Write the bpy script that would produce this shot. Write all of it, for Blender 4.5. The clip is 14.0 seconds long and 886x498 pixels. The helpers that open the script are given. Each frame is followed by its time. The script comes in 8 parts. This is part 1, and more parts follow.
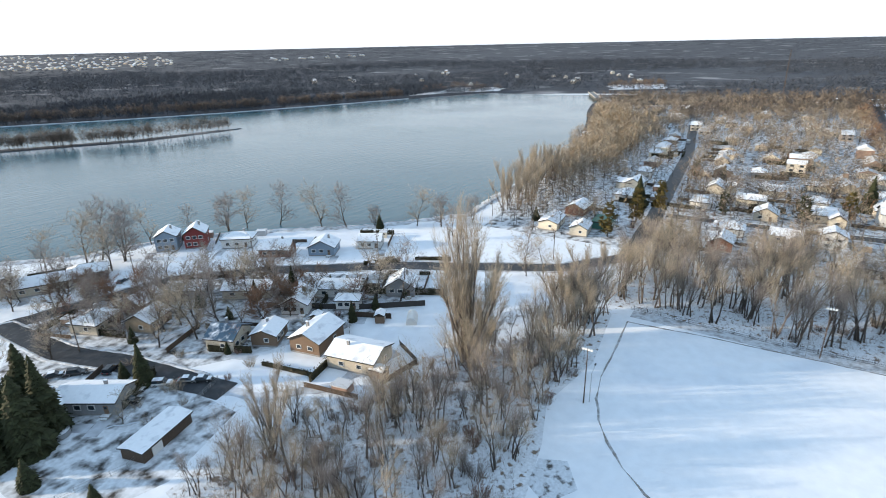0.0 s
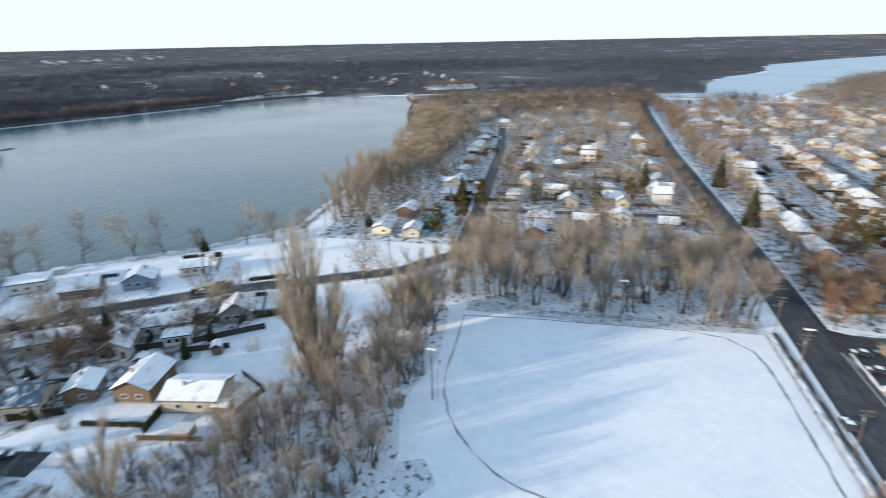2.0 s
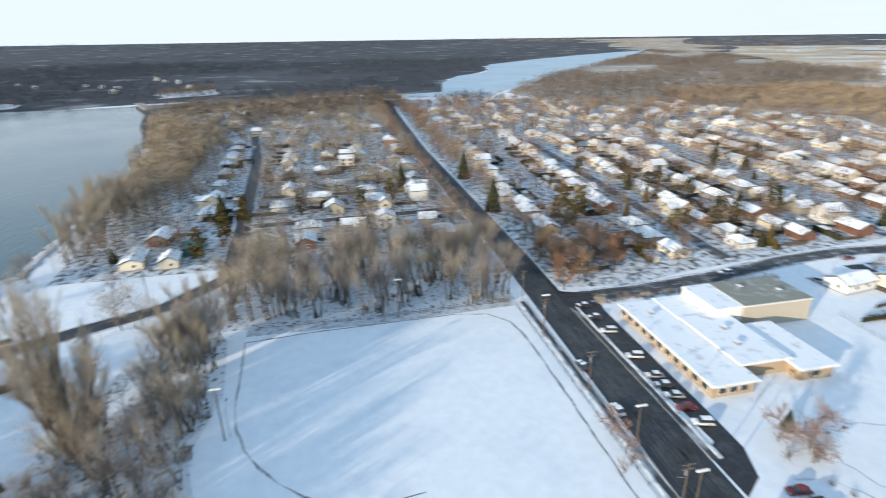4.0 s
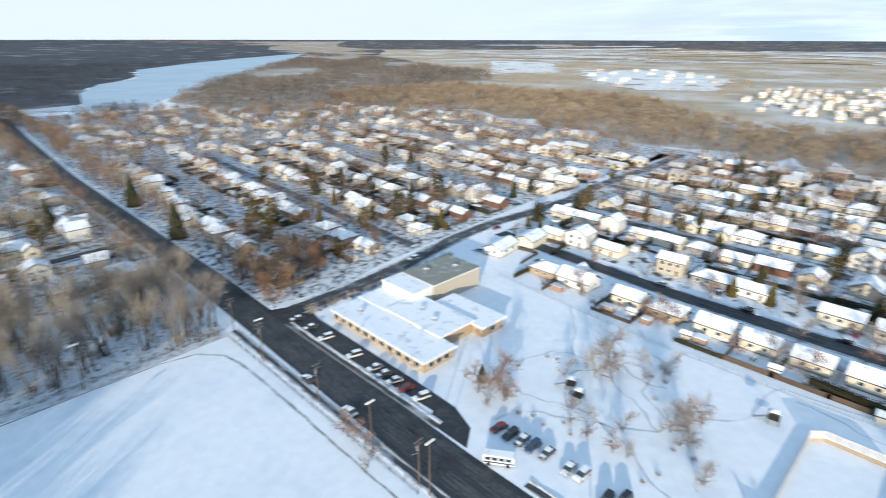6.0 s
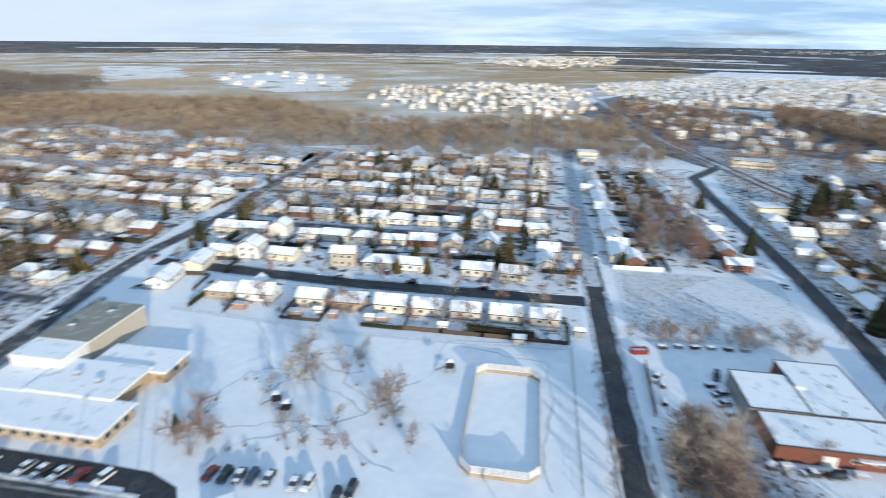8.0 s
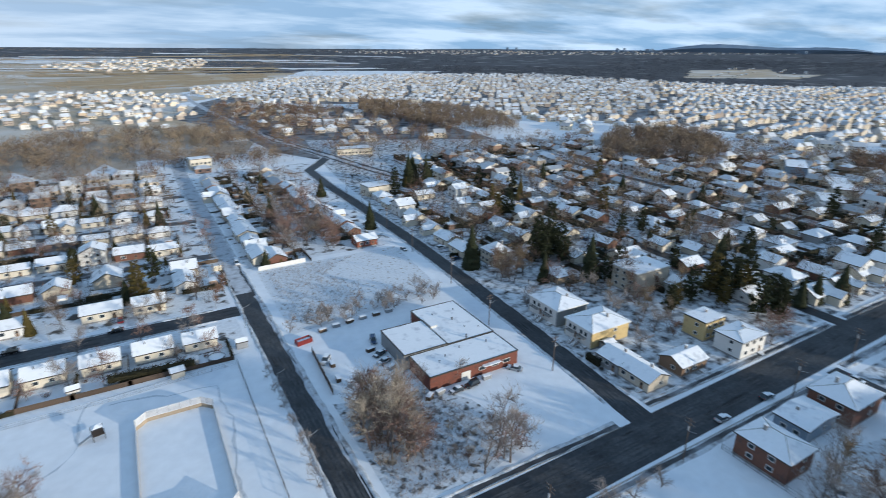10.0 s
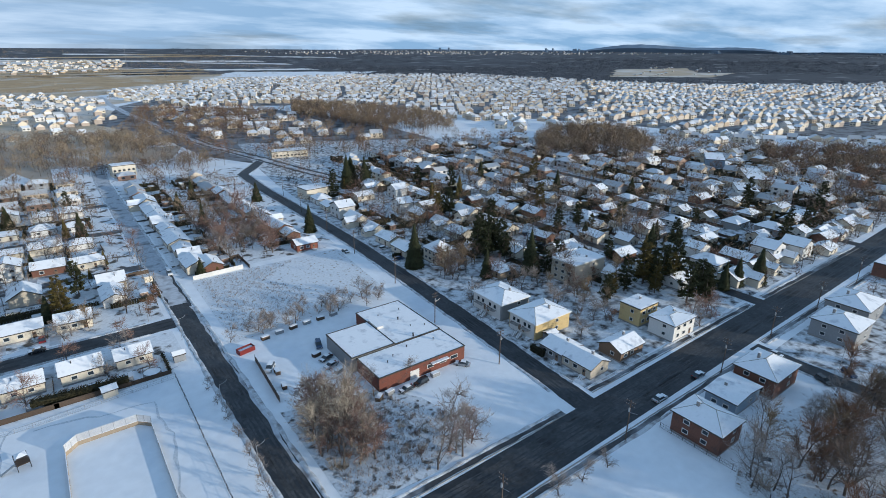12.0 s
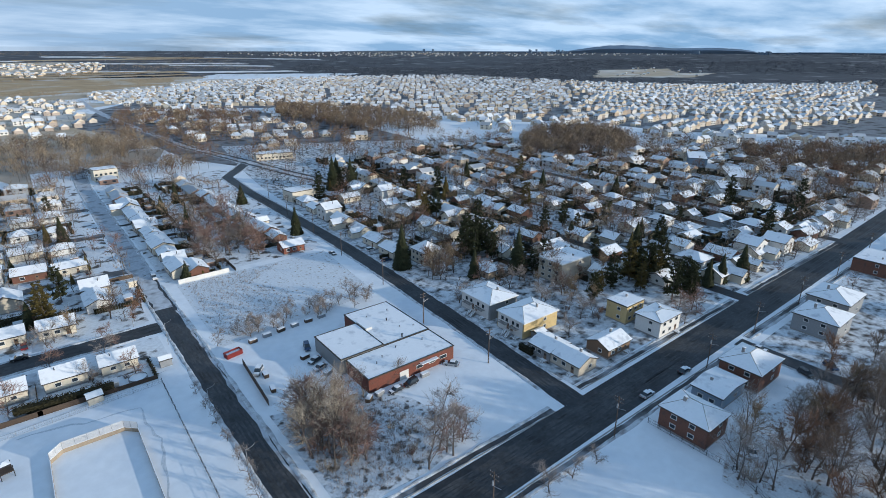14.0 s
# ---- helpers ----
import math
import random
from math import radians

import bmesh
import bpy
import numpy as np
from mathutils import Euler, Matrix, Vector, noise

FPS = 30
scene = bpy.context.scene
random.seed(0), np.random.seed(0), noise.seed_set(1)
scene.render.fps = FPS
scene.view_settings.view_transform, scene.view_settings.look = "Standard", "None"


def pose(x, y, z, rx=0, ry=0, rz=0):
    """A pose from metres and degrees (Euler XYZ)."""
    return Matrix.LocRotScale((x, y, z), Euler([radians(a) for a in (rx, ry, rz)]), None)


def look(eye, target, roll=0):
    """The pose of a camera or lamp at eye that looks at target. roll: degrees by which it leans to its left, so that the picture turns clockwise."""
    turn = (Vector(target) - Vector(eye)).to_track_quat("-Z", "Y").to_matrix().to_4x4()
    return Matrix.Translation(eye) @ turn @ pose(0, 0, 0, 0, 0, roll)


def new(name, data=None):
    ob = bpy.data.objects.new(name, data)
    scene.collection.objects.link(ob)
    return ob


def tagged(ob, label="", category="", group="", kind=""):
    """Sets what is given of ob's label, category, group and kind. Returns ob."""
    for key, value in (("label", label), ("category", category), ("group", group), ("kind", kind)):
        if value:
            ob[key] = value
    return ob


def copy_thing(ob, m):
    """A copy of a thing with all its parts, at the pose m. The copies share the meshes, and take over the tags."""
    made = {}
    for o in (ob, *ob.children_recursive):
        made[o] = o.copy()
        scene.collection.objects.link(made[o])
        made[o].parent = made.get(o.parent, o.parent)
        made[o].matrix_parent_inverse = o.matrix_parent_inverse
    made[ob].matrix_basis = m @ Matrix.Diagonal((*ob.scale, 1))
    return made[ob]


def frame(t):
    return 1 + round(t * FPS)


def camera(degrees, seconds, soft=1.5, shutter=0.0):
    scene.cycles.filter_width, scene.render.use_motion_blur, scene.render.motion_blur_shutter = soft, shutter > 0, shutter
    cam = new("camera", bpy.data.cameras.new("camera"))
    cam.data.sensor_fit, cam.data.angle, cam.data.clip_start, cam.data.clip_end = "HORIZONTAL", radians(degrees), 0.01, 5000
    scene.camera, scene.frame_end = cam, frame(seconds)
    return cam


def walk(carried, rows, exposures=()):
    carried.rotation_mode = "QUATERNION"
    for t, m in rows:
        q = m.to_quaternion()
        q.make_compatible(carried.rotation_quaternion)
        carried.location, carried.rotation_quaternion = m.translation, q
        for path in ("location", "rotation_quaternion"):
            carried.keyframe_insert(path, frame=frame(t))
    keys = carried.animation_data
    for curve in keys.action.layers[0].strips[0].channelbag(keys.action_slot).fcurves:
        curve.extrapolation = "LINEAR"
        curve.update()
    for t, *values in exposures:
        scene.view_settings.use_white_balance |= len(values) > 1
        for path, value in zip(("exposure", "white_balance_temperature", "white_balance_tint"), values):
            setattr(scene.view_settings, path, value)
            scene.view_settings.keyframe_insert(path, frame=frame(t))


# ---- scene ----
cam = camera(78.58, 14.0, soft=0.6, shutter=0.8)
PATH = [
    # seconds, x, y, z, yaw, pitch, roll
    (0.00, 0.00, 0.00, 75.00, -58.58, -20.69, 1.16),
    (0.50, -0.11, -0.48, 75.86, -60.38, -20.70, 1.14),
    (1.00, -0.33, -0.80, 76.70, -64.68, -20.78, 1.15),
    (1.50, -0.82, -0.93, 77.63, -70.45, -20.91, 1.23),
    (2.00, -1.40, -1.05, 78.63, -76.80, -21.03, 1.10),
    (2.20, -1.62, -1.09, 79.05, -79.65, -21.04, 1.05),
    (4.30, -3.46, -1.48, 83.29, -106.36, -21.39, 0.68),
    (4.50, -3.44, -1.42, 83.75, -109.59, -21.40, 0.61),
    (5.00, -3.39, -1.25, 84.88, -117.98, -21.43, 0.40),
    (5.50, -3.51, -1.06, 85.94, -126.79, -21.39, 0.11),
    (6.00, -3.67, -0.99, 86.81, -134.73, -21.35, -0.09),
    (6.50, -3.71, -1.17, 87.40, -142.57, -21.23, -0.25),
    (7.00, -3.61, -1.40, 87.82, -151.77, -21.12, -0.46),
    (7.50, -3.32, -1.37, 88.14, -161.32, -21.04, -0.52),
    (8.00, -3.25, -1.18, 88.37, -170.46, -20.93, -0.56),
    (8.50, -3.36, -0.95, 88.51, -179.78, -20.81, -0.56),
    (9.00, -3.54, -0.85, 88.61, -191.26, -20.69, -0.55),
    (9.20, -3.58, -0.81, 88.65, -196.82, -20.63, -0.51),
    (9.45, -2.94, -0.77, 88.50, -202.59, -20.56, -0.47),
    (9.70, -2.50, -0.73, 88.39, -206.63, -20.51, -0.44),
    (10.00, -2.14, -0.71, 88.31, -209.91, -20.47, -0.42),
    (10.40, -1.85, -0.69, 88.24, -212.58, -20.44, -0.40),
    (10.80, -1.68, -0.68, 88.20, -214.08, -20.42, -0.39),
    (11.30, -1.57, -0.67, 88.17, -215.08, -20.41, -0.38),
    (11.50, -1.45, -0.63, 88.17, -215.51, -20.39, -0.39),
    (12.00, -1.18, -0.57, 88.13, -216.58, -20.40, -0.39),
    (12.50, -1.03, -0.54, 88.12, -217.11, -20.37, -0.40),
    (13.00, -0.92, -0.50, 88.13, -217.48, -20.35, -0.37),
    (13.50, -0.80, -0.50, 88.08, -217.86, -20.32, -0.28),
    (14.00, -0.65, -0.47, 87.95, -218.16, -20.26, -0.20),
]

walk(cam, [(t, pose(x, y, z, 90 + pitch, roll, yaw)) for t, x, y, z, yaw, pitch, roll in PATH], [(0.0, 0.71, 5960, 10), (1.5, 0.56, 5880, 10), (2.2, 0.50, 5880, 10), (4.3, 0.46, 5720, 8), (7.5, 0.33, 5510, 8), (9.2, 0.02, 5300, 8), (11.3, -0.16, 5190, 8), (14.0, -0.18, 5160, 8)])

# ---- world, sun ----
SUN_AZ = math.atan2(-0.55, 0.83)
SUN_EL = radians(10.5)
world = bpy.data.worlds.new("sky")
scene.world = world
world.use_nodes = True
wt = world.node_tree
for n in list(wt.nodes):
    wt.nodes.remove(n)


def wnode(kind, **kw):
    n = wt.nodes.new(kind)
    for k, v in kw.items():
        n.inputs[k].default_value = v
    return n


sky = wnode("ShaderNodeTexSky")
sky.sky_type = "NISHITA"
sky.sun_disc = False
sky.sun_elevation = SUN_EL
sky.sun_rotation = SUN_AZ % (2 * math.pi)
sky.altitude = 100
sky.air_density, sky.dust_density, sky.ozone_density = 1.0, 1.2, 1.5
coord = wnode("ShaderNodeTexCoord")
# clouds lie in a flat layer: project the view onto a plane overhead
sep = wnode("ShaderNodeSeparateXYZ")
wt.links.new(coord.outputs["Generated"], sep.inputs[0])
up = wnode("ShaderNodeMath")
up.operation = "MAXIMUM"
up.inputs[1].default_value = 0.0
wt.links.new(sep.outputs["Z"], up.inputs[0])
lift = wnode("ShaderNodeMath")
lift.operation = "ADD"
lift.inputs[1].default_value = 0.12
wt.links.new(up.outputs[0], lift.inputs[0])
comb = wnode("ShaderNodeCombineXYZ")
for axis in "XY":
    div = wnode("ShaderNodeMath")
    div.operation = "DIVIDE"
    wt.links.new(sep.outputs[axis], div.inputs[0])
    wt.links.new(lift.outputs[0], div.inputs[1])
    wt.links.new(div.outputs[0], comb.inputs[axis])
stretch = wnode("ShaderNodeMapping")
stretch.inputs["Rotation"].default_value = (0, 0, radians(-35))
stretch.inputs["Scale"].default_value = (0.42, 0.62, 1)
wt.links.new(comb.outputs[0], stretch.inputs["Vector"])
puff = wnode("ShaderNodeTexNoise", Scale=1.0, Detail=7.0, Roughness=0.56)
wt.links.new(stretch.outputs[0], puff.inputs["Vector"])
cover = wnode("ShaderNodeMapRange", **{"From Min": 0.20, "From Max": 0.50})
wt.links.new(puff.outputs["Fac"], cover.inputs["Value"])
shade = wnode("ShaderNodeTexNoise", Scale=1.5, Detail=6.0, Roughness=0.55)
wt.links.new(stretch.outputs[0], shade.inputs["Vector"])
tone = wnode("ShaderNodeValToRGB")
tone.color_ramp.elements[0].position, tone.color_ramp.elements[0].color = 0.41, (7.0, 9.9, 12.4, 1)
tone.color_ramp.elements[1].position, tone.color_ramp.elements[1].color = 0.61, (15.5, 17.0, 17.6, 1)
wt.links.new(shade.outputs["Fac"], tone.inputs["Fac"])
cloudy = wnode("ShaderNodeMix")
cloudy.data_type = "RGBA"
# the cloud banks lie low; overhead is a blue sky behind a thin even veil
clear_top = wnode("ShaderNodeMapRange", **{"From Min": 0.22, "From Max": 0.62, "To Min": 1.0, "To Max": 0.0})
clear_top.interpolation_type = "SMOOTHSTEP"
wt.links.new(up.outputs[0], clear_top.inputs["Value"])
banks = wnode("ShaderNodeMath")
banks.operation = "MULTIPLY"
wt.links.new(cover.outputs[0], banks.inputs[0])
wt.links.new(clear_top.outputs[0], banks.inputs[1])
wt.links.new(banks.outputs[0], cloudy.inputs["Factor"])
wt.links.new(sky.outputs["Color"], cloudy.inputs["A"])
wt.links.new(tone.outputs["Color"], cloudy.inputs["B"])
# a thin bright veil of high cloud on the river's side of the sky
side = wnode("ShaderNodeVectorMath")
side.operation = "DOT_PRODUCT"
side.inputs[1].default_value = (0.88, 0.22, 0.0)
wt.links.new(coord.outputs["Generated"], side.inputs[0])
veil = wnode("ShaderNodeMapRange", **{"From Min": -0.85, "From Max": 0.65})
veil.interpolation_type = "SMOOTHSTEP"
wt.links.new(side.outputs["Value"], veil.inputs["Value"])
haze = wnode("ShaderNodeMix")
haze.data_type = "RGBA"
haze.inputs["B"].default_value = (13.3, 13.7, 13.8, 1)
veil_low = wnode("ShaderNodeMath")
veil_low.operation = "MULTIPLY"
wt.links.new(veil.outputs[0], veil_low.inputs[0])
wt.links.new(clear_top.outputs[0], veil_low.inputs[1])
wt.links.new(veil_low.outputs[0], haze.inputs["Factor"])
wt.links.new(cloudy.outputs["Result"], haze.inputs["A"])
ground_sky = wnode("ShaderNodeBackground", Strength=0.051)
zenith = wnode("ShaderNodeMix")
zenith.data_type = "RGBA"
zenith.inputs["A"].default_value = (6.4, 8.7, 11.0, 1)
wt.links.new(clear_top.outputs[0], zenith.inputs["Factor"])
wt.links.new(haze.outputs["Result"], zenith.inputs["B"])
wt.links.new(zenith.outputs["Result"], ground_sky.inputs["Color"])
wout = wnode("ShaderNodeOutputWorld")
wt.links.new(ground_sky.outputs[0], wout.inputs["Surface"])

sun = new("sun", bpy.data.lights.new("sun", "SUN"))
sun.data.energy = 5.0
sun.data.angle = radians(0.6)
sun.data.color = (1.0, 0.80, 0.55)
SUN_DIR = Vector((math.sin(SUN_AZ) * math.cos(SUN_EL), math.cos(SUN_AZ) * math.cos(SUN_EL), math.sin(SUN_EL)))
sun.matrix_world = look(SUN_DIR * 300, (0, 0, 0))

# ---- materials ----


def material(name, base, rough=0.8, metal=0.0, grain=0.0, scale=3.0, second=None, blotch=0.0, blotch_scale=0.3, bump=0.0, island=0.0, coat=0.0, spec=0.3, crisp=0.0):
    """base colour with fine grain (value), broad blotches of a second colour, relief, and a change from piece to piece."""
    m = bpy.data.materials.new(name)
    m.use_nodes = True
    nt = m.node_tree
    b = nt.nodes["Principled BSDF"]
    b.inputs["Roughness"].default_value = rough
    b.inputs["Metallic"].default_value = metal
    b.inputs["Specular IOR Level"].default_value = spec
    b.inputs["Coat Weight"].default_value = coat
    b.inputs["Base Color"].default_value = (*base, 1)
    geo = nt.nodes.new("ShaderNodeNewGeometry")
    colour = None

    def mixed(fac, a, bcol, mode="MIX"):
        mx = nt.nodes.new("ShaderNodeMix")
        mx.data_type, mx.blend_type = "RGBA", mode
        if isinstance(fac, float):
            mx.inputs["Factor"].default_value = fac
        else:
            nt.links.new(fac, mx.inputs["Factor"])
        for slot, val in (("A", a), ("B", bcol)):
            if isinstance(val, tuple):
                mx.inputs[slot].default_value = (*val, 1)
            else:
                nt.links.new(val, mx.inputs[slot])
        return mx.outputs["Result"]

    def noisy(sc, detail, lo, hi):
        n = nt.nodes.new("ShaderNodeTexNoise")
        n.inputs["Scale"].default_value, n.inputs["Detail"].default_value = sc, detail
        nt.links.new(geo.outputs["Position"], n.inputs["Vector"])
        r = nt.nodes.new("ShaderNodeMapRange")
        r.inputs["From Min"].default_value, r.inputs["From Max"].default_value = lo, hi
        nt.links.new(n.outputs["Fac"], r.inputs["Value"])
        return r.outputs["Result"], n.outputs["Fac"]

    colour = base
    if second and blotch > 0:
        low = 0.62 - blotch * 0.3
        fac, _ = noisy(blotch_scale, 6 if crisp else 5, low + crisp, 0.70 - crisp)
        colour = mixed(fac, colour, second)
    if grain > 0:
        fac, raw = noisy(scale, 4, 0.25, 0.75)
        dark = tuple(c * (1 - grain) for c in (1, 1, 1))
        g = mixed(fac, dark, (1.0, 1.0, 1.0))
        colour = mixed(1.0, colour, g, "MULTIPLY")
        if bump > 0:
            bp = nt.nodes.new("ShaderNodeBump")
            bp.inputs["Strength"].default_value = bump
            bp.inputs["Distance"].default_value = 0.1
            nt.links.new(raw, bp.inputs["Height"])
            nt.links.new(bp.outputs["Normal"], b.inputs["Normal"])
    if island > 0:
        info = nt.nodes.new("ShaderNodeObjectInfo")
        add = nt.nodes.new("ShaderNodeMath")
        add.operation = "ADD"
        nt.links.new(info.outputs["Random"], add.inputs[0])
        nt.links.new(geo.outputs["Random Per Island"], add.inputs[1])
        fr = nt.nodes.new("ShaderNodeMath")
        fr.operation = "FRACT"
        nt.links.new(add.outputs[0], fr.inputs[0])
        g = mixed(fr.outputs[0], tuple([1 - island] * 3), (1.0, 1.0, 1.0))
        colour = mixed(1.0, colour, g, "MULTIPLY")
    if not isinstance(colour, tuple):
        nt.links.new(colour, b.inputs["Base Color"])
    return m


SNOW = material("snow", (0.83, 0.855, 0.89), 0.75, grain=0.10, scale=0.35, second=(0.72, 0.765, 0.83), blotch=0.35, blotch_scale=0.045, bump=0.6)
# dark patches are bare soil, deepened to hold the shade between houses
SNOW_YARD_SHADE = material("trodden_yard_snow_with_shade", (0.76, 0.79, 0.83), 0.8, grain=0.3, scale=0.9, second=(0.055, 0.05, 0.045), blotch=0.68, blotch_scale=0.3, bump=0.6, crisp=0.035)
# brighter copy of the yard snow, with less shade put in
SNOW_BLOCK = material("paler_garden_snow_with_beds", (0.80, 0.83, 0.87), 0.8, grain=0.25, scale=0.9, second=(0.10, 0.09, 0.08), blotch=0.5, blotch_scale=0.19, bump=0.6, crisp=0.07)
# snow colour darkened to carry the shade between the suburb's houses
SHADED_TOWN = material("streets_and_yards_with_shade", (0.24, 0.25, 0.27), 0.8, grain=0.35, scale=0.3, second=(0.05, 0.048, 0.047), blotch=0.62, blotch_scale=0.07, crisp=0.06)
SNOW_WOODS = material("snow_leaf_litter", (0.76, 0.79, 0.83), 0.85, grain=0.30, scale=1.6, second=(0.22, 0.17, 0.13), blotch=0.34, crisp=0.05, blotch_scale=0.55, bump=0.5)
SNOW_BRUSH = material("snow_dead_grass", (0.76, 0.79, 0.83), 0.85, grain=0.25, scale=1.2, second=(0.30, 0.25, 0.19), blotch=0.2, blotch_scale=0.8, bump=0.6, crisp=0.04)
SNOW_SCRUB = material("snow_dark_scrub", (0.70, 0.74, 0.79), 0.85, grain=0.3, scale=1.4, second=(0.10, 0.095, 0.09), blotch=0.5, blotch_scale=0.5, bump=0.8, crisp=0.05)
SNOW_ROOF = material("roof_snow", (0.87, 0.885, 0.91), 0.7, grain=0.06, scale=1.3, second=(0.62, 0.64, 0.68), blotch=0.2, blotch_scale=0.35, bump=0.15)
SNOW_BANK = material("ploughed_snow", (0.66, 0.69, 0.73), 0.85, grain=0.3, scale=2.2, second=(0.30, 0.29, 0.29), blotch=0.55, blotch_scale=0.5, bump=0.8)
SNOW_DRIVE = material("packed_snow_drive", (0.60, 0.63, 0.68), 0.7, grain=0.25, scale=1.0, second=(0.20, 0.20, 0.21), blotch=0.5, blotch_scale=0.25, bump=0.3)
ASPHALT = material("wet_asphalt", (0.034, 0.038, 0.045), 0.55, grain=0.5, scale=0.8, second=(0.075, 0.077, 0.083), blotch=0.42, blotch_scale=0.3, bump=0.2, spec=0.4)
SALTED = material("salted_asphalt", (0.10, 0.103, 0.108), 0.8, grain=0.5, scale=0.9, second=(0.036, 0.037, 0.040), blotch=0.62, blotch_scale=0.10, bump=0.2)
SLUSH = material("slushy_half_cleared_street", (0.10, 0.104, 0.112), 0.7, grain=0.4, scale=0.8, second=(0.52, 0.55, 0.60), blotch=0.5, blotch_scale=0.16, bump=0.3)
PACKED = material("packed_snow_street", (0.52, 0.55, 0.60), 0.75, grain=0.3, scale=0.8, second=(0.16, 0.165, 0.17), blotch=0.35, blotch_scale=0.16, bump=0.3)
CONCRETE = material("kerb_concrete", (0.34, 0.33, 0.31), 0.85, grain=0.25, scale=2.5, bump=0.2)
WALK = material("bare_sidewalk", (0.09, 0.09, 0.095), 0.75, grain=0.5, scale=0.7, second=(0.62, 0.65, 0.70), blotch=0.4, blotch_scale=0.07)
FOOT = material("foot_trodden_snow", (0.64, 0.69, 0.75), 0.85, grain=0.35, scale=2.0, second=(0.78, 0.81, 0.86), blotch=0.5, blotch_scale=0.4, bump=0.8)
TRACK = material("bare_grass_track", (0.30, 0.29, 0.28), 0.9, grain=0.4, scale=2.0, second=(0.70, 0.74, 0.79), blotch=0.6, blotch_scale=0.5, bump=0.6)
BARK = material("grey_bark", (0.19, 0.16, 0.14), 0.9, grain=0.4, scale=6, bump=0.5, island=0.35)
# darker copy of the grey bark: dark trunks, and painted shade in the copse
DARK_BARK = material("dark_bark_with_shade", (0.11, 0.093, 0.08), 0.9, grain=0.4, scale=6, bump=0.5, island=0.35)
TWIG_TAN = material("tan_twigs", (0.53, 0.455, 0.355), 0.85, grain=0.2, scale=2, island=0.5)
TWIG_GREY = material("grey_brown_twigs", (0.38, 0.335, 0.305), 0.85, grain=0.25, scale=2, island=0.4)
TWIG_RED = material("red_brown_twigs", (0.34, 0.22, 0.175), 0.85, grain=0.25, scale=2, island=0.4)
TOWN_TAN = material("tan_garden_twigs", (0.40, 0.30, 0.19), 0.9, grain=0.2, scale=2, island=0.45)
TOWN_GREY = material("brown_garden_twigs", (0.25, 0.185, 0.14), 0.9, grain=0.25, scale=2, island=0.45)
TOWN_RED = material("reddish_garden_twigs", (0.31, 0.185, 0.12), 0.9, grain=0.25, scale=2, island=0.45)
POINT_TAN = material("pale_tan_twigs", (0.42, 0.345, 0.255), 0.9, grain=0.2, scale=2, island=0.45)
POINT_GREY = material("pale_grey_brown_twigs", (0.30, 0.25, 0.205), 0.9, grain=0.25, scale=2, island=0.45)
# the blue haze of distance is put into the next two base colours
HAZED_FLOOR = material("haze_tinted_woodland_floor", (0.07, 0.078, 0.094), 0.95, grain=0.4, scale=0.03, second=(0.30, 0.30, 0.31), blotch=0.16, blotch_scale=0.01)
# also darkened for the shade that lies over the far woods
HAZED_TWIG = material("shaded_hazy_bare_woods", (0.072, 0.083, 0.104), 0.95, grain=0.3, scale=0.02, second=(0.05, 0.058, 0.074), blotch=0.5, blotch_scale=0.006, island=0.3)
FAR_TAN = material("far_tan_woods", (0.45, 0.36, 0.25), 0.95, grain=0.3, scale=0.02, second=(0.34, 0.26, 0.185), blotch=0.4, blotch_scale=0.008, island=0.3)
FAR_LITTER = material("snowy_tan_woodland_floor", (0.46, 0.40, 0.33), 0.95, grain=0.3, scale=0.03, second=(0.66, 0.66, 0.66), blotch=0.35, blotch_scale=0.012)
FAR_BROWN = material("far_brown_woods", (0.20, 0.165, 0.135), 0.95, grain=0.3, scale=0.02, second=(0.12, 0.10, 0.09), blotch=0.4, blotch_scale=0.008, island=0.3)
NEEDLES = material("dark_needles", (0.058, 0.066, 0.028), 0.85, grain=0.4, scale=3, island=0.5)
NEEDLES_GOLD = material("yellow_green_needles", (0.16, 0.125, 0.035), 0.85, grain=0.4, scale=3, island=0.5)
HEDGE = material("brown_green_hedge", (0.055, 0.052, 0.026), 0.9, grain=0.5, scale=4, bump=0.8, island=0.5)
BRICK = material("red_brick", (0.30, 0.105, 0.065), 0.85, grain=0.4, scale=5, second=(0.20, 0.09, 0.065), blotch=0.4, blotch_scale=0.7, bump=0.3, island=0.3)
BRICK_SHOP = material("dull_red_brick", (0.20, 0.075, 0.052), 0.85, grain=0.4, scale=5, second=(0.14, 0.07, 0.055), blotch=0.4, blotch_scale=0.7, bump=0.3)
BRICK_BROWN = material("brown_brick", (0.20, 0.10, 0.07), 0.85, grain=0.4, scale=5, second=(0.14, 0.085, 0.07), blotch=0.4, blotch_scale=0.7, bump=0.3)
BRICK_TAN = material("tan_brick", (0.44, 0.34, 0.235), 0.85, grain=0.3, scale=5, second=(0.34, 0.25, 0.17), blotch=0.4, blotch_scale=0.7, bump=0.3)
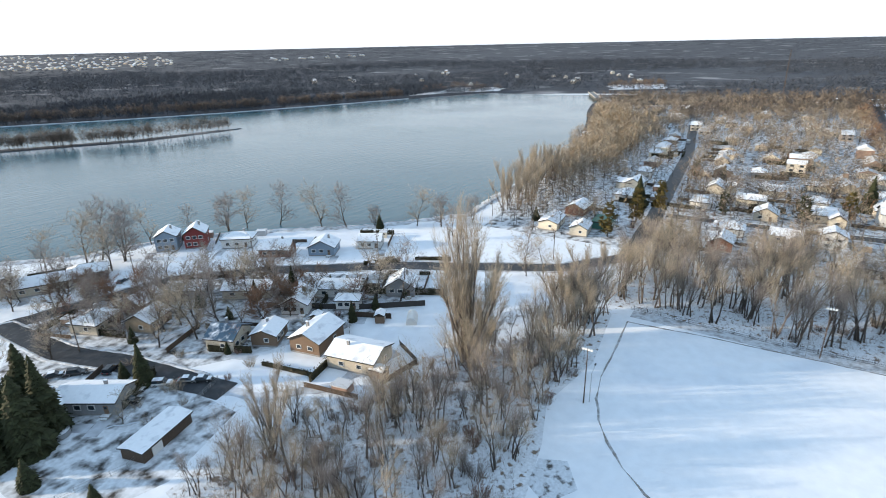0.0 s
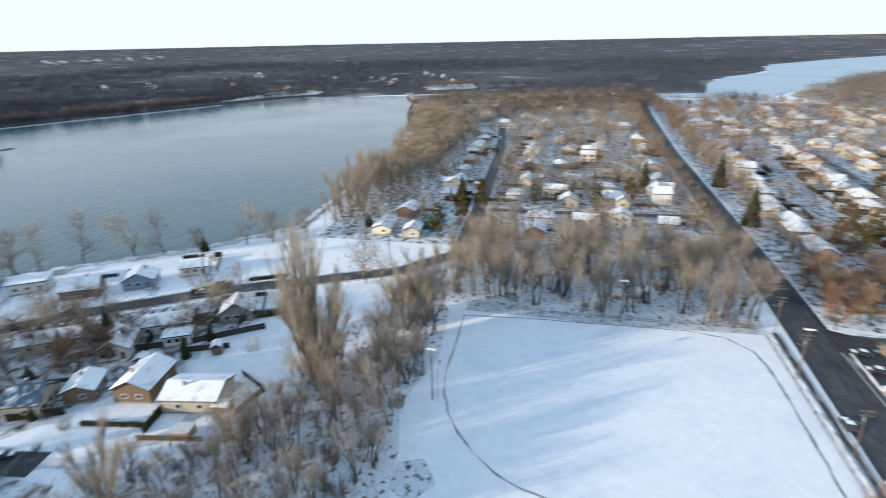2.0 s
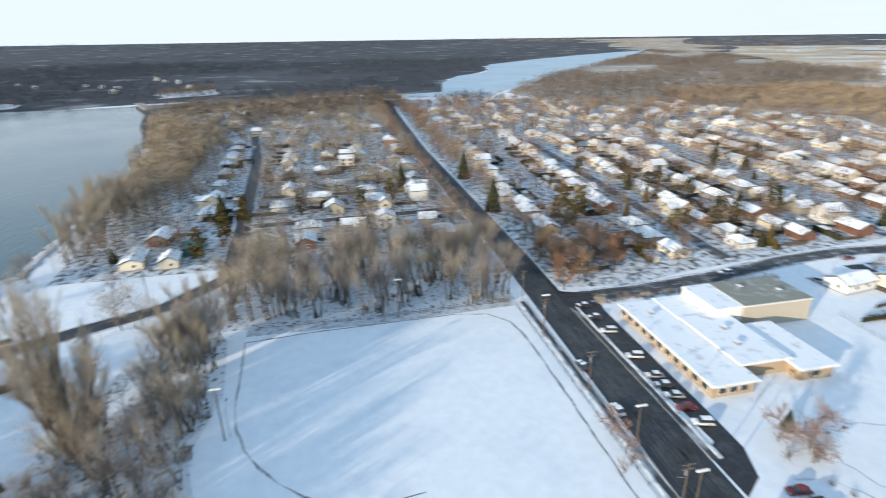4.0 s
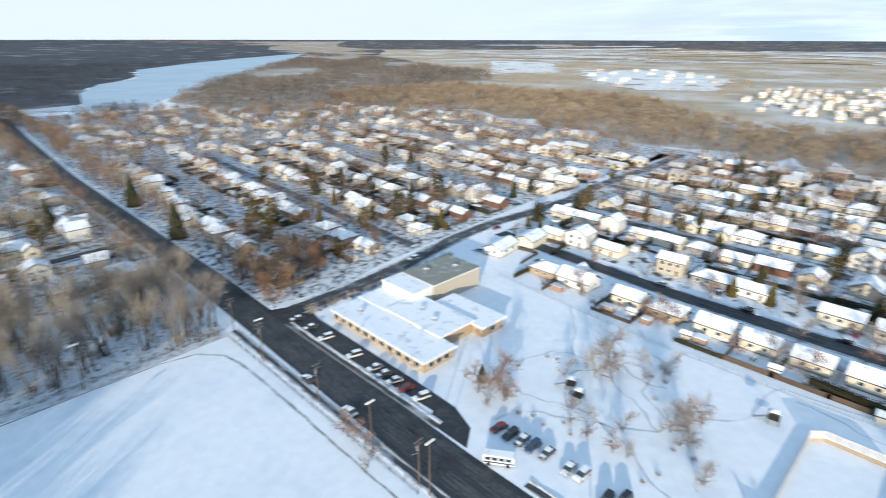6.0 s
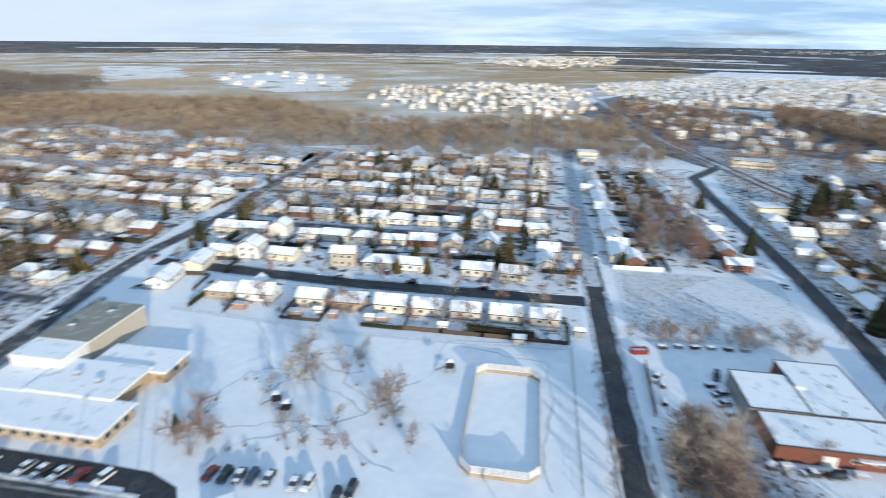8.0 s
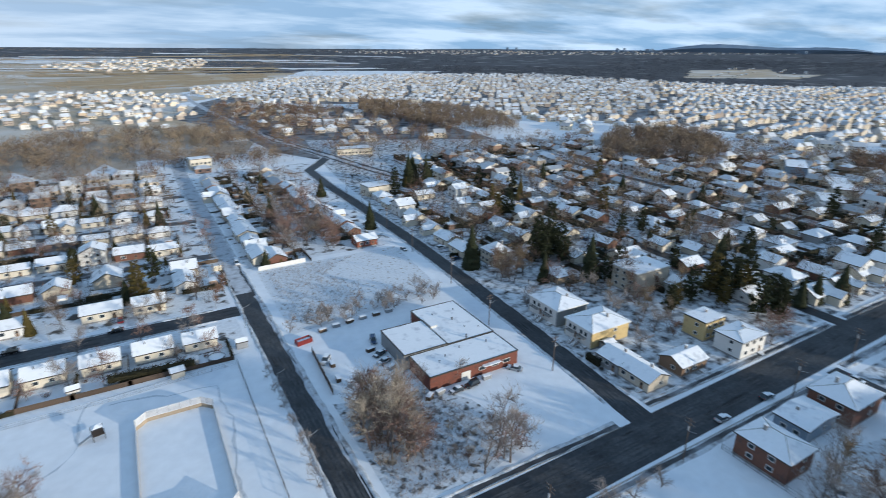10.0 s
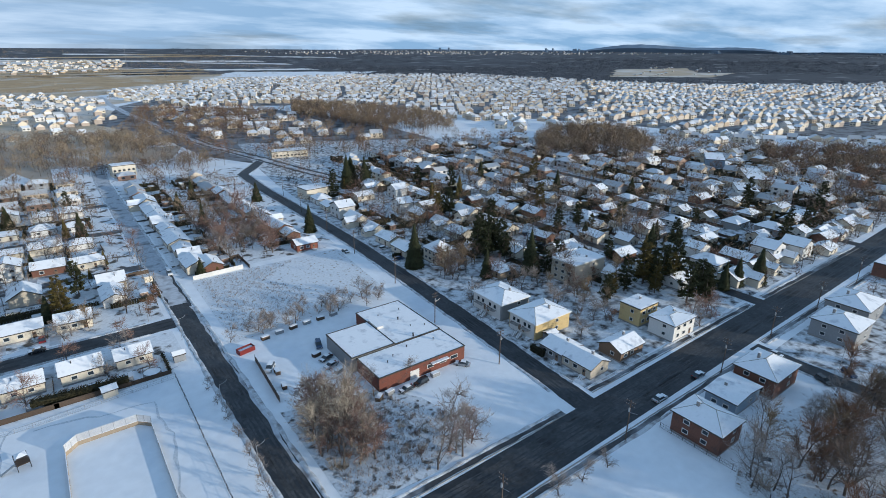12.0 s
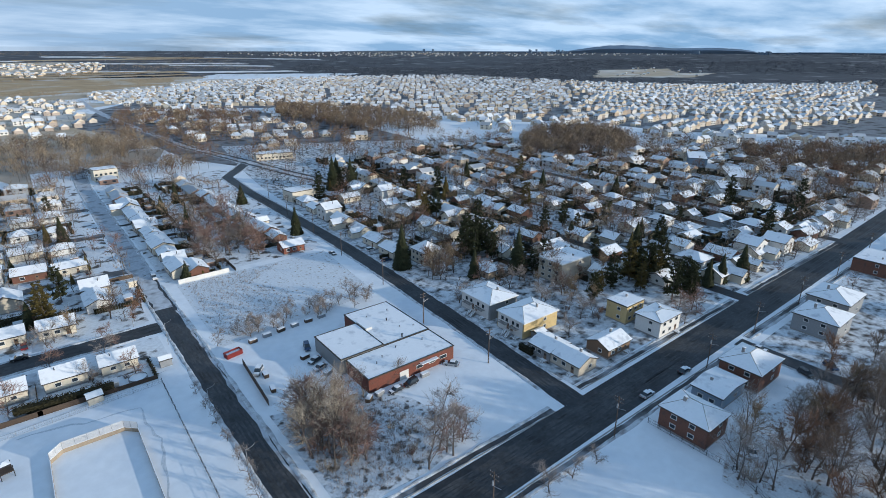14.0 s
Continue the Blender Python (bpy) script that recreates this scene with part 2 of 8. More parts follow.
SIDING = {
    "cream": material("cream_siding", (0.70, 0.64, 0.52), 0.6, grain=0.12, scale=2.0, island=0.12),
    "white": material("white_siding", (0.74, 0.73, 0.70), 0.6, grain=0.12, scale=2.0, island=0.12),
    "grey": material("grey_siding", (0.30, 0.31, 0.32), 0.6, grain=0.15, scale=2.0, island=0.15),
    "blue": material("blue_grey_siding", (0.25, 0.32, 0.40), 0.6, grain=0.15, scale=2.0),
    "beige": material("beige_siding", (0.55, 0.49, 0.39), 0.6, grain=0.15, scale=2.0, island=0.15),
    "brown": material("brown_siding", (0.20, 0.135, 0.09), 0.7, grain=0.2, scale=2.0),
    "red": material("barn_red_siding", (0.22, 0.04, 0.035), 0.7, grain=0.2, scale=2.0),
    "yellow": material("yellow_brick_cladding", (0.60, 0.46, 0.22), 0.75, grain=0.2, scale=3.0, second=(0.50, 0.37, 0.18), blotch=0.3, blotch_scale=0.6),
    "green": material("green_metal_cladding", (0.06, 0.17, 0.14), 0.5, grain=0.15, scale=2.0),
    "brick": BRICK, "brown_brick": BRICK_BROWN, "tan_brick": BRICK_TAN,
}
FASCIA = material("dark_fascia", (0.06, 0.055, 0.05), 0.7, grain=0.2, scale=3)
WHITE_TRIM = material("white_trim", (0.72, 0.72, 0.70), 0.5, grain=0.1, scale=3)
SHINGLE = material("bare_grey_shingle", (0.31, 0.31, 0.265), 0.9, grain=0.35, scale=3, second=(0.45, 0.46, 0.46), blotch=0.25, blotch_scale=0.3, bump=0.3)
GLASS = material("window_glass", (0.03, 0.04, 0.05), 0.08, spec=0.6)
CONC_WALL = material("foundation_concrete", (0.32, 0.31, 0.30), 0.9, grain=0.25, scale=2)
WOOD = material("weathered_wood", (0.12, 0.088, 0.065), 0.85, grain=0.4, scale=4, bump=0.3, island=0.35)
POLE_WOOD = material("utility_pole_wood", (0.13, 0.10, 0.08), 0.9, grain=0.35, scale=4, bump=0.3)
PLANK_TAN = material("tan_rink_board", (0.44, 0.36, 0.26), 0.75, grain=0.25, scale=3, island=0.3)
GALV = material("galvanised_steel", (0.45, 0.46, 0.47), 0.45, metal=0.7, grain=0.2, scale=5)
DARK_METAL = material("dark_metal", (0.05, 0.05, 0.055), 0.5, metal=0.4, grain=0.2, scale=5)
MESH_WIRE = material("snowy_wire_mesh", (0.78, 0.78, 0.78), 0.7, grain=0.2, scale=3)
TYRE = material("tyre_rubber", (0.02, 0.02, 0.02), 0.85, grain=0.2, scale=8)
PLASTIC_RED = material("red_painted_steel", (0.19, 0.022, 0.018), 0.5, grain=0.25, scale=2, bump=0.2)
PLASTIC_BLUE = material("blue_panel", (0.06, 0.11, 0.17), 0.35, grain=0.3, scale=1.2, second=(0.70, 0.74, 0.80), blotch=0.42, blotch_scale=0.6)
LAMP_RED = material("red_lamp_glass", (0.35, 0.02, 0.02), 0.2)
LAMP_WHITE = material("clear_lamp_glass", (0.7, 0.7, 0.68), 0.15)
PAINTS = [material("paint_" + n, c, 0.25, metal=0.2, coat=0.6, spec=0.5) for n, c in (
    ("black", (0.012, 0.012, 0.014)), ("charcoal", (0.045, 0.048, 0.052)), ("silver", (0.42, 0.43, 0.44)),
    ("white", (0.70, 0.70, 0.70)), ("red", (0.22, 0.018, 0.018)), ("blue", (0.03, 0.06, 0.13)))]
FAR_ROOF = material("far_snowy_roofs", (0.80, 0.82, 0.85), 0.8, island=0.5)
FAR_FIELD = material("tan_winter_field", (0.54, 0.44, 0.31), 0.95, grain=0.3, scale=0.02, second=(0.80, 0.79, 0.77), blotch=0.55, blotch_scale=0.006)
MEADOW = material("dry_tan_meadow", (0.50, 0.36, 0.20), 0.95, grain=0.3, scale=0.03, second=(0.62, 0.56, 0.46), blotch=0.35, blotch_scale=0.01)
FAR_PATCHY = material("patchy_far_snow", (0.74, 0.75, 0.78), 0.95, grain=0.3, scale=0.03, second=(0.36, 0.28, 0.19), blotch=0.42, blotch_scale=0.014, crisp=0.05)
# warm sunlight on the far fields is put into this paler snow
FAR_SNOW = material("far_snow_with_sun_tint", (0.88, 0.87, 0.85), 0.9, grain=0.2, scale=0.03, second=(0.42, 0.34, 0.24), blotch=0.3, blotch_scale=0.012, crisp=0.05)
# distance haze painted as one base colour for hills and skyline
HAZE_BLUE = material("haze_blue_distance", (0.22, 0.285, 0.37), 1.0, grain=0.3, scale=0.004)


def river_material():
    m = material("river_water", (0.03, 0.105, 0.14), 0.16, spec=0.5)
    nt = m.node_tree
    b = nt.nodes["Principled BSDF"]
    b.inputs["IOR"].default_value = 1.33
    tc = nt.nodes.new("ShaderNodeNewGeometry")
    mp = nt.nodes.new("ShaderNodeMapping")
    mp.inputs["Rotation"].default_value = (0, 0, 0.6)
    mp.inputs["Scale"].default_value = (0.10, 0.35, 1)
    nt.links.new(tc.outputs["Position"], mp.inputs["Vector"])
    n = nt.nodes.new("ShaderNodeTexNoise")
    n.inputs["Scale"].default_value, n.inputs["Detail"].default_value = 1.0, 6
    nt.links.new(mp.outputs[0], n.inputs["Vector"])
    bp = nt.nodes.new("ShaderNodeBump")
    bp.inputs["Strength"].default_value, bp.inputs["Distance"].default_value = 0.55, 0.3
    nt.links.new(n.outputs["Fac"], bp.inputs["Height"])
    nt.links.new(bp.outputs["Normal"], b.inputs["Normal"])
    big = nt.nodes.new("ShaderNodeTexNoise")
    big.inputs["Scale"].default_value, big.inputs["Detail"].default_value = 0.008, 4
    nt.links.new(tc.outputs["Position"], big.inputs["Vector"])
    rr = nt.nodes.new("ShaderNodeMapRange")
    rr.inputs["From Min"].default_value, rr.inputs["From Max"].default_value = 0.35, 0.65
    rr.inputs["To Min"].default_value, rr.inputs["To Max"].default_value = 0.10, 0.18
    nt.links.new(big.outputs["Fac"], rr.inputs["Value"])
    nt.links.new(rr.outputs[0], b.inputs["Roughness"])
    return m


WATER = river_material()
ICE = material("snowy_river_ice", (0.45, 0.57, 0.66), 0.5, grain=0.15, scale=0.02, second=(0.40, 0.50, 0.58), blotch=0.4, blotch_scale=0.006)

# ---- building helpers ----


class Shape:
    """Collects boxes, tubes and slabs for one mesh."""

    def __init__(self):
        self.v, self.f, self.m = [], [], []

    def face(self, pts, m=0):
        n = len(self.v)
        self.v += [tuple(p) for p in pts]
        self.f.append(tuple(range(n, n + len(pts))))
        self.m.append(m)

    def solid(self, pts, faces, m=0):
        n = len(self.v)
        self.v += [tuple(p) for p in pts]
        for i, f in enumerate(faces):
            self.f.append(tuple(n + k for k in f))
            self.m.append(m[i] if isinstance(m, (list, tuple)) else m)

    def box(self, cx, cy, z0, sx, sy, sz, m=0, turn=0.0, top=None):
        c, s = math.cos(turn), math.sin(turn)
        pts = []
        for z in (z0, z0 + sz):
            for dx, dy in ((-1, -1), (1, -1), (1, 1), (-1, 1)):
                a, b = dx * sx / 2, dy * sy / 2
                pts.append((cx + a * c - b * s, cy + a * s + b * c, z))
        t = m if top is None else top
        self.solid(pts, [(3, 2, 1, 0), (4, 5, 6, 7), (0, 1, 5, 4), (1, 2, 6, 5), (2, 3, 7, 6), (3, 0, 4, 7)], [m, t, m, m, m, m])
        return self

    def tube(self, a, b, ra, rb, n=6, m=0, caps=True):
        a, b = Vector(a), Vector(b)
        d = (b - a).normalized()
        u = d.orthogonal().normalized()
        w = d.cross(u)
        pts = []
        for p, r in ((a, ra), (b, rb)):
            for i in range(n):
                t = 2 * math.pi * i / n
                pts.append(p + (u * math.cos(t) + w * math.sin(t)) * r)
        faces = [(i, (i + 1) % n, n + (i + 1) % n, n + i) for i in range(n)]
        if caps:
            faces += [tuple(range(n - 1, -1, -1)), tuple(range(n, 2 * n))]
        self.solid(pts, faces, m)
        return self

    def data(self, name, mats):
        me = bpy.data.meshes.new(name)
        me.from_pydata(self.v, [], self.f)
        for mt in mats:
            me.materials.append(mt)
        if len(mats) > 1:
            me.polygons.foreach_set("material_index", self.m)
        me.update()
        return me

    def make(self, name, mats, parent=None, label="", m=None):
        ob = new(name, self.data(name, mats if isinstance(mats, (list, tuple)) else [mats]))
        if parent is not None:
            ob.parent = parent
        if m is not None:
            ob.matrix_basis = m
        if label:
            ob["label"] = label
        return ob


def thing(name, label, category, group="", m=None, kind=""):
    ob = new(name)
    ob.empty_display_size = 0.5
    if m is not None:
        ob.matrix_basis = m
    return tagged(ob, label, category, group, kind)


def at(x, y, turn=0.0, z=0.0):
    return pose(x, y, z, 0, 0, math.degrees(turn))


def inside(x, y, poly):
    hit = False
    j = len(poly) - 1
    for i in range(len(poly)):
        (xi, yi), (xj, yj) = poly[i], poly[j]
        if (yi > y) != (yj > y) and x < (xj - xi) * (y - yi) / (yj - yi) + xi:
            hit = not hit
        j = i
    return hit


def edge_gap(x, y, poly):
    best = 1e9
    for i in range(len(poly)):
        (ax, ay), (bx, by) = poly[i - 1], poly[i]
        dx, dy = bx - ax, by - ay
        t = max(0, min(1, ((x - ax) * dx + (y - ay) * dy) / (dx * dx + dy * dy + 1e-9)))
        best = min(best, math.hypot(x - ax - t * dx, y - ay - t * dy))
    return best


# ---- ground ----
RIVER = [(-380, 900), (-60, 430), (20, 325), (58, 268), (76, 243), (92, 226), (125, 212), (154, 181), (178, 147), (214, 118), (262, 121), (330, 126),
         (410, 132), (520, 160), (640, 195), (735, 215), (790, 150), (815, 20), (820, -100), (812, -160), (775, -222), (903, -310), (1170, -492),
         (1500, -752), (1890, -1060), (2463, -1490), (2381, -1310), (2241, -1068), (2012, -772), (1742, -517), (1480, -440), (1365, -397), (1255, -298), (1070, -225), (893, -188), (868, -120), (872, -20), (862, 150),
         (836, 240), (815, 330), (812, 416), (690, 485), (560, 545), (453, 599), (360, 660), (261, 733), (100, 850), (-150, 1080), (-320, 1240)]


# outlines of the wide woods
TAN_W = [(629, -440), (504, -525), (394, -495), (259, -470), (121, -455), (-7, -472), (-65, -500), (-100, -520), (-105, -600), (-88, -640), (0, -655), (60, -640), (110, -608), (168, -608), (265, -680), (330, -740), (401, -780), (541, -750), (740, -765), (734, -480)]
BROWN_W = [(632, -436), (740, -765), (800, -950), (1000, -1150), (1900, -1500), (2440, -1500), (1900, -1090), (1560, -785), (1220, -530), (905, -322), (800, -285), (745, -252), (655, -305)]
SPIT = [(146, 566), (190, 534), (273, 476), (354, 460), (347, 475), (276, 496), (196, 552), (156, 580)]
SHORE_W = [(238, 712), (440, 570), (680, 462), (800, 392), (860, 440), (900, 560), (640, 760), (300, 960), (60, 1100), (40, 900)]
INLAND_W = [(60, 1100), (640, 760), (840, 470), (790, 400), (800, 345), (868, 300), (878, 205), (840, 150), (880, 30), (882, -20), (878, -118), (902, -178), (1075, -214), (1262, -288), (1372, -386), (1490, -428), (1745, -505), (2015, -760), (2300, 300), (2000, 1300), (1200, 1900), (200, 2100), (-300, 1700)]
PLAIN_W = [(200, 2100), (1200, 1900), (2000, 1300), (2300, 300), (2020, -750), (2260, -1060), (2480, -1330), (3250, -1700), (4300, -2100), (4700, -1000), (4500, 1800), (2700, 3950), (0, 4800), (-1200, 4600), (-900, 3000)]
BELT_W = [(-795, -1738), (-985, -1560), (-1080, -1363), (-1180, -998), (-1290, -735), (-1380, -522), (-1470, -330), (-1700, -200), (-3300, -400), (-4000, -700), (-3051, -1481), (-2655, -2297), (-1990, -2545), (-1214, -2645), (-900, -2150)]
SOUTH_F = [(-112, -1230), (-100, -650), (640, -660), (900, -1100), (1900, -1560), (3700, -2700), (2400, -4200), (0, -4850), (-700, -4600), (-1000, -2200), (-680, -1640), (-335, -1490)]
POINT_W = [(470, 140), (640, 188), (735, 208), (785, 150), (808, 20), (812, -100), (690, -95), (620, 40), (520, 110)]
FARE_W = [(2480, -1500), (1900, -1500), (2600, -1950), (3700, -2500), (4700, -1000), (3300, -1700)]
WOODED = [SPIT, SHORE_W, INLAND_W, PLAIN_W, BELT_W, POINT_W]
LITTER = [TAN_W, BROWN_W, FARE_W]
# open ground inside the woods
BEACH_N = [(726, 512), (790, 520), (850, 515), (900, 535), (930, 470), (905, 425), (850, 412), (800, 470)]
BEACH_E = [(925, 250), (1049, 278), (1078, 192), (966, 170)]
SNOW_S = [(1435, -1690), (1200, -1740), (853, -1300), (932, -1150), (1024, -1200)]
YARD_S = [(867, -1404), (731, -1617), (440, -1349), (354, -1023), (462, -950), (644, -1091)]
MEADOW_S = [(20, -1330), (-137, -1390), (-346, -1590), (-425, -1900), (0, -1950), (160, -1600)]
SNOW_W = [(-463, -1770), (-779, -1660), (-1078, -1865), (-605, -2068)]
CLEAR_W = [(-1558, -1173), (-2003, -1484), (-2348, -1379), (-2060, -1160), (-2176, -1064), (-1813, -979)]
TOWN_N = [(950, 2700), (1200, 2230), (1650, 2400), (2100, 3250), (1650, 4250), (1150, 3600)]
TOWN_NE = [(1980, 2180), (2580, 1980), (2700, 2200), (2150, 2480)]
OPEN = [BEACH_N, BEACH_E, SNOW_S, YARD_S, MEADOW_S, SNOW_W, CLEAR_W, TOWN_N, TOWN_NE]




def cover_of(x, y):
    """0 snow, 1 haze-tinted woodland floor, 2 tan winter fields, 3 snowy leaf litter."""
    if any(inside(x, y, w) for w in WOODED):
        return 1
    if any(inside(x, y, w) for w in LITTER):
        return 3
    if math.hypot(x, y) > 1950 and not (inside(x, y, SOUTH_F) and x > -300 and math.hypot(x, y) < 3300):
        return 1
    return 2 if inside(x, y, SOUTH_F) else 0


def rise(r):
    """The land climbs gently towards the horizon."""
    k = max(0.0, r - 1700) / 3150
    return 66 * k * k * (1.6 - 0.6 * k)


def ground_z(x, y):
    return rise(math.hypot(x, y))


def build_ground():
    from mathutils import geometry
    pts, edges = [], []

    def loop(poly, closed=True):
        n = len(pts)
        pts.extend(Vector(p) for p in poly)
        k = len(poly)
        edges.extend((n + i, n + (i + 1) % k) for i in range(k if closed else k - 1))

    def finer(poly, step):
        out = []
        for i in range(len(poly)):
            (ax, ay), (bx, by) = poly[i], poly[(i + 1) % len(poly)]
            d = math.hypot(bx - ax, by - ay)
            n = max(1, int(d / (step * (1 + math.hypot(ax, ay) / 400))))
            for k in range(n):
                t = k / n
                j = 0 if k == 0 else 1.6
                out.append((ax + (bx - ax) * t + random.uniform(-j, j), ay + (by - ay) * t + random.uniform(-j, j)))
        return out

    shore = finer(RIVER, 14)
    loop(shore)
    rim = [(4850 * math.cos(2 * math.pi * i / 120), 4850 * math.sin(2 * math.pi * i / 120)) for i in range(120)]
    loop(rim)
    for r in (15, 40, 80, 130, 190, 260, 350, 430, 500, 570, 640, 720, 800, 890, 980, 1080, 1190, 1310, 1440, 1580, 1700, 1850, 2000, 2150, 2300, 2500, 2700, 2900, 3100, 3300, 3600, 3900, 4200, 4500):
        n = 48 if r < 400 else 110
        for i in range(n):
            a = 2 * math.pi * (i + 0.5 * random.random()) / n
            p = (r * math.cos(a), r * math.sin(a))
            if edge_gap(*p, RIVER) > 8:
                pts.append(Vector(p))
    v2, _, f2, *_ = geometry.delaunay_2d_cdt(pts, edges, [], 0, 0.01)
    verts = []
    for p in v2:
        x, y = p
        z = ground_z(x, y)
        g = edge_gap(x, y, shore)
        if g < 0.05:
            z = 0.0 if math.hypot(x, y) < 1700 else z
        elif inside(x, y, shore):
            z = z - 2.5
        verts.append((x, y, z))
    land, bed = [], []
    for f in f2:
        cx = sum(verts[i][0] for i in f) / 3
        cy = sum(verts[i][1] for i in f) / 3
        (bed if inside(cx, cy, shore) else land).append(tuple(f))
    me = bpy.data.meshes.new("ground")
    me.from_pydata(verts, [], land)
    me.materials.append(SNOW)
    me.materials.append(HAZED_FLOOR)
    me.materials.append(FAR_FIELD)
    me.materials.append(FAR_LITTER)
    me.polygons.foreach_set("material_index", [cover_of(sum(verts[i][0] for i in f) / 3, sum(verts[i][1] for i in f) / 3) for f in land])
    tagged(new("ground", me), "snow-covered ground of a riverside town and country", "ground", kind="structure")
    # water: the same outline, a little below the bank
    wv = [(x, y, ground_z(x, y) + (0.0 if math.hypot(x, y) < 1700 else 0.3)) for x, y, z in verts]
    for name, keep, mt, lab in (("water", lambda x, y: x < 785 or y > -130, WATER, "calm grey-blue river reflecting the bright sky"),
                                ("river_ice", lambda x, y: not (x < 785 or y > -130), ICE, "pale blue ice on the far arm of the river")):
        fs = [f for f in bed if keep(sum(verts[i][0] for i in f) / 3, sum(verts[i][1] for i in f) / 3)]
        wm = bpy.data.meshes.new(name)
        wm.from_pydata(wv, [], fs)
        wm.materials.append(mt)
        tagged(new(name, wm), lab, "water", kind="structure")


build_ground()


def patch(name, poly, z, mt, label, category, kind="structure"):
    s = Shape()
    s.face([(x, y, z) for x, y in poly])
    ob = s.make(name, mt)
    return tagged(ob, label, category, kind=kind)


def strip(name, line, width, z, mt, label, category, rough=0.0, tall=0.0, kind="structure"):
    """A band along a line; with tall it becomes a ridge with uneven edges."""
    pts = []
    for i in range(len(line) - 1):
        (ax, ay), (bx, by) = line[i], line[i + 1]
        n = max(1, int(math.hypot(bx - ax, by - ay) / (3.0 if (tall or rough) else 20.0)))
        pts += [(ax + (bx - ax) * k / n, ay + (by - ay) * k / n) for k in range(n)]
    pts.append(line[-1])
    s = Shape()
    rows = []
    for i, (x, y) in enumerate(pts):
        a, b = pts[max(0, i - 1)], pts[min(len(pts) - 1, i + 1)]
        d = Vector((b[0] - a[0], b[1] - a[1])).normalized()
        nx, ny = -d.y, d.x
        wl, wr = (width / 2 + random.uniform(-rough, rough) for _ in range(2))
        if tall:
            h = tall * random.uniform(0.5, 1.3)
            rows.append([(x - nx * wl, y - ny * wl, z), (x - nx * wl * 0.4, y - ny * wl * 0.4, z + h), (x + nx * wr * 0.4, y + ny * wr * 0.4, z + h * 0.85), (x + nx * wr, y + ny * wr, z)])
        else:
            rows.append([(x - nx * wl, y - ny * wl, z), (x + nx * wr, y + ny * wr, z)])
    k = len(rows[0])
    verts = [p for r in rows for p in r]
    faces = [(i * k + j, i * k + j + 1, (i + 1) * k + j + 1, (i + 1) * k + j) for i in range(len(rows) - 1) for j in range(k - 1)]
    s.solid(verts, [tuple(reversed(f)) for f in faces])
    return tagged(s.make(name, mt), label, category, kind=kind)


# main road along x, side streets along y
MAIN = [(-640, -90), (-420, -76), (-300, -72), (-170, -69.5), (-60, -67.5), (60, -67), (190, -70), (300, -70), (420, -70), (600, -76), (760, -84)]
strip("road_main", MAIN, 12.0, 0.03, ASPHALT, "wet dark asphalt main road", "road")
for off, w in ((-3.9, 0.5), (-3.1, 0.9), (-1.9, 0.6), (-1.2, 0.8), (0.0, 0.35), (1.1, 0.7), (1.9, 0.9), (3.2, 0.8), (4.2, 0.4)):
    strip("worn_lane", [(x, y + off) for x, y in MAIN], w, 0.045, SALTED, "salt-grey dry lane of the main road", "road", rough=0.22)
S1 = [(-30.5, -73.5), (-30.5, -232)]
S1U = [(-30.5, -232), (-30.5, -420), (-34, -520)]
S2 = [(-103.5, -74), (-107, -118), (-111, -174), (-113.5, -226), (-114, -290), (-114, -350), (-117, -405)]
S2B = [(-172, -330), (-158, -390), (-148, -452), (-129, -551), (-125, -610)]
S2C = [(-125, -604), (-121, -660), (-109, -838), (-104, -1018), (-108, -1180)]
S3 = [(-27, -186), (60, -185.5), (150, -192)]
S0 = [(149, -73), (149, -100), (153, -137), (160, -172), (162, -200), (159, -235), (158, -262), (163, -303), (164, -370), (167, -440)]
STREETS = [("road_side", S1, 7.0), ("road_side", S2, 7.2), ("road_side", S3, 8.0), ("road_side", S0, 7.5), ("boulevard", S2B, 11.0), ("road_side", [(-117, -402), (-132, -424), (-146, -446)], 8.0),
           ("road_side", [(52, 185), (98, 172), (120, 149), (146, 111), (173, 57), (194, 40)], 7.0),
           ("road_side", [(194, 40), (253, 42), (417, 52), (560, 70)], 7.0),
           ("road_side", [(20, 200), (52, 184), (53, 154), (58, 137), (64, 100)], 7.0),
           ("road_side", [(254, 40), (255, 5), (256, -22), (259, -64)], 6.0),
           ("road_side", [(-27, -247), (165, -250)], 6.5), ("road_side", [(-27, -306), (172, -310)], 6.5), ("road_side", [(-27, -364), (180, -368)], 6.5),
           ("road_side", [(167, -150), (420, -165)], 6.5), ("road_side", [(172, -235), (430, -255)], 6.5), ("road_side", [(180, -330), (420, -350)], 6.5),
           ("road_side", [(-205, -73), (-205, -150), (-215, -400)], 6.5), ("road_side", [(-310, -73), (-315, -380)], 6.5),
           ("road_side", [(-170, -62), (-170, 20), (-172, 90)], 6.0), ("road_side", S1U, 7.0)]
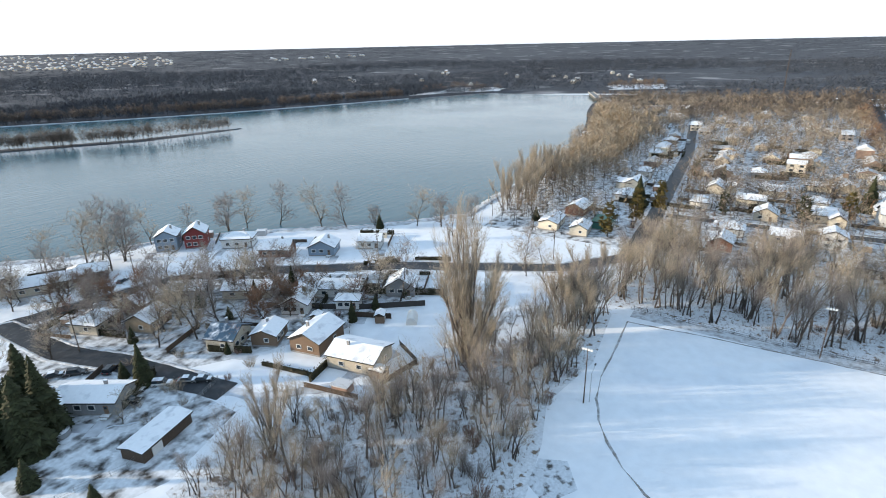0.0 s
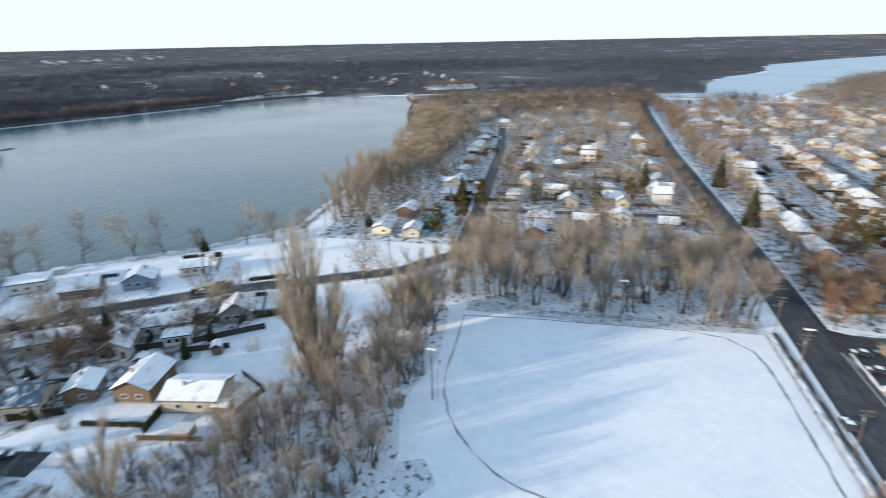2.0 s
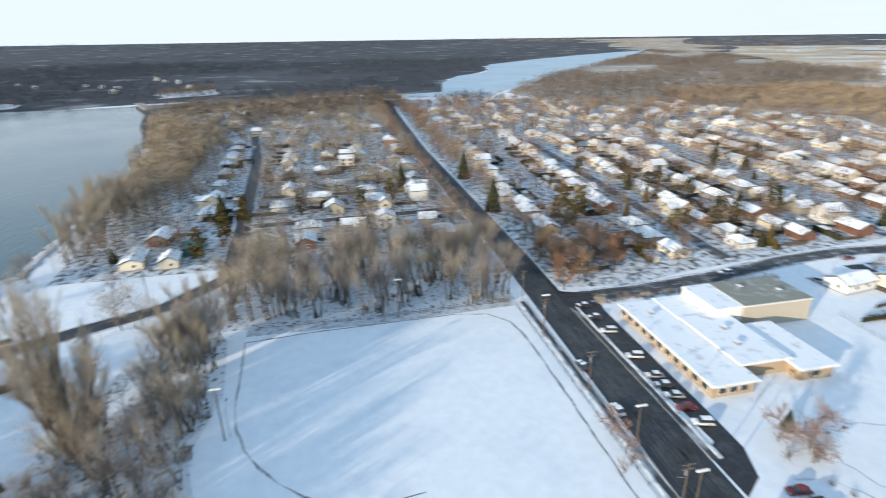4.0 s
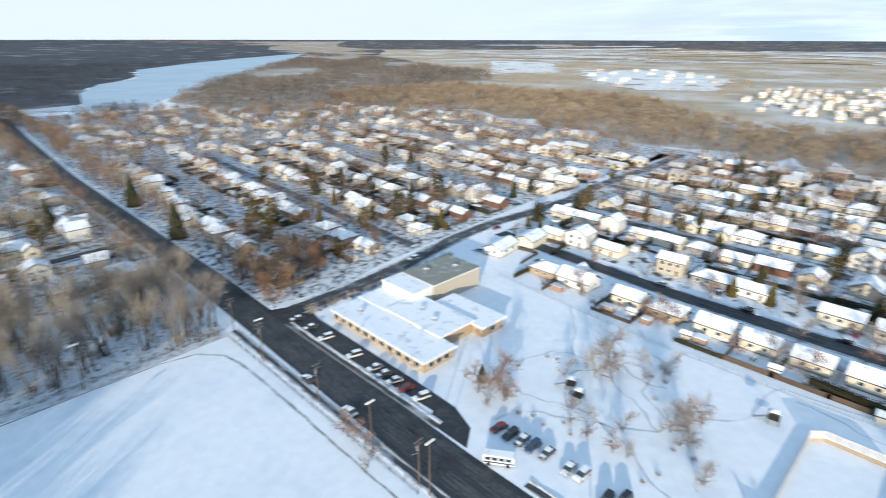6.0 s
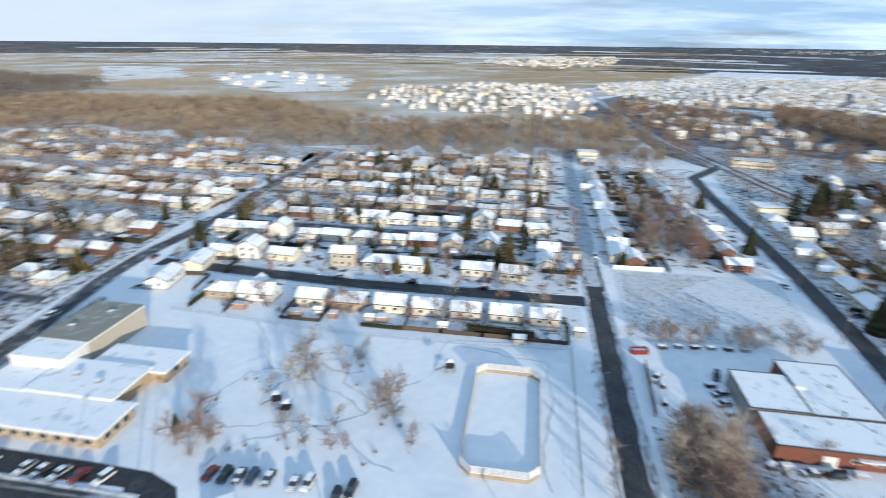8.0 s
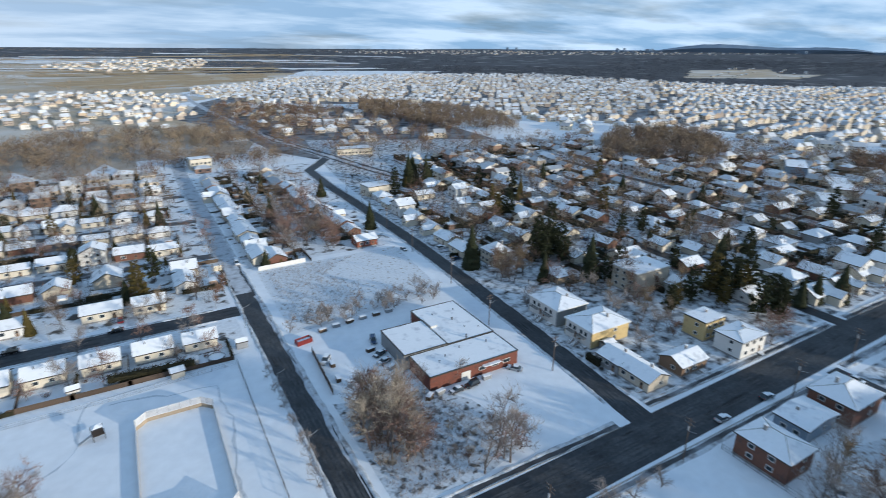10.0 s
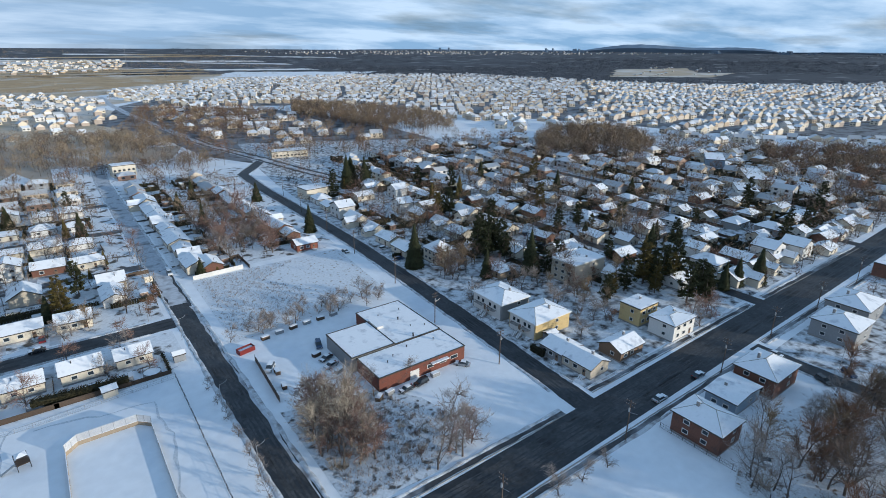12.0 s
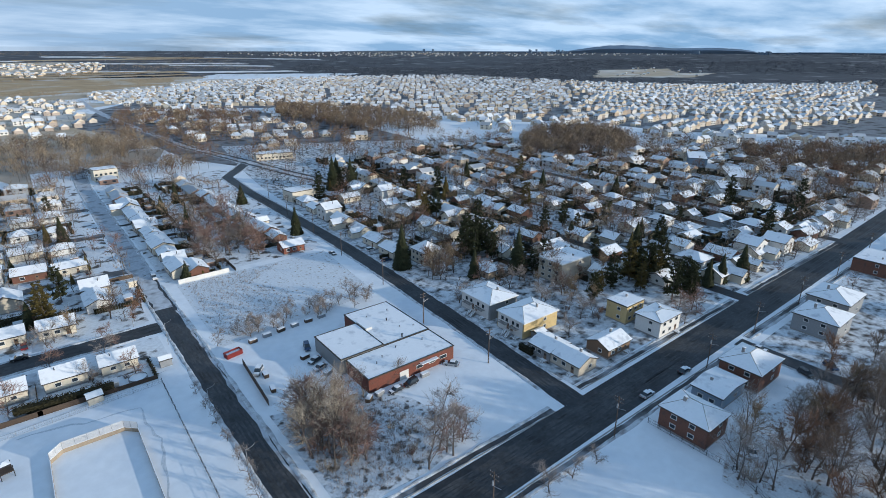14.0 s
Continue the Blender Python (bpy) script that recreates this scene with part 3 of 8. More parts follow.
for order, (name, line, w) in enumerate(STREETS):
    cleared = ASPHALT if line not in (S0, S1U) and not 9 < order < 16 else PACKED if line is S1U else SLUSH
    strip(name, line, w, 0.034 + 0.004 * order if order > 3 else 0.02, cleared, "dark wet side street between snow banks" if cleared is ASPHALT else "half-cleared side street with packed snow", "road", rough=0.25)
    for sgn in (-1, 1):
        bank = [(x, y) for x, y in line]
        off = []
        for i, (x, y) in enumerate(bank):
            a, b = bank[max(0, i - 1)], bank[min(len(bank) - 1, i + 1)]
            d = Vector((b[0] - a[0], b[1] - a[1])).normalized()
            e = 9.0 if i in (0, len(bank) - 1) else 0.0
            t = e if i == 0 else -e
            off.append((x - d.y * sgn * (w / 2 + 0.5) + d.x * t, y + d.x * sgn * (w / 2 + 0.5) + d.y * t))
        strip("snow_bank", off, 1.2, 0.0, SNOW_BANK, "low ploughed snow bank along the kerb", "snow", rough=0.3, tall=0.22, kind="stuff")


def kerb(x0, x1, y, side):
    s = Shape()
    s.box((x0 + x1) / 2, y, 0.0, abs(x1 - x0), 0.25, 0.15)
    tagged(s.make("kerb", CONCRETE), "grey concrete kerb", "kerb", kind="structure")
    strip("sidewalk", [(x0, y + side * 1.0), (x1, y + side * 1.0)], 1.3, 0.05, WALK, "wet sidewalk half cleared of snow", "pavement", rough=0.2)
    strip("snow_bank", [(x0, y + side * 2.2), (x1, y + side * 2.2)], 1.0, 0.0, SNOW_BANK, "low snow bank beside the sidewalk", "snow", rough=0.3, tall=0.25, kind="stuff")


for x0, x1 in ((-96, -36), (-200, -109), (-304, -210)):
    kerb(x0, x1, -74.2 if x0 > -200 else -76.3, -1)
kerb(-166, 150, -61.0, 1)
kerb(-300, -175, -62.5, 1)
kerb(72, 142, -73.6, -1)
kerb(-24, 46, -74.0, -1)
# school car park and drive
patch("car_park", [(155, -74), (150, -86), (138, -83.5), (89, -83), (74, -82.5), (66, -79.5), (62, -73.8), (74, -73.8), (77, -77.5), (141, -75.5), (144, -73.8)], 0.025, ASPHALT,
      "dark asphalt car park beside the school", "car park")
patch("brush_lot", [(-37, -78), (-58, -77.5), (-68, -80), (-72, -92), (-70, -102), (-63, -112), (-44, -116), (-37, -118)], 0.02, SNOW_SCRUB, "rough snowy ground with dead weeds", "ground")
patch("weedy_lot", [(-38, -160), (-98, -166), (-103, -220), (-39, -219)], 0.02, SNOW_BRUSH, "empty snowy lot with dead grass", "ground")
patch("woods_floor", [(152, 42), (150, -58), (196, -60), (197, 34)], 0.02, SNOW_WOODS, "snowy woodland floor with leaf litter", "ground")
patch("thicket_floor", [(38, 84), (30, 40), (62, 26), (84, 30), (97, 34), (118, 30), (146, 33), (160, 44), (130, 62), (108, 62), (96, 70), (80, 70), (62, 84)], 0.02, SNOW_WOODS,
      "snowy thicket floor with dead leaves", "ground")
patch("path", [(151.5, 28), (147, 28), (146, -12), (148, -57), (152, -57)], 0.024, SNOW_BANK, "trodden snowy path along the field's edge", "path")
strip("field_ditch", [(143.5, 28), (128, 27), (113, 26.5), (104, 25), (97, 22.3), (91, 19), (85.5, 14.5), (81, 9.5), (78, 4), (76.4, -2), (76.2, -8), (77, -14)], 0.4, 0.022, TRACK, "narrow dark track across the snowy field", "track", rough=0.2)
strip("field_ditch", [(143.5, 28), (145.5, 6), (146, -17), (146.5, -36), (144.5, -46), (138, -51.5), (131, -53), (113, -53.5), (75, -53.3), (45, -53)], 0.55, 0.022, TRACK, "thin dark track round the snowy field", "track", rough=0.2)
patch("scrub_patch", [(70, 24), (76, 20), (82, 24), (80, 29), (73, 28.5)], 0.024, SNOW_SCRUB, "dark bare scrub at the field's edge", "ground")

# trodden, half-bare ground between the houses, with the shade there painted in
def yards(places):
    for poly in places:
        patch("yard_ground", poly, 0.012, SNOW_BLOCK if poly[0][0] in (-24, -36) else SNOW_YARD_SHADE, "trodden garden snow with bare soil and painted shade", "ground")


yards([[(158, -76), (430, -78), (790, -92), (770, -200), (745, -245), (650, -300), (630, -430), (505, -520), (400, -490), (270, -468), (150, -452), (172, -430), (174, -270), (167, -190), (160, -130), (153, -100)], [(202, 104), (330, 116), (420, 118), (560, 150), (700, 180), (780, 0), (760, -76), (420, -63), (202, -63)], [(-24, -192), (150, -198), (160, -260), (182, -432), (-26, -440)], [(-24, -161), (118, -163), (118, -180), (-24, -180)]])
yards([[(-36, -224), (-105, -224), (-116, -360), (-124, -430), (-36, -430)], [(-109, -79), (-420, -84), (-620, -100), (-560, -330), (-330, -460), (-155, -540), (-134, -420), (-126, -360), (-120, -280), (-116, -210), (-108, -140)], [(-168, -57), (-300, -60), (-420, -62), (-600, -72), (-560, 80), (-180, 10), (-172, -30)], [(36, 150), (52, 178), (98, 168), (116, 146), (140, 108), (126, 92), (100, 96), (78, 108), (56, 124)]])
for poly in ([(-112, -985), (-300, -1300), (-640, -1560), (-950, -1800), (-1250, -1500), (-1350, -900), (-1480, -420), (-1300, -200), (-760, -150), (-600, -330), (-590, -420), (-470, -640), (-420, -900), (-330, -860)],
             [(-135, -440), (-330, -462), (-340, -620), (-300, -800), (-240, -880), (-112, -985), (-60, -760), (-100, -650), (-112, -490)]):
    patch("suburb_ground", poly, 0.006, SHADED_TOWN, "suburb streets and yards darkened for house shade", "ground")
patch("copse_floor", [(-106, -36), (-128, -44), (-168, -36), (-182, -20), (-174, 8), (-106, 8)], 0.016, SNOW_WOODS, "snowy ground with leaf litter under trees", "ground")
strip("packed_lane", S2C, 9.0, 0.03, SNOW_DRIVE, "half-cleared far end of the boulevard", "road", rough=0.8)
strip("packed_lane", S2B, 5.0, 0.062, SNOW_DRIVE, "thin packed snow left on the boulevard", "road", rough=1.2)
# worn wheel lines on the side streets
for line in (S1, S2, S0):
    for off in (-2.2, -1.3, 0.1, 1.2, 2.0):
        strip("worn_lane", [(x + off, y) for x, y in line[:6]], 0.6, 0.028, SALTED, "salt-grey wheel track on a side street", "road", rough=0.22)
for off in (-1.6, 1.5):
    strip("worn_lane", [(x, y + off) for x, y in S3], 1.3, 0.028, SALTED, "salt-grey wheel track on a side street", "road", rough=0.35)
# foot tracks across the park
def wander(line, sway=2.2):
    """The same way walked unevenly."""
    for _ in range(3):
        out = [line[0]]
        for (ax, ay), (bx, by) in zip(line, line[1:]):
            out += [((ax + bx) / 2 + random.uniform(-sway, sway), (ay + by) / 2 + random.uniform(-sway, sway)), (bx, by)]
        line, sway = out, sway * 0.5
    return line


for line in ([(64, -86), (52, -99), (34, -110), (22, -128), (18, -150), (-22, -157)], [(50, -97), (60, -112), (66, -124), (84, -150)], [(34, -110), (48, -118), (60, -126), (72, -122), (80, -104)],
             [(-12, -92), (-13, -120), (-12, -142), (14, -146)], [(22, -92), (36, -100), (52, -104), (70, -100)], [(40, -128), (54, -130), (62, -118)], [(42, 112), (50, 104), (60, 99)], [(20, -98), (28, -112), (44, -122), (46, -140), (60, -152)]):
    strip("foot_track", wander(line), 0.5, 0.018, FOOT, "trodden foot track in the snow", "path", rough=0.3)
strip("packed_lane", [(64, 101), (66, 92), (78, 80), (98, 76)], 3.4, 0.018, SNOW_DRIVE, "packed snowy lane at the street's end", "path", rough=0.6)
patch("spit_ground", SPIT, 0.07, HAZED_FLOOR, "dark muddy river spit below bare trees", "ground")
strip("packed_lane", [(-30.2, -200), (-30.5, -300), (-30.5, -420)], 5.6, 0.032, SNOW_DRIVE, "thin packed snow left on the side street", "road", rough=0.5)
strip("packed_lane", [(-33.4, -78), (-33.6, -150), (-33.5, -196)], 0.8, 0.032, SNOW_DRIVE, "thin packed snow along the street's edge", "road", rough=0.35)
patch("yard_ground", [(22, 92), (24, 150), (42, 150), (53, 138), (60, 106), (60, 92), (40, 86)], 0.010, SNOW_YARD_SHADE, "trodden garden snow with bare soil and painted shade", "ground")

# ---- trees ----


def grow_tree(seed, height, spread, levels, upright, twig_len, twigs, twig_w, bare_base=1):
    """A bare tree: tapered trunk and limbs in one shape, thin twigs in another."""
    rnd = random.Random(seed)
    wood, fine = Shape(), Shape()

    def twig(p, d, ln):
        d = d.normalized()
        u = d.orthogonal().normalized()
        u = Matrix.Rotation(rnd.uniform(0, 6.28), 3, d) @ u
        q = p + d * ln * 0.55 + Vector((0, 0, ln * 0.10))
        e = p + d * ln + Vector((0, 0, ln * 0.25))
        fine.face([p - u * twig_w, p + u * twig_w, q + u * twig_w * 0.6])
        fine.face([p + (q - p) * 0.5 - u * twig_w * 0.6, q + u * twig_w * 0.5, e])

    def limb(p, d, ln, r, level):
        steps = 3 if level < 2 else 2 if level == 2 and levels > 2 else 1
        q = p
        for k in range(steps):
            bend = Vector((rnd.gauss(0, 0.11), rnd.gauss(0, 0.11), upright * (0.08 if level else 0.02)))
            d = (d + bend).normalized()
            e = q + d * (ln / steps)
            ra, rb = r * (1 - 0.75 * k / steps), r * (1 - 0.75 * (k + 1) / steps)
            if level < 2:
                wood.tube(q, e, ra, rb, 5 if level == 0 else 3, caps=False)
            else:
                u = Matrix.Rotation(rnd.uniform(0, 6.28), 3, d) @ d.orthogonal().normalized()
                ra, rb = min(ra, 0.05), min(rb, 0.03)
                fine.face([q - u * ra, q + u * ra, e + u * rb, e - u * rb])
            n_sub = (bare_base if level == 0 and k == 0 else 2 if level < 2 else 1) if level < levels else 0
            for _ in range(n_sub):
                t = rnd.uniform(0.35, 1.0)
                side = Matrix.Rotation(rnd.uniform(0, 6.28), 3, d) @ d.orthogonal().normalized()
                nd = (d * rnd.uniform(0.55, 1.0) + side * rnd.uniform(0.4, 0.8) * spread).normalized()
                limb(q + (e - q) * t, nd, ln * rnd.uniform(0.42, 0.62), rb * 0.62 + 0.012, level + 1)
            if level >= levels - 1:
                for _ in range(twigs if level == levels else max(1, twigs - 2)):
                    t = rnd.random()
                    side = Matrix.Rotation(rnd.uniform(0, 6.28), 3, d) @ d.orthogonal().normalized()
                    twig(q + (e - q) * t, d * 0.8 + side * rnd.uniform(0.2, 0.9), twig_len * rnd.uniform(0.6, 1.3))
            q = e
        if level == 0:
            for _ in range(3):
                side = Matrix.Rotation(rnd.uniform(0, 6.28), 3, d) @ d.orthogonal().normalized()
                limb(q, (d + side * 0.45 * spread).normalized(), ln * 0.5, r * 0.35, 1)

    limb(Vector((0, 0, -0.1)), Vector((rnd.gauss(0, 0.04), rnd.gauss(0, 0.04), 1)).normalized(), height * 0.6, height * 0.0135 + 0.05, 0)
    k = height / max(p[2] for p in fine.v)
    for sh in (wood, fine):
        sh.v = [(x * k, y * k, z * k) for x, y, z in sh.v]
    return wood, fine


def tree_proto(seed, height, spread, twig_mat, label, category="tree", levels=3, upright=1.0, twig_len=1.3, twigs=4, twig_w=0.022, group="", leaders=1, name="bare_tree", bare_base=1, apart=0.5, bark=None, lean_out=0.16):
    base = thing(name, label, category, group)
    wood, fine = grow_tree(seed, height, spread, levels, upright, twig_len, twigs, twig_w, bare_base)
    for k in range(1, leaders):
        w2, f2 = grow_tree(seed * 7 + k, height * random.Random(seed + k).uniform(0.75, 1.0), spread, levels, upright, twig_len, twigs, twig_w, bare_base)
        a = 2.4 * k + seed
        lean = Matrix.Translation((math.cos(a) * apart, math.sin(a) * apart, 0)) @ Matrix.Rotation(lean_out if apart < 1 else 0.05 * (k - 1.5), 4, (-math.sin(a), math.cos(a), 0))
        for src, dst in ((w2, wood), (f2, fine)):
            n = len(dst.v)
            dst.v += [tuple(lean @ Vector(p)) for p in src.v]
            dst.f += [tuple(n + i for i in f) for f in src.f]
            dst.m += src.m
    wood.make("trunk", bark or BARK, base)
    fine.make("crown", twig_mat, base, "fine leafless twigs")
    return base


def conifer_proto(seed, height, radius, mat, label, tiers=22, power=0.85):
    rnd = random.Random(seed)
    base = thing("conifer", label, "conifer tree")
    Shape().tube((0, 0, -0.1), (0, 0, height * 0.95), height * 0.018 + 0.06, 0.03, 6).make("trunk", BARK, base)
    s = Shape()
    for i in range(tiers):
        t = i / tiers
        z = height * (0.07 + 0.93 * t)
        rr = radius * (1 - t) ** power * rnd.uniform(0.85, 1.15) + 0.12
        n = max(6, int(17 * (1 - t) + 6))
        for k in range(n):
            a = 2 * math.pi * (k + rnd.random() * 0.8) / n
            r = rr * rnd.uniform(0.7, 1.1)
            d = Vector((math.cos(a), math.sin(a), 0))
            u = Vector((-d.y, d.x, 0))
            w = r * 0.24 + 0.10
            tip = d * r + Vector((0, 0, z - r * 0.34))
            mid = d * r * 0.55 + Vector((0, 0, z - r * 0.06))
            root = Vector((0, 0, z + height * 0.045))
            s.face([root, mid - u * w, tip])
            s.face([root, tip, mid + u * w])
            for sg in (-1, 1):
                s.face([mid + u * sg * w * 0.3, mid + u * sg * w * 1.9 + d * r * 0.2 - Vector((0, 0, r * 0.22)), tip - d * r * 0.2])
            s.face([mid - u * w * 0.5, tip + Vector((0, 0, -0.25 * r)), mid + u * w * 0.5 - Vector((0, 0, 0.4 * r))])
    s.make("crown", mat, base, "drooping needle branches")
    return base


def pine_proto(seed, height, radius, mat, label):
    """A pine: tapered trunk and uneven clumps of needles at the ends of its limbs."""
    rnd = random.Random(seed)
    base = thing("conifer", label, "conifer tree")
    w, s = Shape(), Shape()
    w.tube((0, 0, -0.1), (rnd.gauss(0, 0.3), rnd.gauss(0, 0.3), height * 0.92), 0.28, 0.04, 7)
    for k in range(44):
        t = 0.16 + 0.84 * (k + rnd.random()) / 44
        a = k * 2.4 + rnd.uniform(-0.6, 0.6)
        r = radius * (1.12 - t) ** 0.6 * min(1, t * 3.2) * rnd.uniform(0.35, 1.15)
        c = Vector((math.cos(a) * r, math.sin(a) * r, height * t * 0.97 - 0.1 * r))
        size = rnd.uniform(0.8, 1.5) * (1.15 - 0.5 * t)
        for _ in range(26):
            d = Vector((rnd.gauss(0, 1), rnd.gauss(0, 1), rnd.gauss(0.25, 0.55))).normalized()
            u = d.orthogonal().normalized() * size * 0.27
            u = Matrix.Rotation(rnd.uniform(0, 6.28), 3, d) @ u
            o = c + Vector((rnd.gauss(0, 0.3), rnd.gauss(0, 0.3), rnd.gauss(0, 0.2))) * size
            s.face([o - u, o + u, o + d * size * rnd.uniform(0.7, 1.3)])
    w.make("trunk", BARK, base)
    s.make("crown", mat, base, "uneven clumps of needles")
    return base


def bush_proto(seed, height, radius, mat, label, stems=60):
    rnd = random.Random(seed)
    base = thing("shrub", label, "shrub")
    s, w = Shape(), Shape()
    for k in range(stems):
        a, r = rnd.uniform(0, 6.28), radius * 0.45 * math.sqrt(rnd.random())
        p = Vector((math.cos(a) * r, math.sin(a) * r, -0.05))
        lean = Vector((math.cos(a) * rnd.uniform(0.1, 0.7), math.sin(a) * rnd.uniform(0.1, 0.7), 1)).normalized()
        h = height * rnd.uniform(0.5, 1.05)
        top = p + lean * h
        if k % 3 == 0:
            w.tube(p, p + lean * h * 0.6, 0.035, 0.015, 3, caps=False)
        for j in range(7):
            q = p + (top - p) * rnd.uniform(0.15, 0.95)
            d = (lean + Vector((rnd.gauss(0, 0.5), rnd.gauss(0, 0.5), rnd.gauss(0.1, 0.3)))).normalized()
            u = d.orthogonal().normalized() * 0.022
            s.face([q - u, q + u, q + d * height * rnd.uniform(0.18, 0.34)])
        u = lean.orthogonal().normalized() * 0.03
        s.face([p - u, p + u, top])
    w.make("stem", BARK, base)
    s.make("brushwood", mat, base)
    return base


class Kit:
    """Prototypes that stand at their first place; later ones are copies.
    With mid, those far from the field are coarser and the farthest join the quarter's trees."""

    def __init__(self, protos, mid=None):
        self.protos, self.used, self.boost = protos, set(), 1.0
        self.mid, self.left = mid, []

    def put(self, i, x, y, turn=0.0, size=1.0, z=0.0, label=""):
        r = math.hypot(x, y)
        if self.mid and r > 215:
            self.left.append((x, y, 15 * size))
            return None
        if self.mid and r > 150:
            return self.mid.put(i, x, y, turn, size * self.boost, z, label)
        ob = self.protos[i % len(self.protos)]
        m = Matrix.Translation((x, y, z)) @ Matrix.Rotation(turn, 4, "Z")
        if id(ob) in self.used:
            ob.scale = (1, 1, 1)
            ob = copy_thing(ob, m)
        else:
            self.used.add(id(ob))
            ob.matrix_basis = m
        ob.scale = (size * self.boost,) * 3
        if label:
            ob["label"] = label
        return ob


rng = random.Random(7)
BIG = Kit([tree_proto(11, 16, 1.0, TWIG_GREY, "tall leafless grey-brown deciduous tree in snow"),
           tree_proto(12, 15, 1.15, TWIG_GREY, "spreading leafless tree with a dark trunk"),
           tree_proto(13, 17, 0.8, TWIG_TAN, "slender leafless tree with sunlit tan twigs"),
           tree_proto(14, 14, 1.0, TWIG_TAN, "leafless tree with pale tan crown"),
           tree_proto(15, 14, 1.1, TWIG_GREY, "leafless yard tree with fine grey twigs")])
POPLAR = Kit([tree_proto(21, 46, 0.2, TWIG_TAN, "very tall upright poplar with pale tan twigs", upright=2.6, twigs=10, twig_len=1.7, twig_w=0.036, leaders=5, apart=0.9, name="poplar_tree", lean_out=0.025),
              tree_proto(22, 34, 0.24, TWIG_TAN, "tall upright tan poplar clump without leaves", upright=2.4, twigs=9, twig_len=1.7, twig_w=0.036, leaders=4, apart=0.9, name="poplar_tree", lean_out=0.03)])
THIN = Kit([tree_proto(31, 22, 0.5, TWIG_GREY, "cluster of thin woodland stems, bare and leaning", levels=3, twigs=2, twig_len=2.1, twig_w=0.02, leaders=4, name="woodland_tree", bare_base=0, apart=2.2, bark=DARK_BARK, upright=1.0),
            tree_proto(32, 23, 0.5, TWIG_TAN, "thin pale woodland tree without leaves", levels=3, twigs=2, twig_len=2.2, twig_w=0.02, leaders=3, name="woodland_tree", bare_base=0, apart=1.6, bark=BARK, upright=1.0),
            tree_proto(33, 19, 0.6, TWIG_GREY, "young bare woodland trees in snow", levels=3, twigs=2, twig_len=2.0, twig_w=0.02, leaders=4, name="woodland_tree", bare_base=0, apart=1.8, bark=DARK_BARK, upright=0.9),
            tree_proto(34, 21, 0.55, TWIG_TAN, "tall thin sunlit woodland tree without leaves", levels=3, twigs=2, twig_len=2.2, twig_w=0.02, leaders=3, name="woodland_tree", bare_base=0, apart=0.8, bark=DARK_BARK, upright=1.0)])
# broad riverbank trees with dense fans of fine twigs
BANK = Kit([tree_proto(71, 22, 1.35, TWIG_GREY, "broad leafless riverbank tree with a fine crown", levels=3, twigs=6, twig_len=2.0, twig_w=0.04, upright=1.3, bark=DARK_BARK, bare_base=3),
            tree_proto(72, 21, 1.5, TWIG_TAN, "spreading leafless riverbank tree with sunlit twigs", levels=3, twigs=6, twig_len=1.9, twig_w=0.04, upright=1.1, bark=DARK_BARK, bare_base=3),
            tree_proto(73, 19, 1.4, TWIG_GREY, "rounded leafless tree by the water", levels=3, twigs=6, twig_len=1.9, twig_w=0.04, upright=1.3, leaders=2, bark=DARK_BARK, bare_base=3)])
SMALL = Kit([tree_proto(41, 8, 1.8, TWIG_GREY, "small leafless street tree in snow", levels=2, twigs=9, twig_len=1.0, twig_w=0.03, name="street_tree", bare_base=3, upright=0.4),
             tree_proto(42, 9, 2.0, TWIG_RED, "small rounded leafless tree with reddish twigs", levels=2, twigs=9, twig_len=1.1, twig_w=0.034, name="street_tree", bare_base=3, upright=0.4),
             tree_proto(43, 10, 1.9, TWIG_GREY, "leafless garden tree with a rounded crown", levels=2, twigs=9, twig_len=1.2, twig_w=0.032, name="street_tree", bare_base=3, upright=0.4)])


BIG.mid = Kit([tree_proto(16, 16, 1.35, TOWN_GREY, "tall leafless grey-brown tree among houses", levels=2, twigs=13, twig_len=1.7, twig_w=0.045, bare_base=3, bark=DARK_BARK),
                           tree_proto(17, 15, 1.5, TOWN_TAN, "spreading leafless tree with tan twigs", levels=2, twigs=13, twig_len=1.7, twig_w=0.045, bare_base=3, bark=DARK_BARK),
                           tree_proto(18, 14, 1.5, TOWN_GREY, "leafless garden tree with a wide crown", levels=2, twigs=13, twig_len=1.7, twig_w=0.045, bare_base=3, bark=DARK_BARK),
                           tree_proto(19, 14, 1.3, TOWN_RED, "leafless garden tree with reddish-brown twigs", levels=2, twigs=13, twig_len=1.7, twig_w=0.045, bare_base=3, bark=DARK_BARK)])
BIG.boost = 1.22
SPRUCE = Kit([conifer_proto(51, 13, 3.1, NEEDLES, "tall dark green spruce tree"), conifer_proto(52, 10, 3.0, NEEDLES, "dark green conifer in a snowy yard"),
              conifer_proto(53, 9, 1.9, NEEDLES_GOLD, "yellow-green cedar catching the sun"), conifer_proto(54, 7, 2.2, NEEDLES, "small dense dark green conifer", 11),
              pine_proto(55, 15, 3.6, NEEDLES, "broad old dark green pine tree"), pine_proto(56, 14, 3.2, NEEDLES_GOLD, "broad yellow-green pine in evening sun"), pine_proto(57, 13, 4.0, NEEDLES, "uneven dark green pine with open limbs")])
SHRUB = Kit([bush_proto(61, 2.6, 2.2, TWIG_GREY, "tangled grey leafless shrub in snow"), bush_proto(62, 2.0, 1.8, TWIG_RED, "low reddish leafless bush in snow"),
             bush_proto(63, 3.2, 2.4, TWIG_TAN, "tall tan leafless bush in snow")])

# ---- houses ----


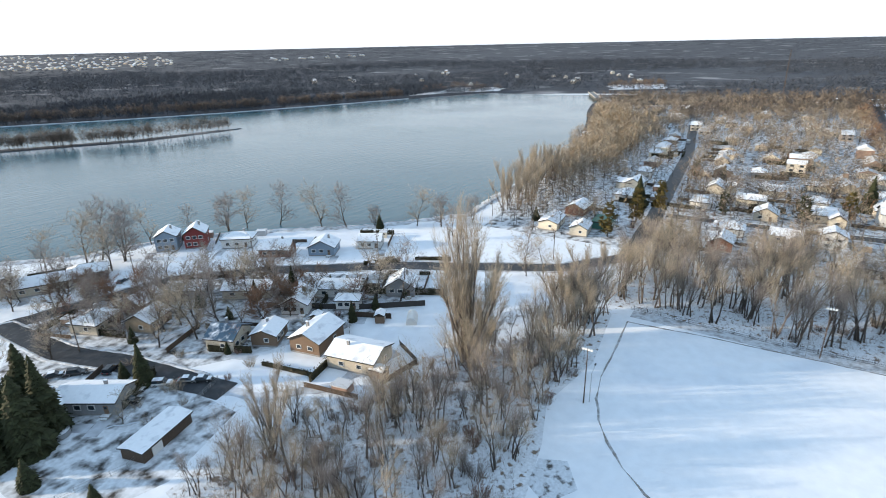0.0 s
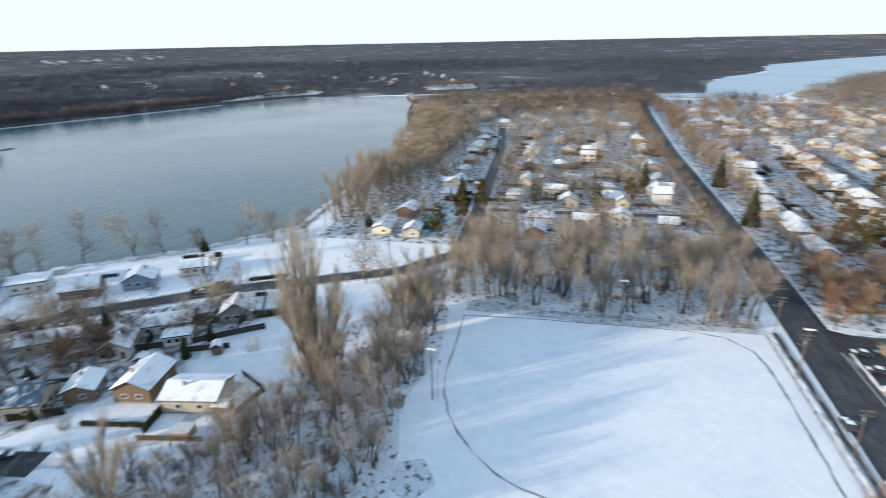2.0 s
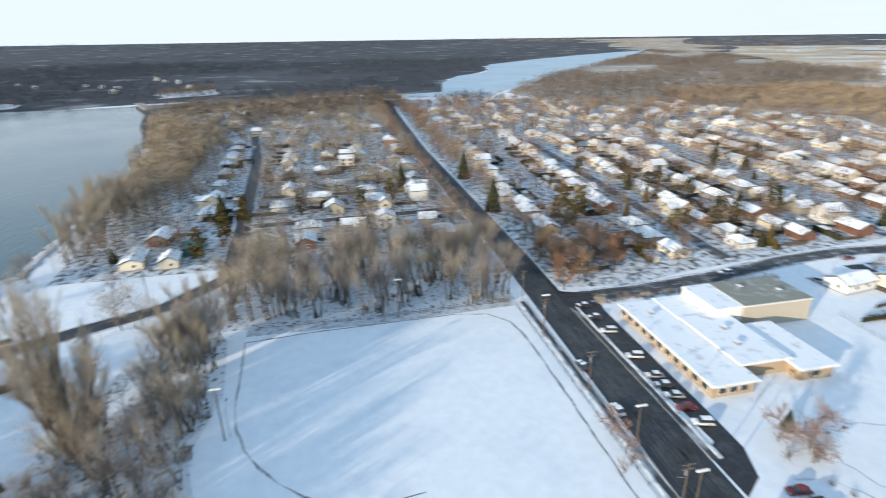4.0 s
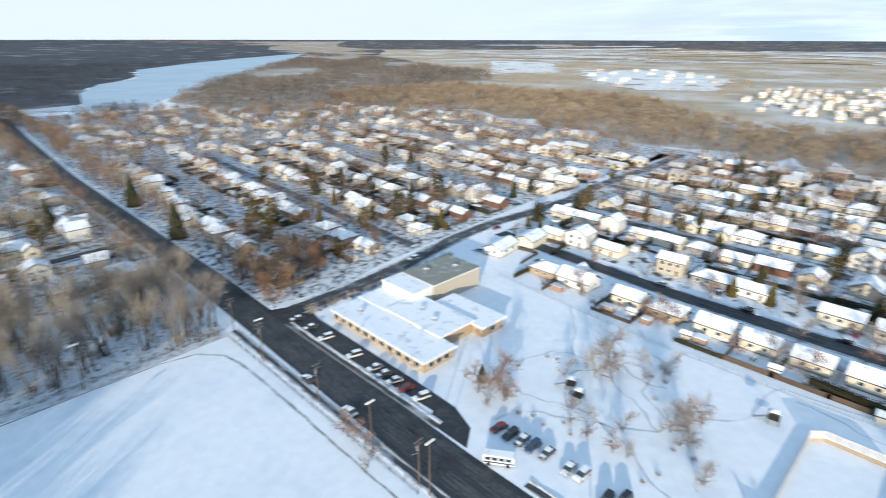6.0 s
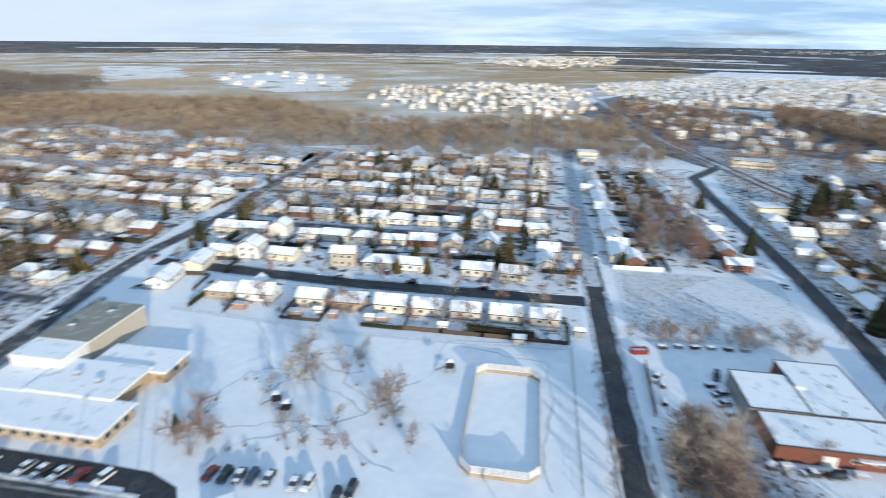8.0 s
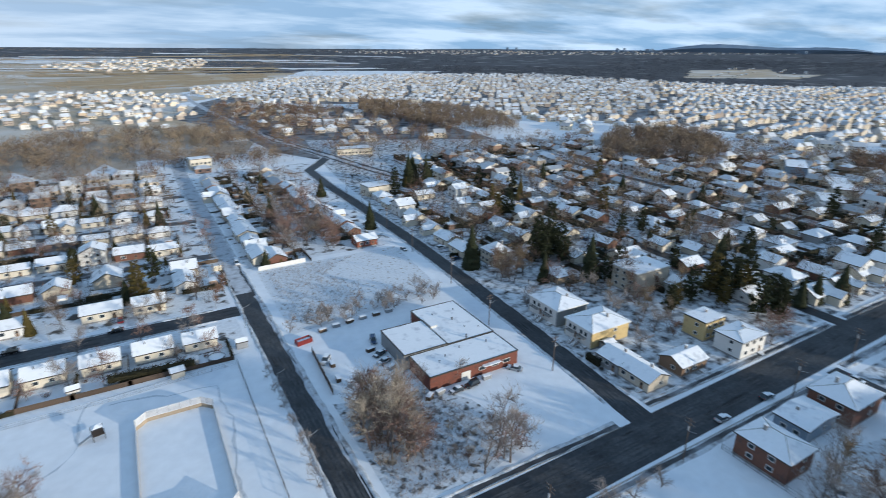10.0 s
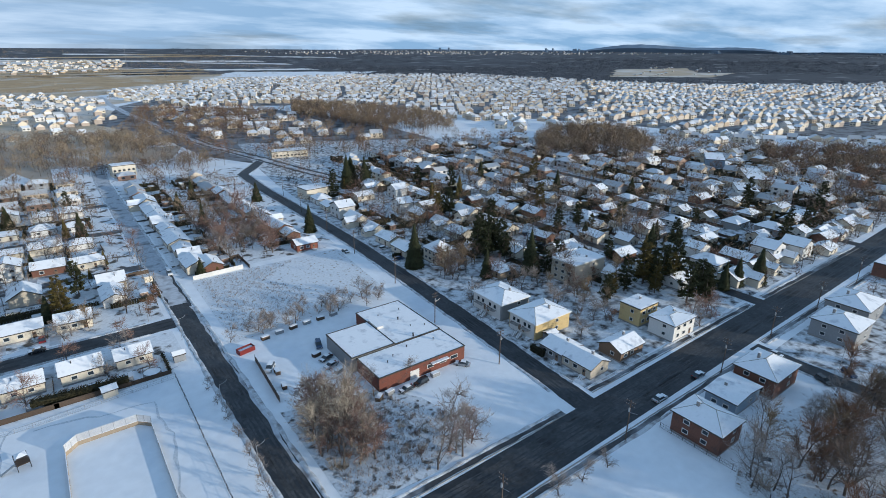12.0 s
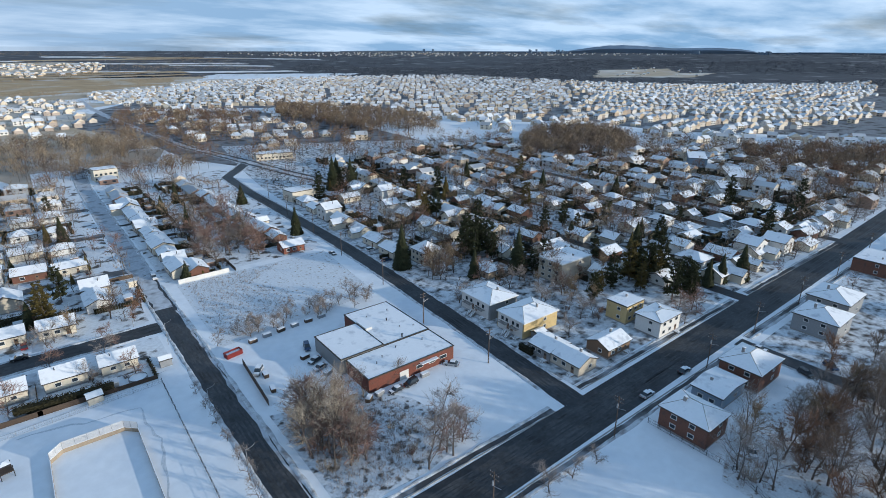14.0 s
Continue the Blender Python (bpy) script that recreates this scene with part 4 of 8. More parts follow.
def roof_shape(w, d, eave, peak, over, style, m_top=0, m_side=1):
    s = Shape()
    a, b, t = w / 2 + over, d / 2 + over, 0.32
    if style == "flat":
        s.box(0, 0, eave, w + 0.3, d + 0.3, 0.45, m_side, top=m_top)
        s.box(0, 0, eave + 0.45, w - 0.1, d - 0.1, 0.08, m_top)
        return s
    if style == "gable":
        ridge = [(-a, 0), (a, 0)]
    elif style == "gable_y":
        ridge = [(0, -b), (0, b)]
    else:
        k = min(a, b) * 0.9
        ridge = [(-(a - k), 0), (a - k, 0)] if a >= b else [(0, -(b - k)), (0, b - k)]
    low = [(-a, -b), (a, -b), (a, b), (-a, b)]
    up = [(x, y, eave + t) for x, y in low] + [(x, y, eave + peak + t) for x, y in ridge]
    dn = [(x, y, eave) for x, y in low] + [(x, y, eave + peak) for x, y in ridge]
    if style == "gable" or (style == "hip" and a >= b):
        fs = [(0, 1, 5, 4), (2, 3, 4, 5), (1, 2, 5), (3, 0, 4)]
    else:
        fs = [(1, 2, 5, 4), (3, 0, 4, 5), (0, 1, 4), (2, 3, 5)]
    gable = style.startswith("gable")
    faces = fs[:2] if gable else fs
    s.solid(up, faces, m_top)
    s.solid(dn, [tuple(reversed(f)) for f in faces], m_side)
    rim = [(0, 1), (1, 2), (2, 3), (3, 0)]
    n = len(s.v)
    if not gable:
        for i, j in rim:
            s.face([dn[i], dn[j], up[j], up[i]], m_side)
    else:
        eaves = [(0, 1), (2, 3)] if style == "gable" else [(1, 2), (3, 0)]
        for i, j in eaves:
            s.face([dn[i], dn[j], up[j], up[i]], m_side)
        ends = [(1, 5, 2), (3, 4, 0)] if style == "gable" else [(0, 4, 1), (2, 5, 3)]
        for i, j, k in ends:
            s.face([dn[i], dn[j], up[j], up[i]], m_side)
            s.face([dn[j], dn[k], up[k], up[j]], m_side)
    return s


def window_part(parent, x, y, z, w, h, face, simple=False):
    """A framed window on a wall; face: 0 south, 1 east, 2 north, 3 west of the house."""
    turn = (0, math.pi / 2, math.pi, -math.pi / 2)[face]
    fr = Shape()
    # one rim: outer edge on the wall, outer edge proud, inner edge proud, inner edge at the glass
    rings = []
    for a, b, yy in ((w / 2 + 0.08, h / 2 + 0.08, 0.0), (w / 2 + 0.08, h / 2 + 0.08, -0.09), (w / 2 - 0.05, h / 2 - 0.05, -0.09), (w / 2 - 0.05, h / 2 - 0.05, -0.035)):
        rings += [(-a, yy, -b), (a, yy, -b), (a, yy, b), (-a, yy, b)]
    rim = [(4 * k + i, 4 * k + (i + 1) % 4, 4 * k + 4 + (i + 1) % 4, 4 * k + 4 + i) for k in range(3) for i in range(4)]
    fr.solid(rings, rim, 0)
    where = pose(x, y, z, 0, 0, math.degrees(turn))
    if simple:
        fr.f.append((12, 13, 14, 15))
        fr.m.append(1)
        return fr.make("window", [WHITE_TRIM, GLASS], parent, m=where)
    ob = fr.make("window", WHITE_TRIM, parent, m=where)
    Shape().box(0, 0, -h / 2, w, 0.06, h).make("pane", GLASS, ob)
    return ob


def house(w, d, storeys, style, wall, label, peak=1.9, trim=None, chimney=True, wins=3, porch=True, roof_mat=None, detail=2, base_h=0.5, floor_h=2.7, wing=0.0):
    """A house with its front to the south; the roof carries snow."""
    ob = thing("house", label, "house", "houses of the neighbourhood")
    eave = base_h + storeys * floor_h
    mt = SIDING[wall] if isinstance(wall, str) else wall
    s = Shape()
    s.box(0, 0, base_h, w, d, eave - base_h, 0)
    s.box(0, 0, -0.2, w + 0.02, d + 0.02, base_h + 0.2, 1)
    if style == "gable":
        for sg in (-1, 1):
            s.solid([(sg * w / 2, -d / 2, eave), (sg * w / 2, d / 2, eave), (sg * w / 2, 0, eave + peak * d / (d + 1.0)), (sg * (w / 2 - 0.2), -d / 2, eave), (sg * (w / 2 - 0.2), d / 2, eave), (sg * (w / 2 - 0.2), 0, eave + peak * d / (d + 1.0))],
                    [(0, 1, 2), (5, 4, 3)], 0)
    if style == "gable_y":
        for sg in (-1, 1):
            s.solid([(-w / 2, sg * d / 2, eave), (w / 2, sg * d / 2, eave), (0, sg * d / 2, eave + peak * w / (w + 1.0))], [(0, 1, 2)], 0)
    s.make("wall", [mt, CONC_WALL], ob)
    roof = roof_shape(w, d, eave, peak, 0.5, style).make("roof", [roof_mat or SNOW_ROOF, trim or FASCIA], ob, "snow-covered roof" if roof_mat is None else "roof")
    if wing:
        ww, wd = w * wing, d * 0.55
        wx = w / 2 - ww / 2 - 0.3
        wg = Shape().box(wx, -d / 2 - wd / 2 + 0.1, -0.2, ww, wd, eave + 0.2, 0)
        top = eave + peak * 0.8 * ww / (ww + 1.0)
        wg.solid([(wx - ww / 2, -d / 2 - wd + 0.1, eave), (wx + ww / 2, -d / 2 - wd + 0.1, eave), (wx, -d / 2 - wd + 0.1, top)], [(0, 1, 2)], 0)
        wg.make("wing_wall", [mt], ob)
        roof_shape(ww, wd + d * 0.4, eave, peak * 0.8, 0.4, "gable_y").make("wing_roof", [SNOW_ROOF, trim or FASCIA], ob, "snow-covered roof", m=pose(wx, -d / 2 - wd / 2 + 0.1 + d * 0.2, 0.012))
        window_part(ob, wx, -d / 2 - wd + 0.08, base_h + 1.4, 1.5, 1.2, 0, detail < 2)
    if style == "hip" and detail > 1:
        a, b = w / 2 + 0.5, d / 2 + 0.5
        k = min(a, b) * 0.9
        ends = [(-(a - k), 0), (a - k, 0)] if a >= b else [(0, -(b - k)), (0, b - k)]
        cap = Shape()
        for cx, cy in ((-a, -b), (a, -b), (a, b), (-a, b)):
            ex, ey = min(ends, key=lambda e: math.hypot(e[0] - cx, e[1] - cy))
            cap.tube((cx, cy, eave + 0.33), (ex, ey, eave + peak + 0.33), 0.05, 0.09, 4)
        cap.tube((*ends[0], eave + peak + 0.33), (*ends[1], eave + peak + 0.33), 0.10, 0.10, 4)
        cap.make("ridge_cap", SHINGLE, ob, "bare dark ridge tiles")
    if detail >= 1:
        for st in range(storeys):
            z = base_h + st * floor_h + 1.55
            n = wins if detail > 1 else 2
            for k in range(n):
                x = -w / 2 + w * (k + 0.7) / (n + 0.4)
                if st == 0 and k == n - 1:
                    continue
                window_part(ob, x, -d / 2 - 0.02, z, 1.5, 1.2, 0, detail < 2)
            if detail > 1:
                for k in range(2):
                    window_part(ob, -w / 2 + w * (k + 0.8) / 2.6, d / 2 + 0.02, z, 1.4, 1.1, 2)
            if detail < 2:
                continue
            window_part(ob, w / 2 + 0.02, d * 0.12, z, 1.2, 1.1, 1, detail < 2)
            window_part(ob, -w / 2 - 0.02, -d * 0.12, z, 1.2, 1.1, 3, detail < 2)
        x = -w / 2 + w * (wins - 1 + 0.7) / (wins + 0.4)
        dr = Shape()
        dr.box(0, 0, 0, 1.0, 0.1, 2.05, 0)
        dr.box(0, -0.06, 1.2, 0.6, 0.04, 0.6, 1)
        dr.make("door", [SIDING["brown"], GLASS], ob, m=pose(x, -d / 2 - 0.04, base_h))
        if porch:
            st_ = Shape()
            for k in range(3):
                st_.box(0, -0.65 - 0.15 * k, 0, 2.0, 1.2 + 0.0 * k, base_h - 0.16 * k, 0, top=1) if k == 0 else st_.box(0, -1.1 - 0.3 * k, 0, 1.6, 0.3, max(0.1, base_h - 0.17 * k), 0, top=1)
            st_.make("stoop", [CONCRETE, SNOW_ROOF], ob, m=pose(x, -d / 2, 0))
    if chimney:
        c = Shape().box(w * 0.18, d * 0.12, eave + peak * 0.35, 0.7, 0.5, peak * 0.65 + 1.0, 0)
        c.box(w * 0.18, d * 0.12, eave + peak + 1.0, 0.85, 0.65, 0.12, 1)
        c.make("chimney", [CONC_WALL, SNOW_ROOF], ob)
    elif detail:
        Shape().tube((w * 0.2, d * 0.15, eave + 0.2), (w * 0.2, d * 0.15, eave + peak + 0.5), 0.14, 0.14, 6).make("vent_pipe", DARK_METAL, ob)
    return ob


PI = math.pi
# prototypes of the ordinary houses
TOWN = Kit([house(12, 8.5, 1, "gable", "cream", "cream bungalow with a snow-covered gable roof", chimney=False),
            house(13, 8, 1, "gable", "white", "white bungalow with a low snowy gable roof", chimney=False),
            house(11, 9, 1, "hip", "tan_brick", "tan brick bungalow with a snowy hip roof", peak=2.2),
            house(10, 8, 2, "gable", "beige", "two-storey beige house with a snowy gable roof", peak=2.2, chimney=False),
            house(9, 9, 1, "gable_y", "white", "small white house with its gable to the street", peak=2.8, chimney=False),
            house(11, 8, 1, "gable", "brown_brick", "brown brick bungalow under snow", peak=2.2),
            house(12, 9, 1, "hip", "grey", "grey bungalow with a snow-covered hip roof", chimney=False),
            house(9, 8, 2, "gable_y", "cream", "two-storey cream house with a steep snowy gable", peak=2.8),
            house(13, 8.5, 1, "gable", "white", "white house with a cross gable under snow", peak=3.0, wing=0.42, chimney=False),
            house(10, 10, 2, "hip", "cream", "cream two-storey house with a steep hipped roof", peak=3.6),
            house(10, 8, 1, "gable", "cream", "pale bungalow with a snowy gable roof and garden", peak=2.3, chimney=False)])
PLAIN = Kit([house(12, 8.5, 1, "gable", "cream", "distant cream bungalow with a snowy roof", chimney=False, wins=2, detail=1, porch=False),
             house(11, 9, 1, "hip", "white", "distant white bungalow with a snowy hip roof", chimney=False, wins=2, detail=1, porch=False, peak=2.3),
             house(9, 9, 1, "gable_y", "beige", "distant beige house with its gable to the street", chimney=False, wins=2, detail=1, porch=False, peak=2.8),
             house(11, 8, 1, "gable", "brown_brick", "distant brown brick bungalow under snow", chimney=False, wins=2, detail=1, porch=False, peak=2.2),
             house(12, 9, 1, "hip", "grey", "distant grey bungalow with a snowy hip roof", chimney=False, wins=2, detail=1, porch=False, peak=2.6),
             house(13, 8.5, 1, "gable", "cream", "distant cream house with a cross gable", chimney=False, wins=2, detail=1, porch=False, peak=2.8, wing=0.42),
             house(10, 9, 2, "gable_y", "white", "distant white two-storey house under snow", chimney=False, wins=2, detail=1, porch=False, peak=2.6)])
taken = []
plots = []


def way_gap(x, y, way):
    """How far a place is from a street's middle line."""
    best = 1e9
    for (ax, ay), (bx, by) in zip(way, way[1:]):
        dx, dy = bx - ax, by - ay
        t = max(0, min(1, ((x - ax) * dx + (y - ay) * dy) / (dx * dx + dy * dy + 1e-9)))
        best = min(best, math.hypot(x - ax - t * dx, y - ay - t * dy))
    return best


def off_street(x, y, gap):
    return all(way_gap(x, y, way) > gap for _, way, _ in STREETS) and way_gap(x, y, MAIN) > gap + 3


def place_house(x, y, turn, i=None):
    taken.append((x, y))
    plots.append((x, y, turn, i))


def row(x0, y0, x1, y1, gap, turn, jitter=1.2, skip=0.06, fixed=None):
    d = math.hypot(x1 - x0, y1 - y0)
    n = int(d / gap)
    for k in range(n + 1):
        if rng.random() < skip:
            continue
        t = k * gap / d
        x, y = x0 + (x1 - x0) * t, y0 + (y1 - y0) * t
        place_house(x + rng.uniform(-jitter, jitter), y + rng.uniform(-jitter, jitter), turn + rng.uniform(-0.07, 0.07), fixed)


E_, N_, W_ = PI / 2, PI, -PI / 2   # turns that make the front face east, north, west
# south block, streets along x
for x, kind_ in ((-11, 10), (2, 10), (15.5, 10), (29, 10), (42, 10), (57.5, 2), (71, 10), (92, 8), (106, 2)):
    place_house(x, -167.5, 0.0, kind_)
for x, y, turn, kind_ in ((134, -173, 1.7, 1), (131, -190, 1.7, 0), (-13, -231, PI / 2, 3), (-12, -217, PI / 2, 1), (14, -234, 0.0, 7), (-48.5, -227, PI / 2, 0), (-46, -433, 0.0, 3)):
    place_house(x, y, turn, kind_)
row(2, -203, 150, -205, 14.0, N_)
for y, f in ((-232, 0), (-262, N_), (-290, 0), (-321, N_), (-349, 0), (-379, N_), (-405, 0), (-428, N_)):
    row(-8 if y < -240 else 30, y, 150, y - 3, 14.0, f)
# between the two side streets
row(-44, -232, -44, -400, 11.5, E_, jitter=0.5, skip=0)
row(-92, -246, -82, -404, 12.5, W_)
# east of the school
for y, f in ((-90, N_), (-132, 0), (-167, N_), (-195, 0), (-222, 0), (-266, N_), (-292, 0), (-318, 0), (-358, N_), (-385, 0)):
    row(176 if y > -150 else 178, y, 430, y - 18, 15.5, f, jitter=2.2)
# along the eastern street and the main road
for y, f in ((66, N_), (28, 0), (4, N_), (-24, 0), (-52, N_)):
    row(405, y, 480, y + 6, 21, f, jitter=4, skip=0.15)
# west of the second side street
def cluster(houses):
    """Houses where they stand: x, y, quarter turns, kind."""
    for x, y, q, kind_ in houses:
        place_house(x, y, q * PI / 2 + rng.uniform(-0.06, 0.06), kind_)


cluster([(-131, -298, 1, 1), (-129, -281, 1, 2), (-129, -265, 1, 0), (-129, -249, 1, 6), (-129, -231, 1, 2), (-127, -212, 1, 6), (-126, -196, 1, 2), (-155, -290, 2, 1), (-176, -283, 1, 8), (-161, -254, 1, 3), (-162, -237, 3, 2), (-163, -218, 1, 8), (-160, -200, 3, 2), (-133, -180, 1, 9), (-144, -153, 1, 2)])
cluster([(-206, -244, 0, 4), (-216, -234, 1, 1), (-209, -217, 1, 4), (-215, -203, 3, 8), (-246, -221, 0, 2), (-247, -204, 1, 8), (-253, -184, 2, 3), (-235, -183, 1, 0), (-182, -190, 2, 9), (-190, -172, 1, 0), (-211, -158, 1, 8), (-219, -145, 2, 4), (-244, -150, 0, 9), (-265, -147, 1, 8), (-261, -130, 0, 5), (-288, -143, 1, 6), (-289, -128, 2, 1)])
cluster([(-330, -149, 0, 3), (-288, -158, 1, 1), (-300, -180, 2, 8), (-238, -101, 1, 8), (-223, -106, 1, 1), (-207, -114, 2, 4), (-230, -116, 0, 0), (-294, -112, 1, 2), (-293, -99, 1, 1), (-300, -90, 2, 5), (-284, -84, 2, 2), (-268, -90, 2, 1), (-349, -180, 1, 0), (-358, -103, 2, 2), (-406, -99, 2, 1), (-394, -90, 2, 5), (-340, -128, 2, 1), (-318, -112, 2, 2), (-312, -132, 0, 8)])
cluster([(-184, -224, 1, 4), (-186, -208, 1, 2), (-190, -246, 3, 0), (-228, -256, 0, 1), (-226, -170, 1, 2), (-200, -134, 0, 8), (-184, -154, 2, 1), (-270, -200, 1, 2), (-272, -172, 1, 4), (-320, -165, 0, 2), (-310, -205, 1, 8), (-336, -202, 1, 0), (-178, -120, 2, 4), (-196, -104, 2, 1), (-252, -124, 0, 2), (-254, -96, 2, 4), (-276, -110, 1, 0), (-316, -90, 2, 2), (-334, -92, 2, 1)])
# between the river road and the main road
cluster([(314, -2, 1, 9), (378, -12, 1, 8), (268, -1, 3, 4), (276, -23, 3, 7), (221, 12, 0, 5), (309, 23, 0, 1), (380, -46, 0, 9), (398, -14, 1, 0), (277, 26, 0, 8), (334, -22, 1, 2), (336, -35, 1, 3), (240, 11, 1, 0), (332, 64, 0, 5), (240, 74, 2, 1), (274, 60, 2, 2), (240, -9, 3, 2), (240, -24, 3, 6)])
cluster([(219, -6, 1, 0), (300, 62, 2, 0), (362, 66, 2, 8), (350, 24, 0, 6), (358, 6, 2, 2), (296, -46, 0, 4), (318, -50, 0, 1), (356, -50, 0, 0), (216, -30, 1, 8), (220, -48, 0, 2), (384, 28, 0, 3), (280, -46, 0, 2), (300, -20, 1, 2), (290, 6, 1, 1), (240, -44, 0, 9), (395, 70, 2, 2)])
for x, f in ((-186, E_), (-218, W_), (-252, E_), (-288, W_), (-326, E_), (-362, W_)):
    row(x, -268 if x > -260 else -225, x - 14, -400, 15, f, jitter=2.5)
row(-218, -92, -400, -96, 18, N_, jitter=2)
row(-300, -45, -420, -45, 20, 0.0, jitter=2)
row(-225, -22, -420, -10, 22, 0.0, jitter=3)


def infill(n, poly, gap, turns):
    """Further houses wherever the old quarter has room off its streets."""
    xs, ys = [p[0] for p in poly], [p[1] for p in poly]
    for _ in range(n):
        x, y = rng.uniform(min(xs), max(xs)), rng.uniform(min(ys), max(ys))
        free = all(math.hypot(x - a, y - b) > gap for a, b in taken)
        if free and inside(x, y, poly) and off_street(x, y, 11):
            place_house(x, y, rng.choice(turns) + rng.uniform(-0.12, 0.12))


infill(900, [(-150, -200), (-170, -110), (-235, -92), (-420, -100), (-430, -250), (-400, -400), (-190, -410), (-170, -310)], 14.5, (0, PI / 2, PI, -PI / 2))
infill(500, [(-430, -100), (-620, -130), (-520, -260), (-430, -290)], 16, (0, PI / 2, PI, -PI / 2))


def plain_box(s, x, y, turn, w, d, eave, peak, style, walls=0, roof=1, glass=2):
    """A small house added to a joined shape: walls, overhanging roof, windows."""
    m = Matrix.Translation((x, y, ground_z(x, y))) @ Matrix.Rotation(turn, 4, "Z")
    n = len(s.v)
    s.box(0, 0, -0.5, w, d, eave + 0.5, walls)
    a, b = w / 2 + 0.4, d / 2 + 0.4
    if style == "gable":
        up = [(-a, -b, eave), (a, -b, eave), (a, b, eave), (-a, b, eave), (-a, 0, eave + peak), (a, 0, eave + peak)]
        s.solid(up, [(0, 1, 5, 4), (2, 3, 4, 5)], roof)
        s.solid(up, [(1, 2, 5), (3, 0, 4)], walls)
    else:
        up = [(-a, -b, eave), (a, -b, eave), (a, b, eave), (-a, b, eave), (-a * 0.35, 0, eave + peak), (a * 0.35, 0, eave + peak)]
        s.solid(up, [(0, 1, 5, 4), (2, 3, 4, 5), (1, 2, 5), (3, 0, 4)], roof)
    for sg in (-1, 1):
        for k in (-0.28, 0.22):
            for z in ([1.1] if eave < 4 else [1.1, 3.8]):
                y0 = sg * (d / 2 + 0.03)
                q = [(w * k - 1.0, y0, z), (w * k + 1.0, y0, z), (w * k + 1.0, y0, z + 1.35), (w * k - 1.0, y0, z + 1.35)]
                s.face(q if sg < 0 else q[::-1], glass)
    for i in range(n, len(s.v)):
        s.v[i] = tuple(m @ Vector(s.v[i]))


def wall_material(name, cols):
    """Walls that change colour from house to house."""
    m = material(name, cols[0], 0.75)
    nt = m.node_tree
    geo = nt.nodes.new("ShaderNodeNewGeometry")
    ramp = nt.nodes.new("ShaderNodeValToRGB")
    ramp.color_ramp.interpolation = "CONSTANT"
    while len(ramp.color_ramp.elements) < len(cols):
        ramp.color_ramp.elements.new(0.5)
    for i, (e, c) in enumerate(zip(ramp.color_ramp.elements, cols)):
        e.position, e.color = i / len(cols), (*c, 1)
    nt.links.new(geo.outputs["Random Per Island"], ramp.inputs["Fac"])
    nt.links.new(ramp.outputs["Color"], nt.nodes["Principled BSDF"].inputs["Base Color"])
    return m


MIXED_WALL = wall_material("mixed_house_walls", [(0.68, 0.61, 0.48), (0.30, 0.20, 0.15), (0.72, 0.70, 0.67), (0.52, 0.44, 0.34), (0.45, 0.45, 0.45), (0.70, 0.62, 0.50), (0.30, 0.22, 0.17)])
SUBURB_WALL = wall_material("pale_suburb_walls", [(0.68, 0.60, 0.47), (0.72, 0.70, 0.66), (0.52, 0.42, 0.31), (0.70, 0.62, 0.49), (0.42, 0.36, 0.31), (0.66, 0.60, 0.52)])


def build_plots(most):
    plots.sort(key=lambda p: math.hypot(p[0], p[1]))
    rest = Shape()
    for k, (x, y, turn, i) in enumerate(plots):
        r = math.hypot(x, y)
        pick = rng.choice((0, 1, 2, 4, 5, 6, 8, 10, 0, 10, 2, 3)) if i is None else i
        if k < most and r < 228:
            TOWN.put(pick, x, y, turn, rng.uniform(0.9, 1.08))
        elif k < most:
            PLAIN.put(rng.choice((0, 1, 2, 4, 5, 0, 1, 6, 0, 5, 3)), x, y, turn, rng.uniform(0.84, 1.1))
        else:
            plain_box(rest, x, y, turn, rng.uniform(9, 13), rng.uniform(7.5, 9.5), rng.choice((3.2, 3.2, 3.4, 5.6)), rng.uniform(1.7, 2.8), rng.choice(("gable", "gable", "hip")))
    tagged(rest.make("far_houses", [MIXED_WALL, FAR_ROOF, GLASS]), "rows of small houses with snowy roofs", "houses", kind="stuff")


build_plots(270)
for kit in (TOWN, PLAIN):
    for proto in kit.protos:
        if id(proto) not in kit.used:
            for part_ in list(proto.children_recursive):
                bpy.data.objects.remove(part_)
            bpy.data.objects.remove(proto)


